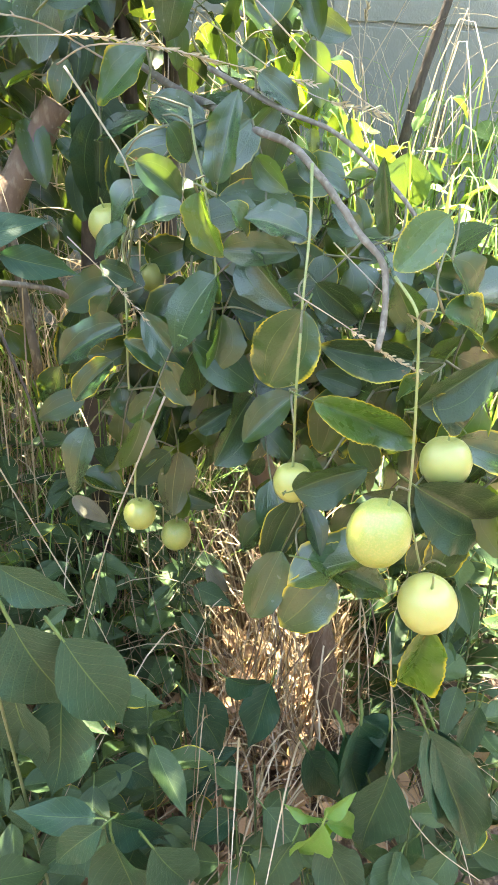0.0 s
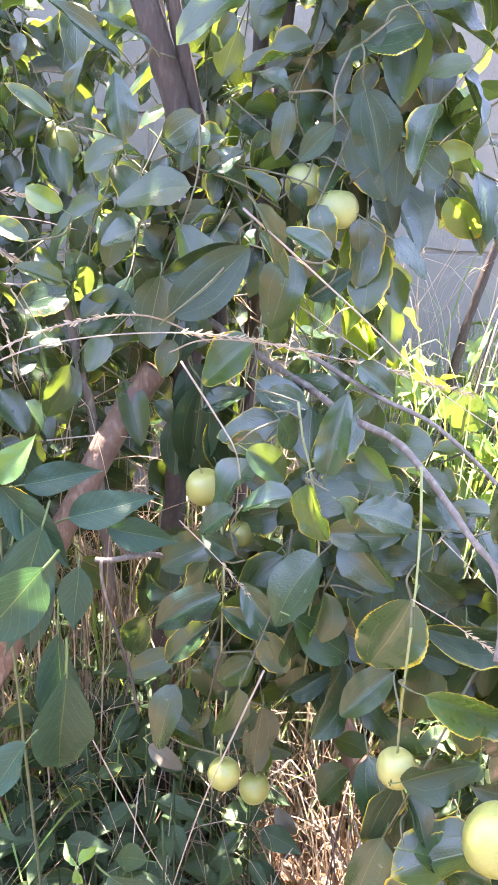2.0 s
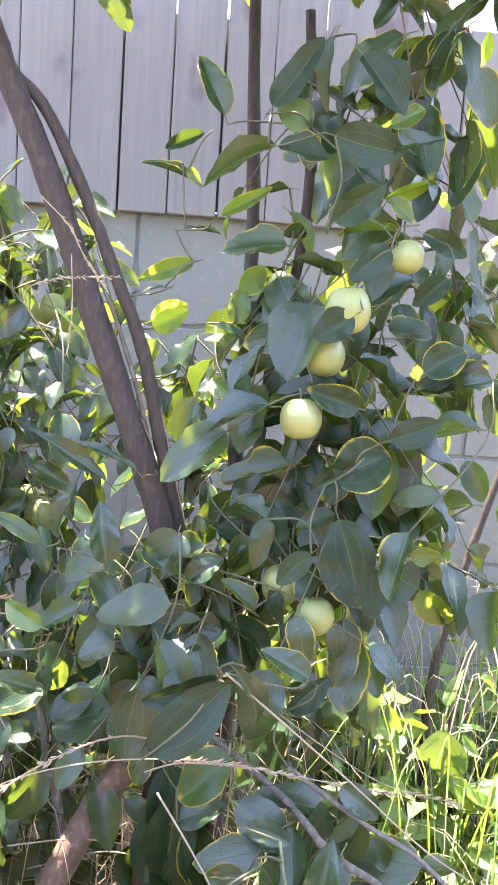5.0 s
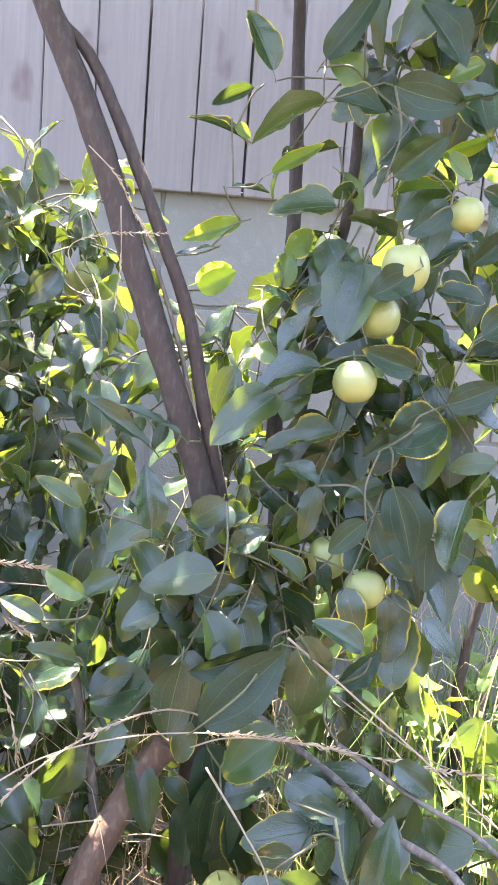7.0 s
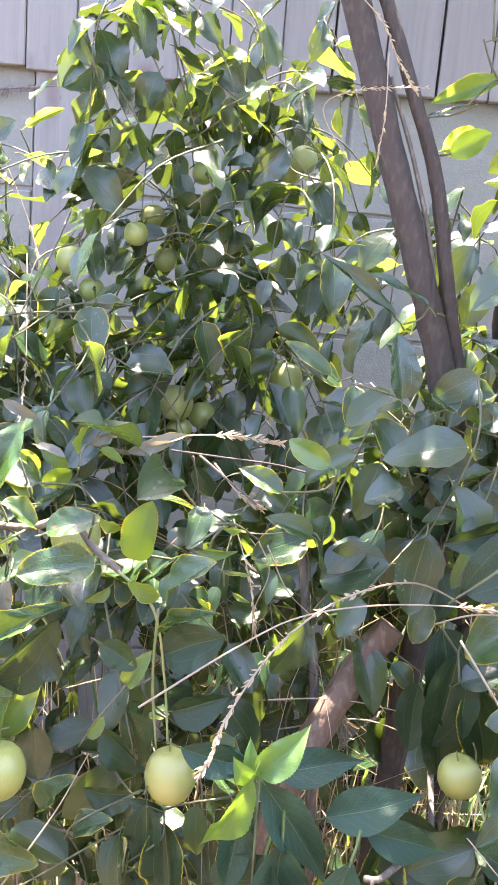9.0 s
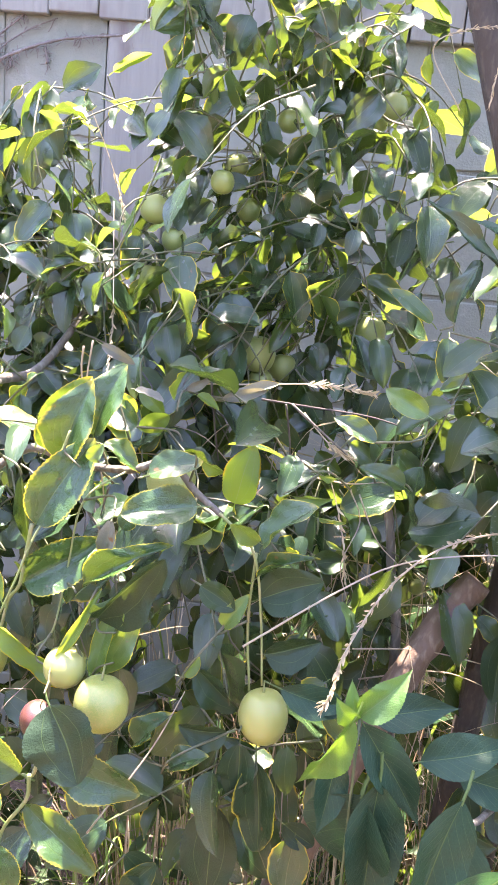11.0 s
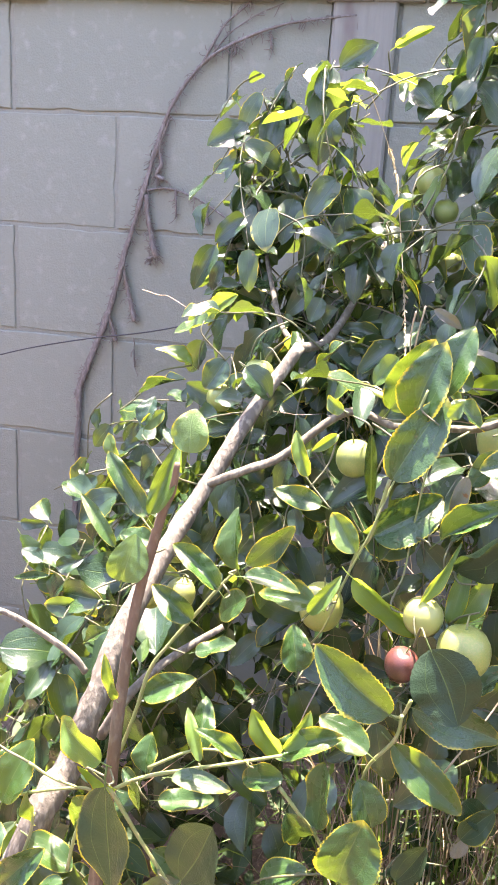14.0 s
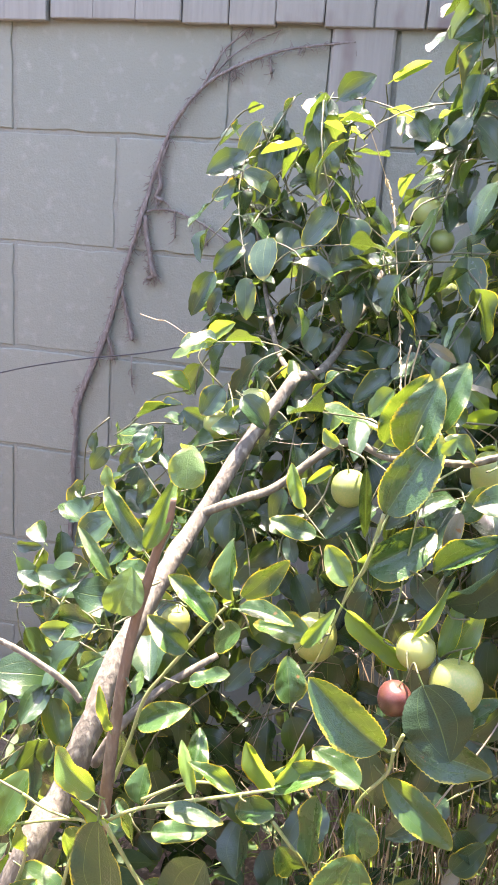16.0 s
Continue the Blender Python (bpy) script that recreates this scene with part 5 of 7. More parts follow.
leaf(tree, (-0.169, 0.888, 1.231), (-0.158, 0.882, 1.289), 1.15, -6, "y", face=(-0.12, -0.95, -0.07))
leaf(tree, (-0.136, 0.877, 1.195), (-0.100, 0.868, 1.250), 1.20, -7, "r")
leaf(tree, (-0.141, 0.881, 1.196), (-0.170, 0.868, 1.218), 0.83, 8, "y", face=(0.06, -0.95, -0.32))
leaf(tree, (-0.139, 0.885, 1.157), (-0.091, 0.874, 1.199), 0.37, -8, "r", face=(-0.13, -0.55, 0.80))
leaf(tree, (-0.134, 0.895, 1.130), (-0.072, 0.885, 1.164), 1.06, -11, "k", face=(0.28, -0.90, 0.30))
leaf(tree, (-0.112, 0.943, 1.228), (-0.068, 0.951, 1.223), 0.41, 1, "y", face=(0.08, -0.95, -0.12))
leaf(tree, (-0.089, 0.977, 1.245), (-0.059, 0.997, 1.232), 0.36, 1, "y", face=(-0.09, -0.95, -0.31))
leaf(tree, (-0.084, 0.969, 1.199), (-0.053, 0.974, 1.197), 0.33, 14, "y", face=(-0.04, -0.95, -0.30))
leaf(tree, (-0.072, 0.969, 1.174), (-0.053, 0.966, 1.164), 0.45, -10, "y", face=(0.01, -0.95, -0.16))
leaf(tree, (-0.204, 0.893, 1.269), (-0.181, 0.909, 1.249), 0.83, 12, "y", face=(-0.02, -0.95, -0.20))
leaf(tree, (-0.189, 0.877, 1.205), (-0.214, 0.876, 1.181), 0.63, -13, "y", face=(-0.00, -0.95, -0.28))
leaf(tree, (-0.168, 0.881, 1.101), (-0.150, 0.872, 1.138), 0.78, -14, "y", face=(-0.17, -0.95, -0.24))
leaf(tree, (-0.195, 0.880, 1.143), (-0.158, 0.881, 1.122), 1.01, -7, "k", face=(0.10, -0.90, 0.18))
leaf(tree, (-0.153, 0.864, 0.991), (-0.203, 0.857, 0.989), 1.11, -12, "k", face=(0.08, -0.90, 0.08))
leaf(tree, (-0.139, 0.876, 0.972), (-0.136, 0.874, 0.909), 0.98, -6, "k", face=(-0.24, -0.90, 0.32))
leaf(tree, (-0.120, 0.880, 0.951), (-0.105, 0.876, 0.849), 0.70, -2, "k", face=(-0.19, -0.90, 0.14))
leaf(tree, (-0.155, 0.866, 0.899), (-0.162, 0.876, 0.782), 0.90, 12, "k", face=(0.06, -0.90, 0.20))
leaf(tree, (-0.207, 0.846, 0.953), (-0.176, 0.841, 0.982), 1.11, -12, "r", face=(-0.01, -0.55, 0.80))
leaf(tree, (-0.203, 0.874, 1.043), (-0.188, 0.884, 1.059), 0.98, 10, "y", face=(-0.12, -0.95, -0.14))
leaf(tree, (-0.123, 0.907, 1.062), (-0.065, 0.908, 1.077), 1.10, 10, "k", face=(-0.05, -0.90, 0.09))
leaf(tree, (-0.146, 0.905, 0.992), (-0.200, 0.903, 1.045), 0.68, -10, "k", face=(-0.29, -0.90, 0.37))
leaf(tree, (-0.245, 0.838, 0.797), (-0.214, 0.849, 0.836), 0.95, -3, "k", face=(0.05, -0.90, 0.35))
leaf(tree, (-0.251, 0.878, 0.951), (-0.223, 0.874, 0.999), 0.91, -14, "r", face=(-0.13, -0.55, 0.80))
leaf(tree, (-0.082, 0.896, 0.866), (-0.049, 0.903, 0.838), 1.11, -9, "k", face=(0.01, -0.90, 0.19))
leaf(weed_d, (-0.034, 0.788, 1.073), (-0.073, 0.801, 0.973), 0.83, -11, "b", face=(0.07, -0.90, 0.05))
leaf(weed_d, (-0.028, 0.799, 1.070), (0.012, 0.797, 1.119), 1.44, -13, "b", face=(0.02, -0.90, 0.05))
leaf(weed_d, (-0.031, 0.797, 1.069), (-0.041, 0.800, 1.104), 1.15, -9, "b", face=(0.02, -0.90, 0.05))
leaf(weed_d, (-0.034, 0.797, 1.065), (-0.049, 0.778, 1.091), 1.75, 7, "b", face=(0.02, -0.90, 0.05))
leaf(weed_d, (-0.024, 0.805, 1.061), (0.045, 0.830, 0.945), 0.71, -2, "w")
leaf(weed_d, (-0.104, 0.832, 1.069), (-0.020, 0.839, 1.041), 0.88, 7, "w")
leaf(weed_d, (-0.015, 0.804, 0.985), (-0.027, 0.818, 0.847), 1.76, -1, "w")
leaf(tree, (0.350, 0.980, 1.465), (0.378, 0.972, 1.381), 0.98, -3, "k", face=(-0.15, -0.90, 0.25))
leaf(tree, (0.324, 1.091, 1.399), (0.400, 1.109, 1.307), 0.95, -6, "k", face=(0.22, -0.90, 0.08))
leaf(tree, (0.401, 0.997, 1.404), (0.399, 0.993, 1.343), 1.00, -14, "k", face=(-0.11, -0.90, 0.37))
leaf(tree, (0.428, 0.995, 1.399), (0.461, 1.019, 1.373), 1.82, -11, "k", face=(-0.09, -0.90, 0.31))
leaf(tree, (0.461, 1.053, 1.408), (0.509, 1.059, 1.400), 0.91, -3, "y", face=(0.18, -0.95, -0.33))
leaf(tree, (0.496, 1.104, 1.345), (0.545, 1.103, 1.289), 0.96, 10, "y", face=(-0.04, -0.95, -0.30))
leaf(tree, (0.342, 0.984, 1.509), (0.415, 1.005, 1.543), 1.26, 9, "k", face=(-0.26, -0.90, 0.38))
leaf(tree, (0.345, 0.974, 1.695), (0.308, 0.988, 1.666), 1.27, 1, "k", face=(-0.07, -0.90, 0.38))
leaf(tree, (0.238, 0.874, 1.326), (0.273, 0.866, 1.281), 0.51, 14, "j", face=(-0.12, -0.55, 0.80))
leaf(tree, (0.151, 0.874, 1.235), (0.232, 0.896, 1.301), 0.89, 1, "k", face=(-0.18, -0.90, 0.19))
leaf(tree, (0.220, 0.915, 1.300), (0.138, 0.912, 1.265), 0.65, -12, "k", face=(0.02, -0.90, 0.28))
leaf(tree, (0.249, 1.099, 1.589), (0.214, 1.112, 1.623), 1.12, 3, "j", face=(0.01, -0.55, 0.80))
leaf(tree, (0.126, 1.100, 1.665), (0.166, 1.089, 1.688), 1.05, -6, "y", face=(0.00, -0.95, -0.14))
leaf(tree, (0.227, 1.092, 1.588), (0.197, 1.116, 1.609), 1.07, 8, "y", face=(0.00, -0.95, -0.22))
leaf(tree, (0.115, 1.053, 1.496), (0.049, 1.046, 1.539), 0.48, -2, "s")
leaf(tree, (0.080, 1.055, 1.481), (-0.009, 1.038, 1.542), 0.53, 4, "s")
leaf(tree, (0.089, 0.993, 1.399), (0.082, 0.988, 1.466), 0.84, -6, "j", face=(0.11, -0.55, 0.80))
leaf(tree, (0.034, 1.007, 1.420), (0.034, 0.988, 1.478), 0.74, 1, "j")
leaf(tree, (0.011, 1.001, 1.418), (-0.034, 0.992, 1.453), 0.78, 10, "s")
leaf(tree, (0.020, 0.992, 1.320), (-0.027, 1.005, 1.343), 0.89, -4, "y", face=(0.19, -0.90, 0.10))
leaf(tree, (0.103, 1.005, 1.300), (0.062, 0.993, 1.291), 1.48, 3, "j", face=(0.03, -0.55, 0.80))
leaf(tree, (0.155, 1.026, 1.386), (0.128, 1.038, 1.404), 1.50, 12, "j", face=(-0.17, -0.55, 0.80))
leaf(tree, (0.109, 1.026, 1.378), (0.069, 1.005, 1.393), 0.98, 8, "j")
leaf(tree, (0.324, 0.943, 1.289), (0.272, 0.946, 1.323), 0.86, 14, "j")
leaf(tree, (0.308, 0.973, 1.236), (0.361, 0.985, 1.270), 0.75, 12, "k", face=(-0.20, -0.90, 0.26))
leaf(tree, (0.184, 1.046, 1.365), (0.223, 1.041, 1.395), 0.92, 13, "j")
leaf(tree, (0.266, 1.026, 1.338), (0.232, 1.028, 1.377), 0.89, 7, "j", face=(-0.08, -0.55, 0.80))
leaf(tree, (0.011, 1.027, 1.228), (-0.039, 1.012, 1.253), 0.78, 11, "j")
leaf(tree, (-0.028, 1.027, 1.276), (-0.077, 1.036, 1.300), 0.83, -6, "j", face=(-0.17, -0.55, 0.80))
leaf(tree, (0.199, 1.157, 1.936), (0.166, 1.155, 2.007), 0.78, 9, "j")
leaf(tree, (0.301, 1.101, 1.919), (0.258, 1.101, 1.947), 1.32, 4, "y", face=(-0.02, -0.95, -0.05))
leaf(tree, (0.384, 1.046, 1.914), (0.430, 1.051, 1.941), 0.75, -12, "y", face=(-0.01, -0.95, -0.22))
leaf(tree, (0.378, 1.008, 1.874), (0.435, 1.003, 1.901), 0.64, 2, "j", face=(0.11, -0.55, 0.80))
leaf(tree, (0.388, 1.057, 1.835), (0.450, 1.047, 1.859), 0.43, 12, "y", face=(-0.12, -0.95, -0.09))
leaf(tree, (0.393, 1.049, 1.836), (0.422, 1.047, 1.809), 0.84, -6, "y", face=(0.15, -0.95, -0.15))
leaf(tree, (0.320, 0.999, 1.796), (0.369, 0.986, 1.841), 0.85, 2, "k", face=(0.09, -0.90, 0.04))
leaf(tree, (0.200, 1.097, 1.805), (0.259, 1.093, 1.842), 0.41, -14, "y", face=(0.08, -0.95, -0.09))
leaf(tree, (0.157, 1.103, 1.786), (0.205, 1.118, 1.789), 0.33, -2, "j", face=(-0.12, -0.55, 0.80))
leaf(tree, (0.165, 1.122, 1.846), (0.104, 1.107, 1.870), 0.30, -3, "j", face=(0.16, -0.55, 0.80))
leaf(tree, (0.157, 1.105, 1.857), (0.174, 1.089, 1.839), 0.76, 4, "y", face=(-0.08, -0.95, -0.22))
leaf(tree, (0.257, 1.047, 1.881), (0.316, 1.047, 1.870), 1.00, -10, "k", face=(0.24, -0.90, 0.31))
leaf(tree, (0.314, 1.007, 1.889), (0.391, 1.008, 1.874), 1.03, 13, "k", face=(-0.23, -0.90, 0.05))
leaf(tree, (0.251, 1.088, 1.934), (0.307, 1.073, 2.008), 0.65, 9, "k", face=(-0.26, -0.90, 0.35))
leaf(tree, (0.318, 1.085, 2.018), (0.309, 1.092, 1.936), 0.50, 6, "j")
leaf(tree, (0.341, 1.026, 1.982), (0.393, 1.026, 1.920), 0.97, 6, "k", face=(0.16, -0.90, 0.40))
leaf(tree, (0.174, 1.118, 1.903), (0.124, 1.135, 1.885), 0.53, -13, "k", face=(0.10, -0.90, 0.22))
leaf(tree, (0.231, 1.153, 1.722), (0.274, 1.164, 1.750), 1.15, 7, "y", face=(-0.20, -0.95, -0.34))
leaf(tree, (0.230, 1.151, 1.678), (0.238, 1.149, 1.726), 1.05, -9, "y", face=(0.10, -0.95, -0.17))
leaf(tree, (0.122, 1.135, 1.674), (0.168, 1.141, 1.697), 1.10, -14, "y", face=(0.11, -0.95, -0.34))
leaf(tree, (0.170, 1.114, 1.749), (0.101, 1.114, 1.724), 0.57, -9, "y", face=(-0.26, -0.90, 0.10))
leaf(tree, (0.136, 1.095, 1.715), (0.082, 1.111, 1.704), 0.27, 1, "j", face=(-0.12, -0.55, 0.80))
leaf(tree, (0.203, 1.127, 1.672), (0.245, 1.136, 1.659), 1.03, -3, "j", face=(-0.03, -0.55, 0.80))
leaf(tree, (0.600, 1.408, 2.024), (0.619, 1.396, 2.108), 0.49, -10, "y", face=(-0.06, -0.95, -0.29))
leaf(tree, (0.604, 1.407, 2.109), (0.618, 1.388, 2.154), 0.77, 12, "y", face=(-0.00, -0.95, -0.30))
leaf(tree, (0.593, 1.396, 1.919), (0.607, 1.416, 1.976), 0.56, -10, "y", face=(0.10, -0.95, -0.12))
leaf(tree, (0.557, 1.393, 1.905), (0.612, 1.419, 1.888), 0.76, 3, "y", face=(-0.18, -0.95, -0.20))
leaf(tree, (0.424, 1.008, 1.793), (0.476, 1.007, 1.772), 0.75, 9, "k", face=(-0.02, -0.90, 0.08))
leaf(tree, (0.388, 1.007, 1.772), (0.335, 0.986, 1.736), 0.85, -10, "k", face=(0.23, -0.90, 0.18))
leaf(tree, (0.453, 0.996, 1.745), (0.419, 1.004, 1.712), 0.91, -8, "k", face=(-0.16, -0.90, 0.23))
leaf(tree, (0.364, 1.000, 1.593), (0.307, 0.985, 1.611), 0.94, -7, "k", face=(-0.28, -0.90, 0.28))
leaf(tree, (0.441, 1.008, 1.636), (0.489, 1.018, 1.665), 1.20, 11, "k", face=(-0.26, -0.90, 0.39))
leaf(tree, (0.407, 0.999, 1.557), (0.462, 0.993, 1.580), 1.02, 13, "k", face=(-0.09, -0.90, 0.33))
leaf(tree, (0.365, 0.984, 1.530), (0.319, 0.999, 1.492), 0.85, 14, "k", face=(0.28, -0.90, 0.13))
leaf(tree, (0.269, 0.999, 1.457), (0.230, 1.020, 1.484), 1.07, -3, "j")
leaf(tree, (0.318, 0.962, 1.428), (0.284, 0.976, 1.389), 0.91, 0, "k", face=(-0.15, -0.90, 0.39))
leaf(tree, (0.320, 0.803, 1.086), (0.334, 0.812, 1.174), 0.71, -4, "j", face=(-0.08, -0.55, 0.80))
leaf(tree, (0.236, 0.838, 1.097), (0.288, 0.845, 1.059), 0.99, 13, "j")
leaf(tree, (0.288, 0.814, 1.053), (0.226, 0.823, 1.043), 0.92, 12, "j", face=(-0.04, -0.55, 0.80))
leaf(tree, (0.226, 0.824, 1.030), (0.186, 0.838, 0.993), 1.02, 3, "j", face=(-0.12, -0.55, 0.80))
leaf(tree, (0.300, 0.793, 1.080), (0.318, 0.776, 1.014), 0.94, 14, "r")
leaf(tree, (0.327, 0.762, 1.078), (0.355, 0.758, 1.050), 1.01, -9, "r", face=(0.07, -0.55, 0.80))
leaf(tree, (0.407, 0.759, 1.049), (0.351, 0.755, 1.076), 1.21, 7, "j", face=(0.10, -0.55, 0.80))
leaf(tree, (0.327, 0.797, 1.020), (0.405, 0.781, 1.023), 0.81, 7, "j")
leaf(tree, (0.216, 0.824, 0.919), (0.134, 0.820, 0.877), 0.75, -3, "j", face=(-0.08, -0.55, 0.80))
leaf(tree, (0.203, 0.838, 0.865), (0.150, 0.823, 0.820), 0.77, -10, "j", face=(-0.12, -0.55, 0.80))
leaf(tree, (0.289, 0.808, 0.874), (0.239, 0.814, 0.935), 0.86, 4, "j")
leaf(tree, (0.273, 0.819, 0.865), (0.219, 0.822, 0.903), 0.79, 0, "j")
leaf(tree, (0.296, 0.773, 0.924), (0.376, 0.778, 0.869), 0.94, 5, "j", face=(0.09, -0.55, 0.80))
leaf(tree, (0.408, 0.723, 0.985), (0.377, 0.727, 0.888), 1.13, -9, "j", face=(-0.08, -0.55, 0.80))
leaf(tree, (0.299, 0.785, 0.908), (0.316, 0.799, 0.843), 1.51, -7, "j")
leaf(tree, (0.259, 0.820, 0.826), (0.214, 0.824, 0.791), 0.94, -2, "j", face=(0.14, -0.55, 0.80))
leaf(tree, (0.518, 0.661, 1.104), (0.476, 0.657, 1.054), 1.17, 4, "r")
leaf(tree, (0.474, 0.685, 1.076), (0.458, 0.680, 1.146), 0.47, -1, "j")
leaf(tree, (0.420, 0.742, 1.007), (0.473, 0.743, 0.958), 0.97, 5, "k", face=(0.02, -0.90, 0.06))
leaf(tree, (0.530, 0.730, 0.926), (0.432, 0.724, 0.941), 0.76, -7, "k", face=(-0.15, -0.90, 0.34))
leaf(tree, (0.484, 0.680, 1.034), (0.522, 0.691, 0.974), 0.79, 1, "j")
leaf(tree, (0.531, 0.668, 0.943), (0.497, 0.680, 0.909), 0.63, 3, "r", face=(-0.17, -0.55, 0.80))
leaf(tree, (0.515, 0.619, 1.030), (0.582, 0.639, 0.997), 1.06, -13, "r")
leaf(tree, (0.511, 0.628, 0.930), (0.581, 0.622, 0.977), 0.95, 5, "k", face=(0.29, -0.90, 0.31))
leaf(tree, (0.414, 0.655, 0.919), (0.542, 0.672, 0.857), 0.50, 14, "r")
leaf(tree, (0.408, 0.745, 0.874), (0.351, 0.741, 0.818), 0.91, -1, "j", face=(-0.10, -0.55, 0.80))
leaf(tree, (0.401, 0.641, 0.820), (0.470, 0.632, 0.861), 0.93, 12, "k", face=(0.09, -0.90, 0.38))
leaf(tree, (0.407, 0.668, 0.789), (0.377, 0.669, 0.708), 0.96, 2, "k", face=(0.24, -0.90, 0.03))
leaf(tree, (0.415, 0.677, 0.770), (0.411, 0.685, 0.668), 0.80, 12, "k", face=(0.04, -0.90, 0.36))
leaf(tree, (0.420, 0.623, 0.743), (0.524, 0.630, 0.695), 0.81, -8, "r")
leaf(tree, (0.515, 0.605, 0.853), (0.626, 0.623, 0.766), 0.88, -13, "k", face=(-0.23, -0.90, 0.24))
leaf(tree, (0.541, 0.554, 0.711), (0.534, 0.565, 0.572), 0.72, -14, "r")
leaf(tree, (0.519, 0.636, 1.073), (0.555, 0.642, 1.030), 1.24, -8, "j", face=(-0.19, -0.55, 0.80))
leaf(tree, (0.165, 0.853, 0.809), (0.100, 0.850, 0.778), 0.74, -1, "j")
leaf(tree, (0.270, 0.839, 1.134), (0.297, 0.853, 1.093), 1.00, -6, "j")
leaf(tree, (0.416, 0.780, 1.104), (0.453, 0.782, 1.082), 0.92, -12, "j")
leaf(tree, (0.258, 0.880, 1.149), (0.305, 0.868, 1.141), 0.89, 12, "j", face=(-0.05, -0.55, 0.80))
leaf(tree, (0.465, 0.765, 1.047), (0.435, 0.778, 1.077), 0.85, -14, "j")
leaf(tree, (0.376, 0.795, 0.946), (0.332, 0.812, 0.965), 1.00, -1, "k", face=(0.28, -0.90, 0.25))
leaf(tree, (0.232, 0.834, 0.966), (0.193, 0.859, 0.976), 0.96, -6, "k", face=(0.30, -0.90, 0.29))
leaf(tree, (0.484, 0.751, 0.878), (0.432, 0.759, 0.895), 0.94, 11, "k", face=(0.18, -0.90, 0.32))
leaf(tree, (0.304, 0.796, 0.797), (0.350, 0.792, 0.832), 0.80, -7, "k", face=(-0.23, -0.90, 0.18))
leaf(tree, (0.269, 0.839, 0.735), (0.223, 0.855, 0.680), 0.91, 4, "k", face=(-0.06, -0.90, 0.30))
leaf(tree, (0.562, 0.635, 0.901), (0.519, 0.628, 0.942), 0.95, 12, "k", face=(0.11, -0.90, 0.25))
leaf(weed_a, (0.115, 0.550, 0.801), (0.185, 0.546, 0.739), 1.06, 5, "w")
leaf(weed_a, (0.123, 0.546, 0.730), (0.169, 0.547, 0.577), 1.27, 2, "w")
leaf(weed_a, (0.170, 0.543, 0.712), (0.234, 0.542, 0.559), 1.08, -8, "w")
leaf(weed_a, (0.103, 0.582, 0.603), (0.107, 0.580, 0.423), 1.05, 9, "w")
leaf(weed_a, (0.151, 0.597, 0.555), (0.136, 0.578, 0.411), 1.38, -9, "w")
leaf(weed_b, (0.195, 0.550, 0.381), (0.104, 0.565, 0.261), 1.00, 2, "w")
leaf(weed_b, (0.197, 0.561, 0.381), (0.274, 0.557, 0.332), 1.21, -12, "w")
leaf(weed_b, (0.234, 0.524, 0.380), (0.203, 0.519, 0.278), 1.65, -3, "w")
leaf(weed_b, (0.141, 0.600, 0.334), (0.084, 0.589, 0.378), 1.26, 9, "w")
leaf(weed_c, (0.538, 0.497, 0.624), (0.623, 0.488, 0.418), 0.64, 9, "w")
leaf(weed_c, (0.522, 0.523, 0.512), (0.512, 0.532, 0.346), 0.97, 11, "w")
leaf(weed_c, (0.505, 0.603, 0.499), (0.497, 0.601, 0.314), 1.13, -3, "w")
leaf(weed_c, (0.549, 0.603, 0.486), (0.599, 0.596, 0.345), 1.03, 6, "w")
# dark leaves round the foot of the stems
leaf(tree, (0.173, 1.030, 1.131), (0.197, 1.018, 1.014), 1.00, -5, "k", face=(0.04, -0.90, 0.20))
leaf(tree, (0.209, 1.000, 1.076), (0.236, 0.988, 0.977), 0.90, 8, "k", face=(0.04, -0.90, 0.20))
leaf(tree, (0.142, 1.020, 0.885), (0.197, 1.008, 0.876), 1.00, 5, "k", face=(0.04, -0.90, 0.20))
leaf(tree, (0.159, 1.050, 1.050), (0.151, 1.038, 0.968), 0.90, 5, "k", face=(0.04, -0.90, 0.20))
leaf(tree, (0.162, 1.041, 1.196), (0.157, 1.028, 1.131), 1.00, 5, "k", face=(0.04, -0.90, 0.20))
leaf(tree, (0.142, 1.041, 0.843), (0.120, 1.028, 0.746), 1.00, -8, "k", face=(0.04, -0.90, 0.20))
leaf(weed_d, (0.051, 0.700, 0.953), (0.054, 0.688, 0.784), 0.62, 5, "w", face=(0.04, -0.90, 0.20))
leaf(weed_d, (0.045, 0.680, 1.085), (0.007, 0.668, 0.957), 0.85, -6, "w", face=(0.04, -0.90, 0.20))
leaf(weed_d, (0.070, 0.720, 1.018), (0.066, 0.708, 0.949), 1.10, 6, "w", face=(0.04, -0.90, 0.20))
leaf(tree, (0.188, 1.000, 1.114), (0.172, 0.988, 0.992), 0.80, 6, "k", face=(0.04, -0.90, 0.20))
leaf(tree, (0.172, 1.020, 1.023), (0.191, 1.008, 0.950), 1.00, -6, "k", face=(0.04, -0.90, 0.20))

# ---- foliage that nobody could count ----
mass, twigs = Mass(), Mass()
rg = random.Random(21)
MASS_BLADES = [blade(1.0, rg.uniform(0.50, 0.68), 0.43, 12, rg.uniform(0.15, 0.8), rg.uniform(-0.06, 0.36), rg.uniform(0.06, 0.4), 0.05, 300 + k, 4) for k in range(14)]


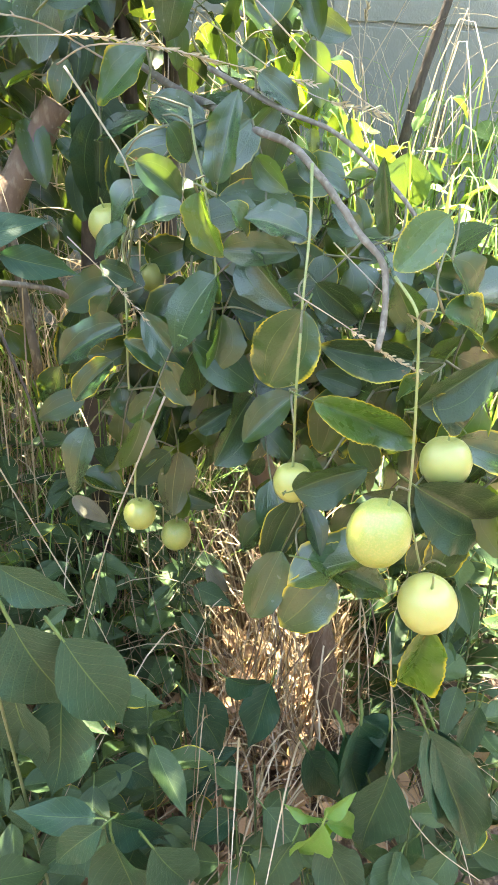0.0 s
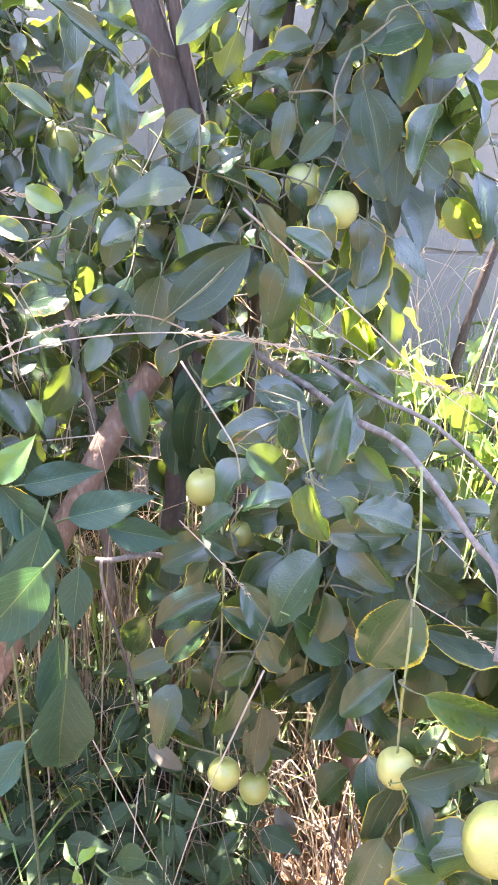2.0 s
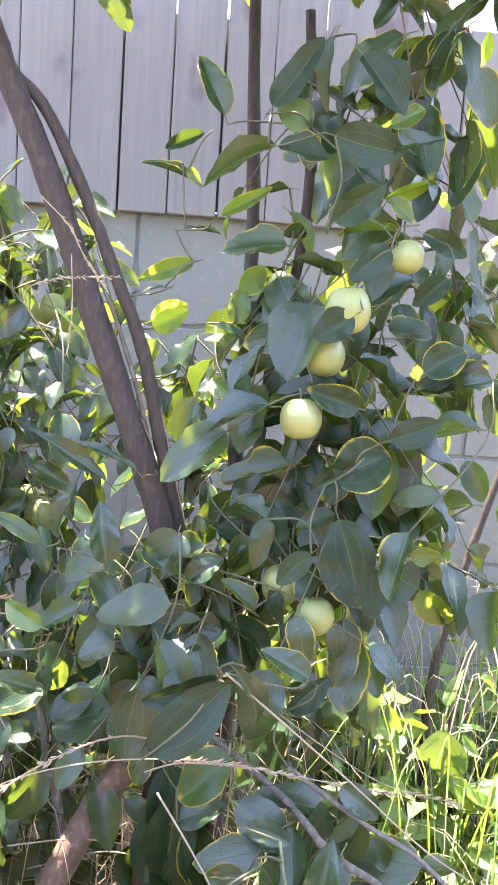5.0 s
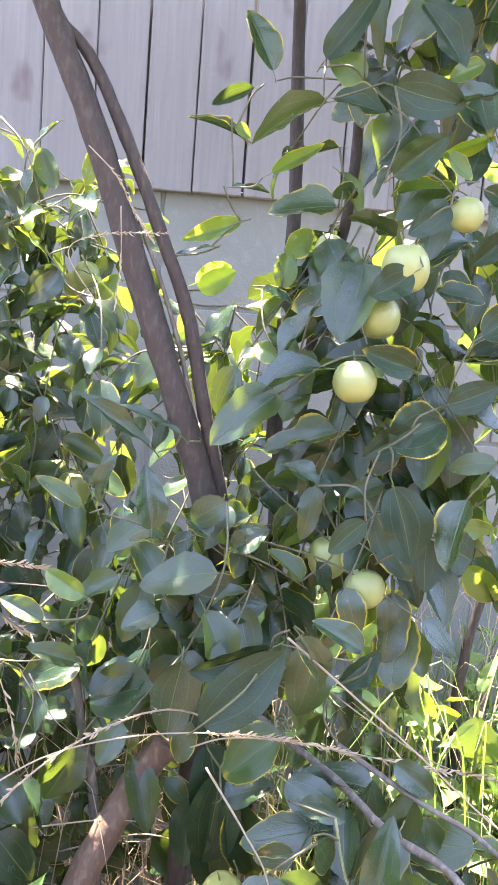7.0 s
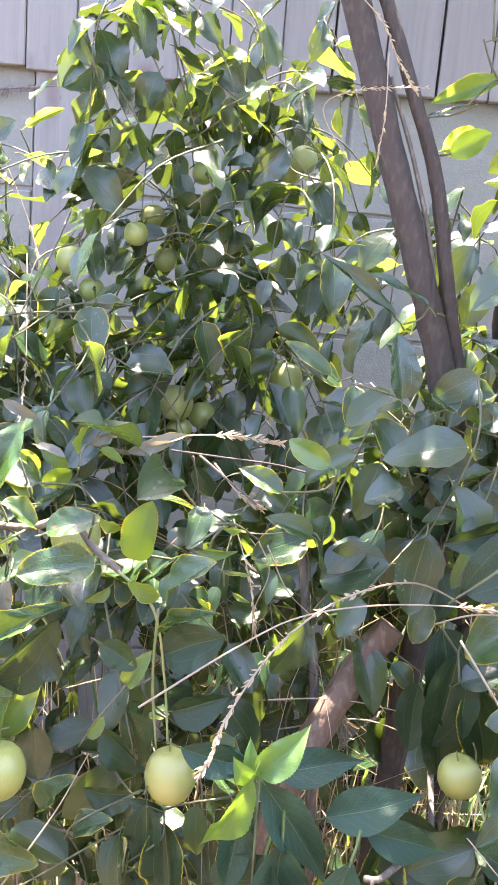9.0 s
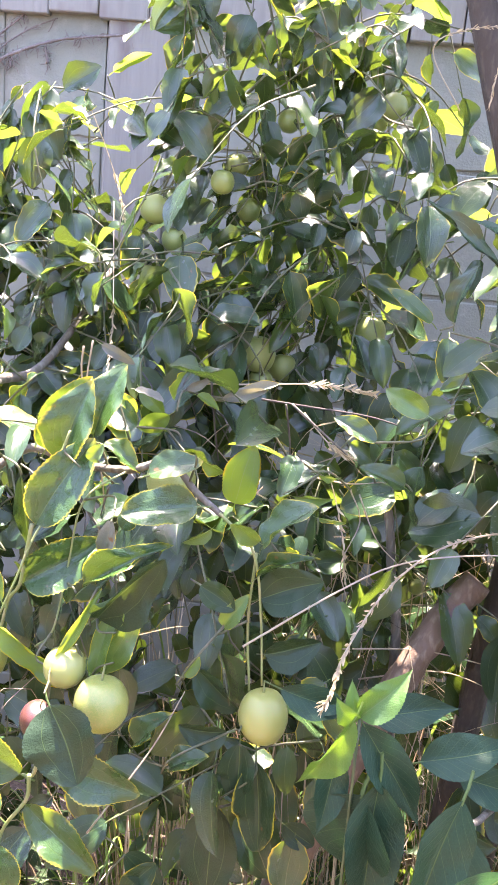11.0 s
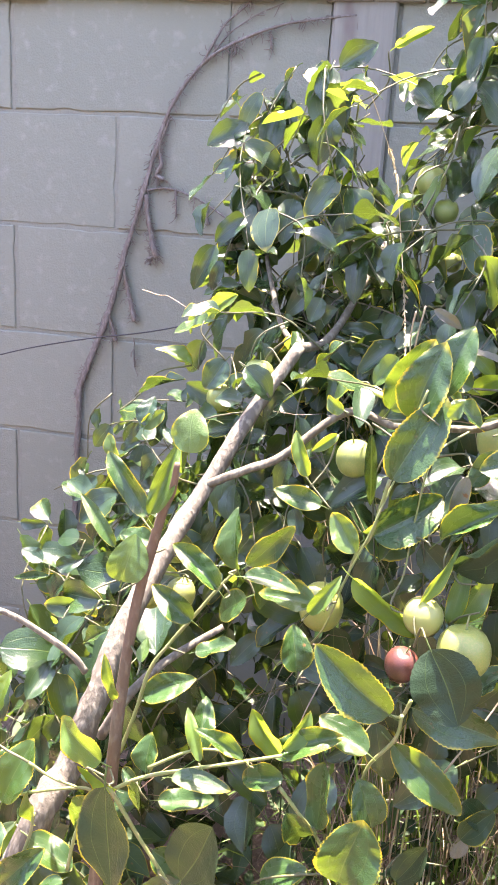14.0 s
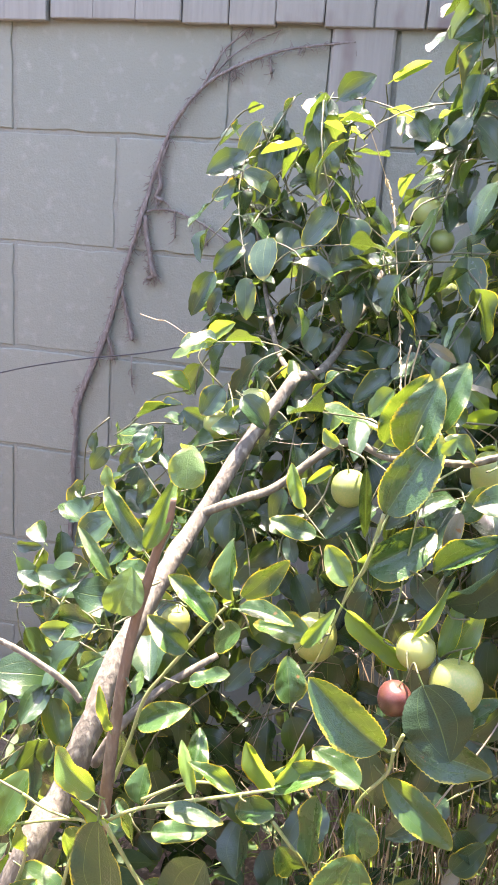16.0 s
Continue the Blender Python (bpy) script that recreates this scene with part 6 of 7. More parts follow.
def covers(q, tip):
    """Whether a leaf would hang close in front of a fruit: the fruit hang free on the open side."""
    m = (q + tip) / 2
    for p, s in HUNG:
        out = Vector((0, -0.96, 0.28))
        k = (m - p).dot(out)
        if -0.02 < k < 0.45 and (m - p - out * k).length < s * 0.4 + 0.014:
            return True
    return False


def inside(q):
    """Whether a place lies within the bush's left outline, in front of the bare wall."""
    return q.z < 0.58 or q.z > 2.2 or q.x > np.interp(q.z, (0.58, 0.85, 0.97, 1.15, 1.38), (-0.90, -0.92, -0.97, -0.86, -0.735))


def sprig(a, b, size, gap=0.042, face=(0, -0.75, 0.6)):
    """A twig from a to b that sags, with leaves set alternately along it."""
    a, b = Vector(a), Vector(b)
    mid = (a + b) / 2 + Vector((rg.uniform(-.03, .03), rg.uniform(-.03, .03), 0.02))
    path = smooth_path([a, mid, b], 5)
    v, f = tube_data([a, mid, b], 0.0016, 0.0009, 5, 0, 4)
    if inside(a) and inside(b):
        twigs.put((np.array([tuple(q) for q in v]), f, np.zeros((len(v), 2))), Matrix.Identity(4))
    n = max(2, int((b - a).length / gap))
    for i in range(n + 1):
        q = path[min(int(i / n * (len(path) - 1)), len(path) - 1)]
        q = a.lerp(b, i / n) * 0.3 + q * 0.7
        along = (b - a).normalized()
        side = Vector(face).cross(along).normalized() * (1 if i % 2 else -1)
        d = along * rg.uniform(0.2, 0.9) + side * rg.uniform(0.5, 1.1) + Vector((rg.uniform(-.4, .4), rg.uniform(-.5, .5), rg.uniform(-.7, .15)))
        if i == n:
            d = along + Vector((0, 0, -.3))
        s = size * rg.uniform(0.55, 1.4)
        tip = q + d.normalized() * s
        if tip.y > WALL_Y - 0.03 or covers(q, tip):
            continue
        lift = min(max((q.z - 1.1) / 0.45, 0.0), 1.0)
        up = Vector(face) + Vector((rg.uniform(-1, 1), rg.uniform(-.9, .6) + 0.45 * lift, rg.uniform(-.4, 1.0) + 0.35 * lift))
        kind, m = MASS_BLADES[rg.randrange(14)], leaf_pose(q, tip, rg.uniform(.85, 1.15), rg.uniform(-25, 25), up)
        if inside(q) and inside(tip):
            mass.put(kind, m)


def fill(count, lo, hi, size, fall=0.7, length=(0.10, 0.24), face=(0, -0.75, 0.6)):
    """Sprigs in a box from lo to hi."""
    for _ in range(count):
        a = Vector([rg.uniform(l, h) for l, h in zip(lo, hi)])
        d = Vector((rg.uniform(-1, 1), rg.uniform(-.6, .5), rg.uniform(-1, .5) - fall)).normalized()
        b = a + d * rg.uniform(*length)
        if b.y < WALL_Y - 0.04 and a.y < WALL_Y - 0.04:
            sprig(a, b, size, face=face)


FILLS = (
    # curtain of leaves round the arching branch
    (34, (0.22, 0.76, 0.85), (0.52, 1.00, 1.14), 0.072),
    (20, (0.42, 0.66, 0.78), (0.66, 0.90, 1.04), 0.074),
    (6, (0.20, 0.86, 0.78), (0.35, 1.02, 0.98), 0.066),
    # right of the upright stems
    (52, (0.27, 1.05, 1.36), (0.56, 1.26, 1.80), 0.072),
    (24, (0.26, 1.08, 1.74), (0.52, 1.26, 2.14), 0.072),
    (8, (0.64, 1.30, 1.46), (0.78, 1.45, 2.15), 0.066),
    # round the upright stems
    (30, (-0.02, 1.12, 1.12), (0.34, 1.38, 1.60), 0.068),
    (8, (0.02, 1.04, 1.24), (0.22, 1.14, 1.36), 0.060),
    (12, (0.10, 1.24, 1.40), (0.28, 1.38, 1.66), 0.064),
    (12, (0.08, 1.02, 1.28), (0.22, 1.10, 1.44), 0.064),
    # left, towards the wall
    (92, (-0.34, 1.28, 1.42), (0.00, 1.50, 1.92), 0.055),
    (52, (-0.42, 1.20, 1.22), (0.00, 1.46, 1.50), 0.060),
    (70, (-0.62, 1.20, 1.20), (-0.36, 1.46, 1.47), 0.060),
    (40, (-0.67, 1.32, 1.42), (-0.47, 1.44, 1.70), 0.056),
    (22, (-0.62, 1.04, 1.00), (-0.28, 1.28, 1.24), 0.060),
    (20, (-0.84, 1.18, 0.98), (-0.60, 1.46, 1.16), 0.062),
    (30, (-0.78, 1.06, 0.70), (-0.25, 1.32, 1.02), 0.066),
    (20, (-0.22, 1.10, 0.86), (0.02, 1.32, 1.18), 0.066),
    # low foreground of the left limb
    (14, (-0.32, 0.92, 0.74), (-0.02, 1.12, 1.06), 0.066),
    # dark growth between the tree and the foot of the wall
    (110, (-0.48, 1.36, 0.45), (0.50, 1.60, 1.22), 0.066),
    (18, (0.30, 0.86, 0.80), (0.48, 0.98, 1.02), 0.072),
    (12, (-0.75, 0.70, 0.60), (-0.45, 0.82, 0.78), 0.060),
    (80, (-1.10, 1.16, 0.55), (-0.62, 1.46, 1.02), 0.060),
    (30, (-1.10, 0.95, 0.62), (-0.74, 1.20, 0.92), 0.068),
    (70, (-1.30, 1.30, 0.15), (-0.60, 1.80, 0.70), 0.066),
    # crown of the tree, out of view overhead, added to shade the leaves below
    (300, (-0.22, 0.80, 2.30), (0.85, 1.35, 2.75), 0.085),
)
for n, lo, hi, size in FILLS:
    fill(n, lo, hi, size)
# sprays along the left limb whose blades lie open to the sky
fill(12, (-0.36, 0.98, 1.12), (-0.04, 1.14, 1.27), 0.060, 0.1, (0.10, 0.2), (0, -0.2, 1.5))
fill(10, (-0.62, 1.10, 1.20), (-0.30, 1.30, 1.44), 0.052, 0.1, (0.08, 0.18), (0, -0.2, 1.5))
fill(16, (-0.34, 1.22, 1.44), (0.02, 1.34, 1.86), 0.050, 0.1, (0.08, 0.18), (0, -0.2, 1.5))
# short side twigs that carry the single leaves and the fruit
near = [tuple(q) for q in TWIG_POINTS]
ends = STALKED + [(p + Vector((0.01, 0, s * 0.62)), Vector((0, 0, -1))) for p, s in HUNG]
first = np.array(near)
ends.sort(key=lambda e: float(np.linalg.norm(first - np.array(e[0]), axis=1).min()))
for q, d in ends:
    far = np.linalg.norm(np.array(near) - np.array(q), axis=1)
    k = int(far.argmin())
    if 0.02 < far[k] < 0.15:
        p = Vector(near[k])
        bend = Vector((rg.uniform(-.25, .25), rg.uniform(-.2, .2), rg.uniform(-.1, .2))) * float(far[k])
        v, f = tube_data([p, (p + q) / 2 + bend - d * 0.01, q - d * 0.012], 0.0015, 0.0010, 5, 0, 5)
        twigs.put((np.array([tuple(x) for x in v]), f, np.zeros((len(v), 2))), Matrix.Identity(4))
    near.append(tuple(q))
tagged(part("foliage", mass.made("foliage", LEAF_MASS), LEAF_MASS, tree), kind="stuff")
tagged(part("twig_mass", twigs.made("twig_mass", FINE_TWIG), FINE_TWIG, tree), kind="stuff")

# ---- grass, weeds and litter ----


def strip(points, w0, flat=(1, 0, 0)):
    """A grass blade as a tapering folded strip."""
    path = smooth_path(points, 4)
    n = len(path)
    verts, faces, uv = [], [], []
    side = Vector(flat).normalized()
    for i, q in enumerate(path):
        w = w0 * (1 - (i / (n - 1)) ** 2) * 0.5 + 0.0003
        for k, s in enumerate((-1, 0, 1)):
            verts.append(tuple(q + side * s * w + Vector((0, 0, 0.4 * w * abs(s)))))
            uv.append((k / 2, i / (n - 1)))
    for i in range(n - 1):
        a = i * 3
        faces += [(a, a + 1, a + 4, a + 3), (a + 1, a + 2, a + 5, a + 4)]
    return np.array(verts), faces, np.array(uv)


def tuft(m, centre, count, tall, spread, width, rng, droop=0.45):
    for _ in range(count):
        a = rng.uniform(0, 6.28)
        r = spread * rng.random() ** 0.5 * 0.4
        x, y = centre[0] + r * math.cos(a), centre[1] + r * math.sin(a)
        h = tall * rng.uniform(0.5, 1.1)
        out = spread * rng.uniform(0.3, 1.2)
        dx, dy = out * math.cos(a), out * math.sin(a)
        if h > 0.6 and y + dy < 1.0:
            dy = abs(dy)
        if y + dy > WALL_Y - 0.02:
            dy = -abs(dy)
        p = [(x, y, 0.0), (x + dx * .25, y + dy * .25, h * .55), (x + dx * .65, y + dy * .65, h * .95), (x + dx * 1.2, y + dy * 1.2, h * rng.uniform(droop, 1.05))]
        m.put(strip(p, width * rng.uniform(.6, 1.2), (math.sin(a), -math.cos(a), 0.2)), Matrix.Identity(4))


rw = random.Random(31)
green, straw = Mass(), Mass()
for _ in range(170):
    tuft(green, (rw.uniform(0.55, 1.35), rw.uniform(1.38, 1.86)), 10, rw.uniform(0.5, 1.10), 0.36, 0.0058, rw)
for _ in range(34):
    tuft(green, (rw.uniform(-0.4, 0.2), rw.uniform(1.20, 1.60)), 9, rw.uniform(0.35, 0.85), 0.30, 0.006, rw, 0.7)
for _ in range(80):
    tuft(straw, (rw.uniform(0.2, 1.2), rw.uniform(1.25, 1.85)), 7, rw.uniform(0.5, 1.24), 0.40, 0.0030, rw, 0.75)
for _ in range(46):
    tuft(straw, (rw.uniform(-0.40, 0.34), rw.uniform(1.08, 1.62)), 8, rw.uniform(0.5, 1.16), 0.26, 0.0026, rw, 0.65)
for _ in range(30):
    tuft(straw, (rw.uniform(0.28, 0.66), rw.uniform(0.84, 1.20)), 8, rw.uniform(0.15, 0.5), 0.34, 0.0030, rw, 0.3)
dead = Mass()
for _ in range(34):
    tuft(dead, (rw.uniform(0.30, 0.64), rw.uniform(0.80, 1.15)), 13, rw.uniform(0.10, 0.5), 0.30, 0.0024, rw, 0.2)
for _ in range(34):
    tuft(dead, (rw.uniform(-0.30, 0.28), rw.uniform(1.05, 1.36)), 12, rw.uniform(0.4, 1.0), 0.40, 0.0018, rw, 0.6)
for _ in range(170):
    q = Vector((rw.uniform(-0.30, 0.32), rw.uniform(1.12, 1.46), rw.uniform(0.70, 1.22)))
    d = Vector((rw.uniform(-1, 1), rw.uniform(-.4, .4), rw.uniform(-.7, .7))).normalized() * rw.uniform(0.04, 0.13)
    straw.put(strip([q - d, q + Vector((0, 0, rw.uniform(0, .03))), q + d], rw.uniform(0.0018, 0.0036), (0, -0.6, 0.8)), Matrix.Identity(4))
tagged(new("dead_stems", dead.made("dead_stems", DEAD)), "tangle of dead brown stems round the trunk", "dead stems", kind="stuff")
tagged(new("grass", green.made("grass", GRASS)), "long green grass growing along the wall", "grass", kind="stuff")
tagged(new("dry_grass", straw.made("dry_grass", STRAW)), "dry straw-coloured grass stalks along the wall", "dry grass", kind="stuff")

# low weeds between the stems
low = Mass()
WEED_BLADES = [d for d, _ in WEED]


def low_weed(x, y, tall, size, n):
    for k in range(n):
        h = tall * (0.35 + 0.65 * (k // 2 + 1) / (n // 2 + 1))
        a = rw.uniform(0, 6.28)
        q = Vector((x + 0.02 * math.cos(a), y + 0.02 * math.sin(a), h))
        d = Vector((math.cos(a), math.sin(a), rw.uniform(-.7, .2))).normalized() * size * rw.uniform(.6, 1.2)
        if q.y + d.y > WALL_Y - .03:
            d.y = -d.y
        low.put(WEED_BLADES[rw.randrange(5)], leaf_pose(q, q + d, rw.uniform(.8, 1.2), rw.uniform(-30, 30), (0, -.3, 1)))
    low.put((np.array([tuple(q) for q in LOW_STEM[0]]), LOW_STEM[1], np.full((len(LOW_STEM[0]), 2), 0.34)), Matrix.LocRotScale((x, y, 0), None, (1, 1, tall)))


LOW_STEM = tube_data([(0, 0, 0), (0.01, 0, 0.5), (0, 0.01, 1.0)], 0.0022, 0.0014, 5)
for _ in range(110):
    x, y = rw.uniform(-0.3, 0.95), rw.uniform(0.50, 1.05)
    if not (0.30 < x < 0.62 and y > 0.60):
        low_weed(x, y, rw.uniform(0.12, 0.50), 0.085, 8)
for _ in range(120):
    x = rw.uniform(-0.1, 0.8)
    y = rw.uniform(0.92, 1.35)
    if not 0.28 < x < 0.64:
        low_weed(x, y, rw.uniform(0.2, 0.75), 0.085, 10)
for _ in range(60):
    low_weed(rw.uniform(-1.0, -0.2), rw.uniform(0.6, 1.3), rw.uniform(0.25, 0.65), 0.075, 8)
for _ in range(26):
    low_weed(rw.uniform(-0.25, 0.24), rw.uniform(0.62, 1.0), rw.uniform(0.30, 0.65), 0.07, 10)
for _ in range(70):
    low_weed(rw.uniform(0.55, 1.3), rw.uniform(1.40, 1.85), rw.uniform(0.45, 0.95), 0.085, 12)
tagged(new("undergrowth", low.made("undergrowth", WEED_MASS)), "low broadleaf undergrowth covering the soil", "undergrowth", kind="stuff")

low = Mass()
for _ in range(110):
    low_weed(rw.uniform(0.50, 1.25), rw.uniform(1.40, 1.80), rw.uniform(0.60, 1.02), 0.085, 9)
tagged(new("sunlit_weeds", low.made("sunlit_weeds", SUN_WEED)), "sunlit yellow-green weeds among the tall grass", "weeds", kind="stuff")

litter = Mass()
for _ in range(900):
    x, y = rw.uniform(-1.2, 1.2), rw.uniform(0.3, 1.45)
    a = rw.uniform(0, 6.28)
    s = rw.uniform(0.03, 0.075)
    z = rw.uniform(0.012, 0.05)
    b = Vector((x, y, z))
    litter.put(MASS_BLADES[rw.randrange(8)], leaf_pose(b, b + Vector((s * math.cos(a), s * math.sin(a), rw.uniform(-.01, .02))), 1.0, rw.uniform(-40, 40), (0, 0, 1)))
for _ in range(700):
    b = Vector((rw.uniform(0.26, 0.66), rw.uniform(0.72, 1.22), rw.uniform(0.02, 0.14)))
    a, s = rw.uniform(0, 6.28), rw.uniform(0.015, 0.045)
    litter.put(MASS_BLADES[rw.randrange(8)], leaf_pose(b, b + Vector((s * math.cos(a), s * math.sin(a), rw.uniform(-.02, .02))), rw.uniform(.5, 1.1), rw.uniform(-60, 60), (0, -0.3, 1)))
tagged(new("leaf_litter", litter.made("leaf_litter", DRY_LEAF)), "dry brown fallen leaves on the soil", "leaf litter", kind="stuff")

# ---- on the wall ----
post = thing("wooden_post", "weathered grey wooden post set into the block wall", "post")
bm = bmesh.new()
box(bm, (POST_X1 - POST_X0, 0.12, 2.62), ((POST_X0 + POST_X1) / 2, WALL_Y + 0.045, 1.31), 0.006)
part("plank", bm, POST, post)


def on_wall(points, r0, r1, fuzz=0):
    """A dead stem flat on the wall, with short rootlets along it."""
    pts = [(x, WALL_Y - 0.008 - 0.7 * r0, z) for x, z in points]
    tube("stem", pts, r0, r1, VINE, vine, "", 7, 0.7)
    path = smooth_path(pts, 8)
    hairs = Mass()
    for _ in range(fuzz):
        q = path[rv.randrange(len(path))]
        a, n = rv.uniform(0, 6.28), rv.uniform(0.006, 0.024)
        e = Vector((math.cos(a) * n, rv.uniform(-.006, .002), math.sin(a) * n - 0.006))
        v, f = tube_data([q, q + e * 0.6 + Vector((rv.uniform(-.004, .004), 0, rv.uniform(-.004, .004))), q + e], 0.0012, 0.0006, 4, 0, 3)
        hairs.put((np.array([tuple(p) for p in v]), f, np.zeros((len(v), 2))), Matrix.Identity(4))
    if fuzz:
        tagged(part("root_fuzz", hairs.made("root_fuzz", VINE), VINE, vine), kind="stuff")


rv = random.Random(17)
vine = thing("dead_vine", "dead brown vine with rootlets clinging to the wall", "vine")
on_wall([(-1.230, 0.60), (-1.222, 0.82), (-1.218, 0.970), (-1.204, 1.022), (-1.149, 1.159), (-1.110, 1.290), (-1.095, 1.353), (-1.068, 1.439), (-1.044, 1.523), (-1.021, 1.604), (-0.998, 1.666), (-0.963, 1.728), (-0.910, 1.784), (-0.859, 1.816), (-0.779, 1.849), (-0.699, 1.868), (-0.575, 1.882)], 0.0075, 0.0028, 300)
on_wall([(-1.226, 0.969), (-1.208, 1.029), (-1.157, 1.154), (-1.120, 1.270), (-1.102, 1.344), (-1.077, 1.416), (-1.055, 1.503), (-1.016, 1.600), (-0.992, 1.664)], 0.0055, 0.0030, 160)
on_wall([(-0.923, 1.774), (-0.892, 1.829), (-0.868, 1.864), (-0.833, 1.892), (-0.812, 1.910)], 0.0030, 0.0018, 20)
on_wall([(-0.905, 1.790), (-0.860, 1.842), (-0.800, 1.880), (-0.740, 1.905)], 0.0020, 0.0012, 14)
on_wall([(-1.048, 1.493), (-1.016, 1.500), (-0.979, 1.499), (-0.938, 1.488), (-0.899, 1.472), (-0.859, 1.449), (-0.816, 1.423)], 0.0030, 0.0018, 30)
on_wall([(-1.047, 1.484), (-1.042, 1.438), (-1.033, 1.399), (-1.027, 1.366), (-1.014, 1.338)], 0.0050, 0.0075, 110)
on_wall([(-1.036, 1.372), (-1.022, 1.350), (-1.034, 1.332)], 0.0040, 0.0060, 50)
on_wall([(-1.106, 1.313), (-1.090, 1.258), (-1.079, 1.210), (-1.070, 1.176)], 0.0045, 0.0060, 60)
on_wall([(-1.140, 1.190), (-1.128, 1.150), (-1.120, 1.122)], 0.0040, 0.0050, 40)
on_wall([(-1.020, 1.601), (-1.012, 1.556), (-1.023, 1.530), (-1.003, 1.521)], 0.0045, 0.0060, 60)
on_wall([(-0.973, 1.494), (-0.970, 1.436)], 0.0018, 0.0028, 14)
on_wall([(-0.899, 1.470), (-0.889, 1.423)], 0.0022, 0.0036, 20)
on_wall([(-1.071, 1.133), (-1.068, 1.060)], 0.0018, 0.0012, 8)
on_wall([(-0.766, 1.848), (-0.761, 1.813)], 0.0020, 0.0040, 16)
on_wall([(-0.846, 1.822), (-0.842, 1.800)], 0.0018, 0.0030, 10)
wire = thing("wire", "thin dark wire strung along the wall", "wire")
tube("strand", [(-1.520, 1.72, 1.045), (-1.398, 1.72, 1.079), (-1.310, 1.72, 1.104), (-1.210, 1.72, 1.134), (-1.085, 1.72, 1.164), (-0.938, 1.72, 1.193), (-0.810, 1.72, 1.227), (-0.712, 1.72, 1.252), (-0.600, 1.72, 1.275)], 0.0016, 0.0016, WIRE, wire, "", 5)


def stalk(points, r, label, heads=0.0, size=0.011, colour=STRAW):
    """A grass stalk, with spikelets over the last part of its length."""
    st = thing("grass_stalk", label, "grass stalk", "dry grass stalks")
    tube("stem", points, r, r * 0.5, colour, st, "", 5)
    if heads:
        path = smooth_path(points, 14)
        seeds = Mass()
        n0 = int(len(path) * (1 - heads))
        for i in range(n0, len(path) - 1):
            d = (path[i + 1] - path[i]).normalized()
            for sgn in (-1, 1):
                q = path[i].lerp(path[i + 1], rw.random())
                tip = q + (d + Vector((rw.uniform(-.4, .4), rw.uniform(-.4, .4), sgn * rw.uniform(.2, .6)))).normalized() * size * rw.uniform(.6, 1.2)
                seeds.put(SEED, leaf_pose(q, tip, 1.0, rw.uniform(0, 360)))
        tagged(part("seed_head", seeds.made("seed_head", AWN), AWN, st), kind="stuff")
    return st


SEED = blade(1.0, 0.26, 0.4, 4, 0.5, 0.0, 0.0, 0.0, 3)

stalk([(0.201, 1.000, 1.166), (0.120, 0.950, 1.212), (0.039, 0.870, 1.220), (-0.020, 0.780, 1.211), (-0.057, 0.700, 1.187), (-0.066, 0.660, 1.176), (-0.073, 0.645, 1.169)], 0.0012, "arching pale seed head of tall grass", 0.80, 0.009)
stalk([(-0.142, 0.800, 1.125), (-0.059, 0.860, 1.164), (0.004, 0.900, 1.185), (0.089, 0.920, 1.197), (0.181, 0.920, 1.202), (0.263, 0.920, 1.194), (0.323, 0.920, 1.181)], 0.0011, "long arching straw stalk with a loose seed head", 0.38, 0.010)
stalk([(0.014, 1.050, 1.635), (-0.022, 1.050, 1.691), (0.013, 1.050, 1.713), (0.084, 1.050, 1.721)], 0.0008, "thin dry straw stalk leaning through the leaves", 0.50, 0.006)
stalk([(-0.002, 1.020, 1.800), (0.029, 1.020, 1.771), (0.050, 1.020, 1.735), (0.070, 1.020, 1.709)], 0.0008, "drooping dry grass seed head", 0.80, 0.007)
stalk([(0.036, 1.000, 1.739), (0.039, 1.000, 1.681), (0.035, 1.000, 1.631)], 0.0007, "drooping dry grass seed head", 0.60, 0.006)
stalk([(0.046, 0.830, 0.749), (0.061, 0.820, 0.713), (0.126, 0.800, 0.570), (0.199, 0.780, 0.393), (0.276, 0.750, -0.006)], 0.0012, "thin dry straw stalk leaning through the leaves", 0.00, 0.011)
stalk([(0.266, 0.760, 0.862), (0.232, 0.740, 0.778), (0.198, 0.720, 0.686), (0.162, 0.700, 0.547)], 0.0014, "bent reddish-brown dry stalk", 0.00, 0.011)
stalk([(0.517, 0.600, 0.656), (0.530, 0.580, 0.557), (0.543, 0.550, 0.451), (0.589, 0.520, 0.380), (0.658, 0.500, 0.323)], 0.0013, "bent reddish-brown dry stalk", 0.00, 0.011)
stalk([(0.146, 0.950, 1.169), (0.186, 0.930, 1.192), (0.258, 0.920, 1.194), (0.360, 0.920, 1.176), (0.429, 0.920, 1.164)], 0.0011, "thin dry straw stalk leaning through the leaves", 0.30, 0.012)
stalk([(0.274, 1.000, 1.238), (0.364, 0.980, 1.182), (0.437, 0.970, 1.144), (0.524, 0.960, 1.128)], 0.0010, "thin dry straw stalk leaning through the leaves", 0.30, 0.012)
stalk([(0.604, 1.561, 1.099), (0.618, 1.561, 1.000), (0.632, 1.547, 0.895), (0.623, 1.534, 0.846)], 0.0010, "thin dry straw stalk leaning through the leaves", 0.50, 0.014)
stalk([(0.710, 1.494, 0.863), (0.746, 1.494, 0.977), (0.787, 1.508, 1.050)], 0.0012, "thin dry straw stalk leaning through the leaves", 0.00, 0.011)
stalk([(0.717, 1.428, 0.793), (0.766, 1.455, 0.919), (0.802, 1.481, 0.991), (0.783, 1.508, 1.077)], 0.0013, "thin dry straw stalk leaning through the leaves", 0.20, 0.011)
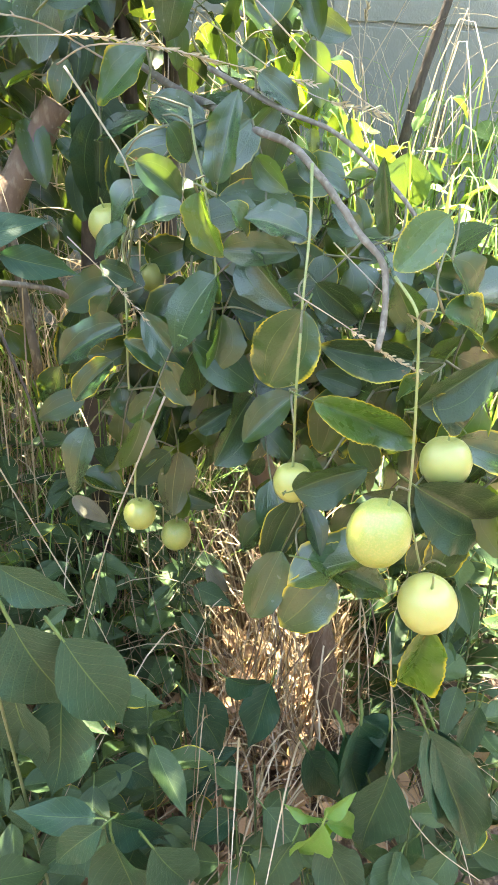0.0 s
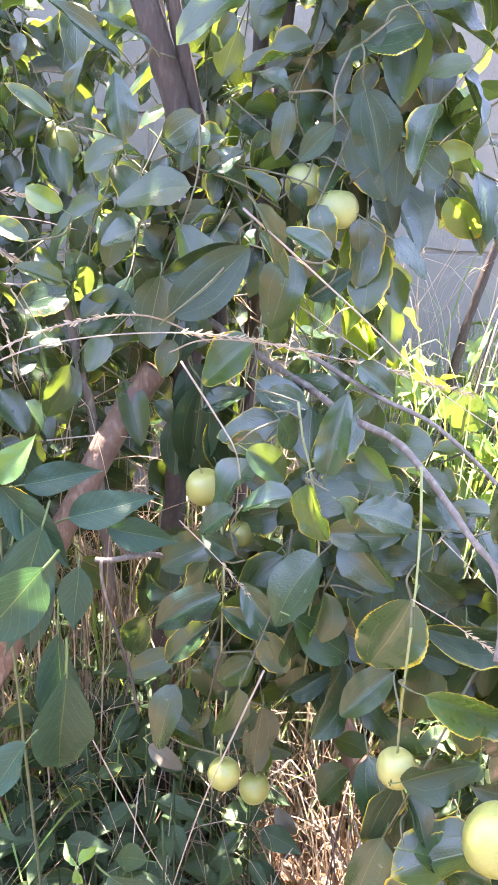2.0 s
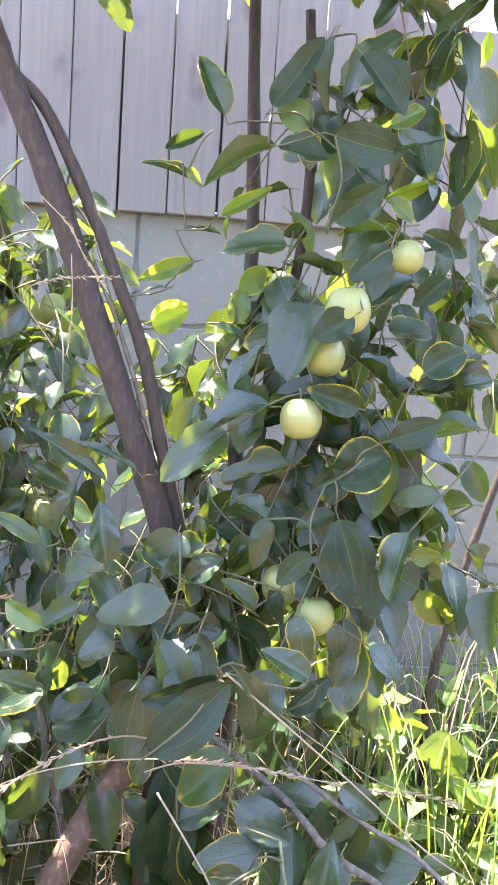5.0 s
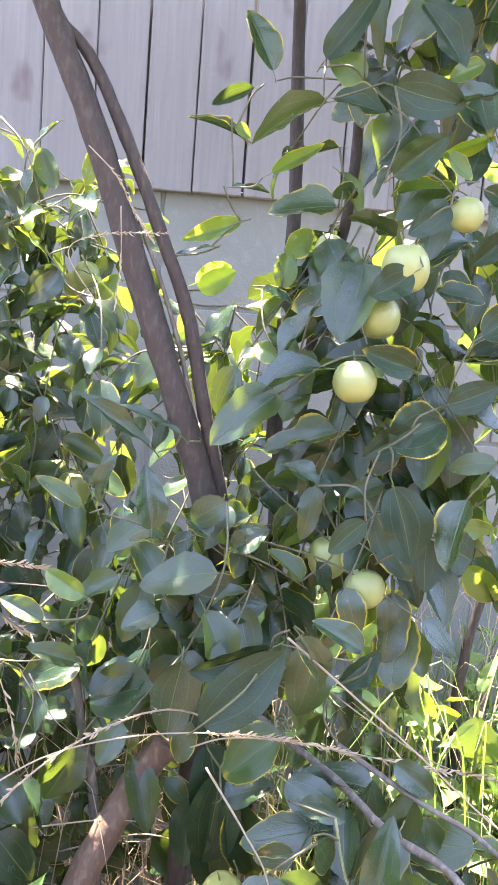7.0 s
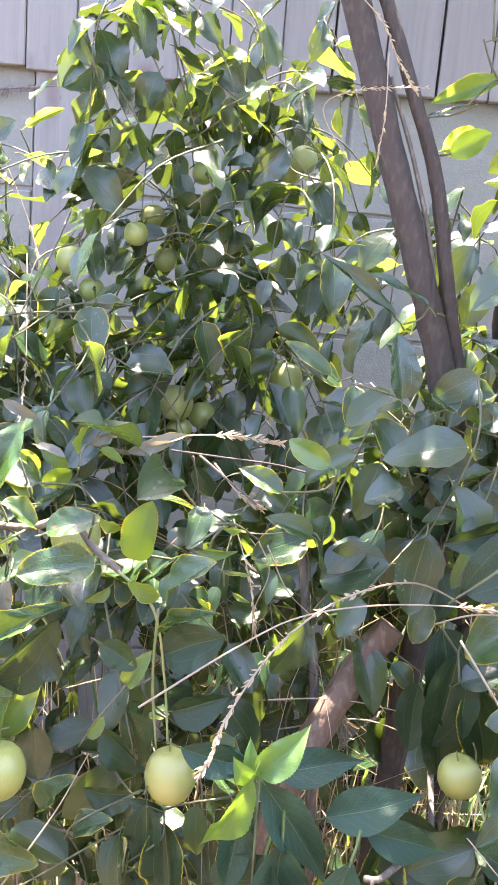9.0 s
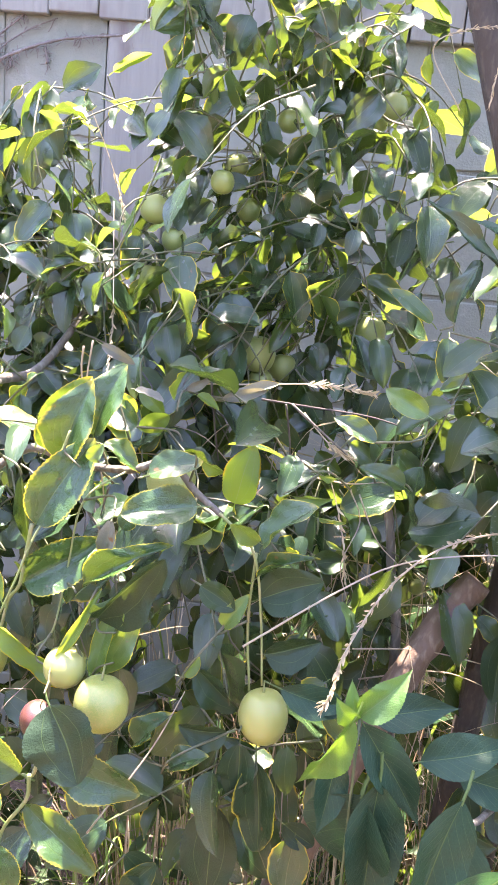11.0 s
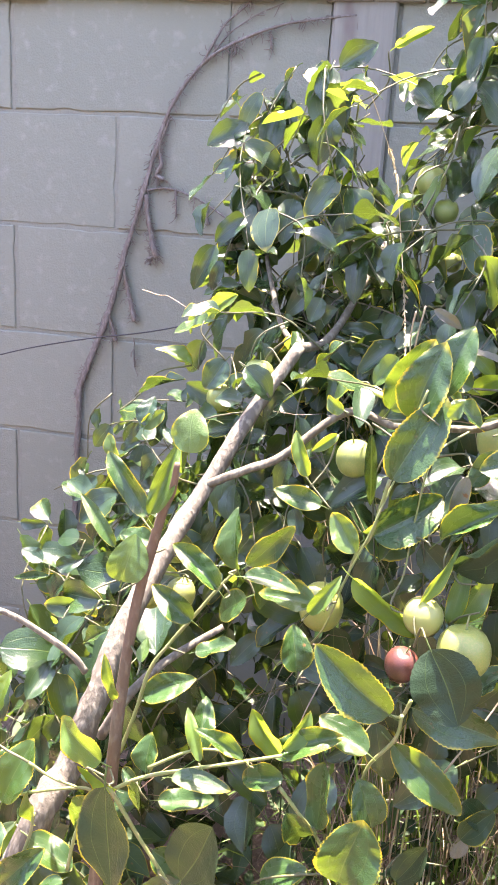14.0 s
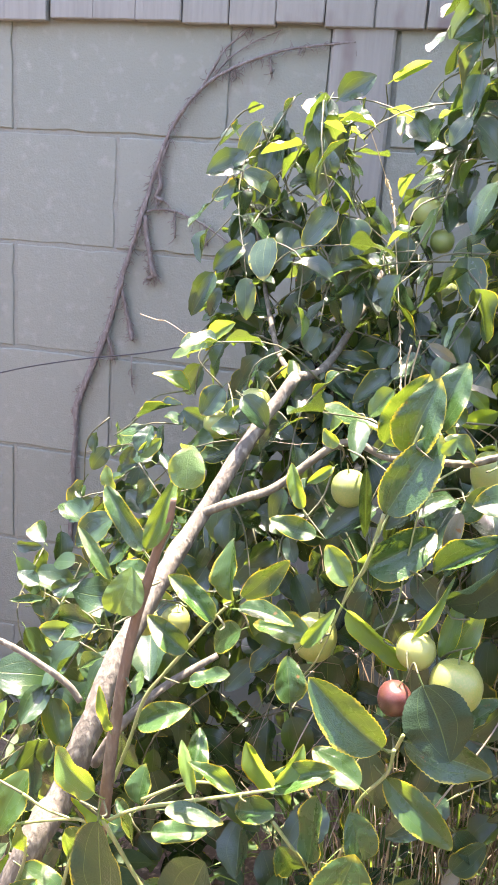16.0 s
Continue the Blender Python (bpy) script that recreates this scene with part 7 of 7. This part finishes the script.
stalk([(0.387, 0.660, 1.029), (0.431, 0.660, 1.002), (0.476, 0.650, 0.975), (0.514, 0.650, 0.955)], 0.0007, "thin dry straw stalk leaning through the leaves", 0.60, 0.007)
stalk([(0.166, 0.800, 1.028), (0.211, 0.800, 0.979), (0.246, 0.800, 0.934)], 0.0007, "thin dry straw stalk leaning through the leaves", 0.50, 0.007)
stalk([(0.328, 0.850, 0.361), (0.353, 0.840, 0.241), (0.372, 0.820, 0.059)], 0.0014, "pale dead twig hanging by the trunk", 0.50, 0.012)
stalk([(0.433, 0.740, 1.050), (0.493, 0.700, 1.003), (0.524, 0.680, 0.989)], 0.0007, "thin dry straw stalk leaning through the leaves", 0.50, 0.007)
stalk([(0.216, 0.800, 1.357), (0.277, 0.790, 1.310), (0.344, 0.780, 1.257), (0.412, 0.770, 1.201), (0.479, 0.760, 1.161)], 0.0012, "thin dry straw stalk leaning through the leaves", 0.00, 0.011)
stalk([(0.636, 1.561, 0.751), (0.610, 1.587, 0.979), (0.612, 1.614, 1.147), (0.614, 1.627, 1.189)], 0.0012, "thin dry straw stalk leaning through the leaves", 0.30, 0.014)
stalk([(0.563, 1.627, 0.959), (0.626, 1.640, 1.078), (0.689, 1.653, 1.196), (0.729, 1.667, 1.314)], 0.0014, "thin dry straw stalk leaning through the leaves", 0.20, 0.011)
stalk([(0.717, 1.561, 0.651), (0.744, 1.587, 0.922), (0.773, 1.614, 1.069), (0.805, 1.640, 1.193)], 0.0018, "stiff reddish dry stalk", 0.00, 0.011)
stalk([(0.795, 1.587, 0.671), (0.742, 1.614, 0.908), (0.704, 1.627, 1.086)], 0.0014, "thin dry straw stalk leaning through the leaves", 0.20, 0.011)
stalk([(0.161, 0.900, 1.175), (0.200, 0.880, 1.122), (0.226, 0.860, 1.084), (0.234, 0.850, 1.039)], 0.0014, "thin dry straw stalk leaning through the leaves", 0.00, 0.011)
stalk([(-0.239, 1.050, 1.317), (-0.176, 1.060, 1.321), (-0.099, 1.080, 1.326), (-0.031, 1.080, 1.322)], 0.0012, "broken dry stalk lying across the leaves", 0.40, 0.012)
stalk([(-0.112, 1.100, 1.286), (-0.081, 1.080, 1.258), (-0.052, 1.070, 1.243)], 0.0012, "thin dry straw stalk leaning through the leaves", 0.50, 0.012)
stalk([(-0.079, 1.000, 1.248), (-0.055, 1.000, 1.177), (-0.044, 1.000, 1.116)], 0.0008, "thin dry straw stalk leaning through the leaves", 0.70, 0.010)
stalk([(-0.033, 1.050, 1.005), (0.063, 1.050, 1.017), (0.154, 1.050, 1.007)], 0.0012, "thin dry straw stalk leaning through the leaves", 0.00, 0.011)
stalk([(-0.033, 1.150, 1.006), (0.079, 1.150, 1.033), (0.188, 1.150, 1.010)], 0.0012, "thin dry straw stalk leaning through the leaves", 0.00, 0.011)
stalk([(-0.003, 1.100, 0.939), (0.098, 1.100, 0.965), (0.173, 1.100, 0.948)], 0.0012, "thin dry straw stalk leaning through the leaves", 0.00, 0.011)
stalk([(-0.415, 1.300, 1.518), (-0.397, 1.250, 1.423), (-0.382, 1.200, 1.348), (-0.368, 1.120, 1.266)], 0.0010, "dry tendril hanging from the branch", 0.50, 0.010)
stalk([(-0.489, 1.380, 1.672), (-0.452, 1.380, 1.596), (-0.427, 1.370, 1.539), (-0.414, 1.360, 1.498)], 0.0009, "thin dry straw stalk leaning through the leaves", 0.50, 0.010)
stalk([(-0.417, 0.900, 0.932), (-0.435, 0.860, 0.893), (-0.439, 0.840, 0.854)], 0.0010, "thin dry straw stalk leaning through the leaves", 0.00, 0.011)
stalk([(-0.278, 0.800, 0.900), (-0.227, 0.840, 0.975), (-0.202, 0.880, 1.022)], 0.0012, "bent reddish-brown dry stalk", 0.00, 0.011)
stalk([(-0.819, 1.350, 1.319), (-0.789, 1.350, 1.312), (-0.768, 1.340, 1.312), (-0.715, 1.300, 1.296)], 0.0010, "thin dry straw stalk leaning through the leaves", 0.00, 0.011)

# ---- from the plan to life size ----
for ob in list(scene.objects):
    if ob.parent is None and ob.type in ("MESH", "EMPTY"):
        ob.matrix_basis = Matrix.Diagonal((SIZE, SIZE, SIZE, 1)) @ ob.matrix_basis
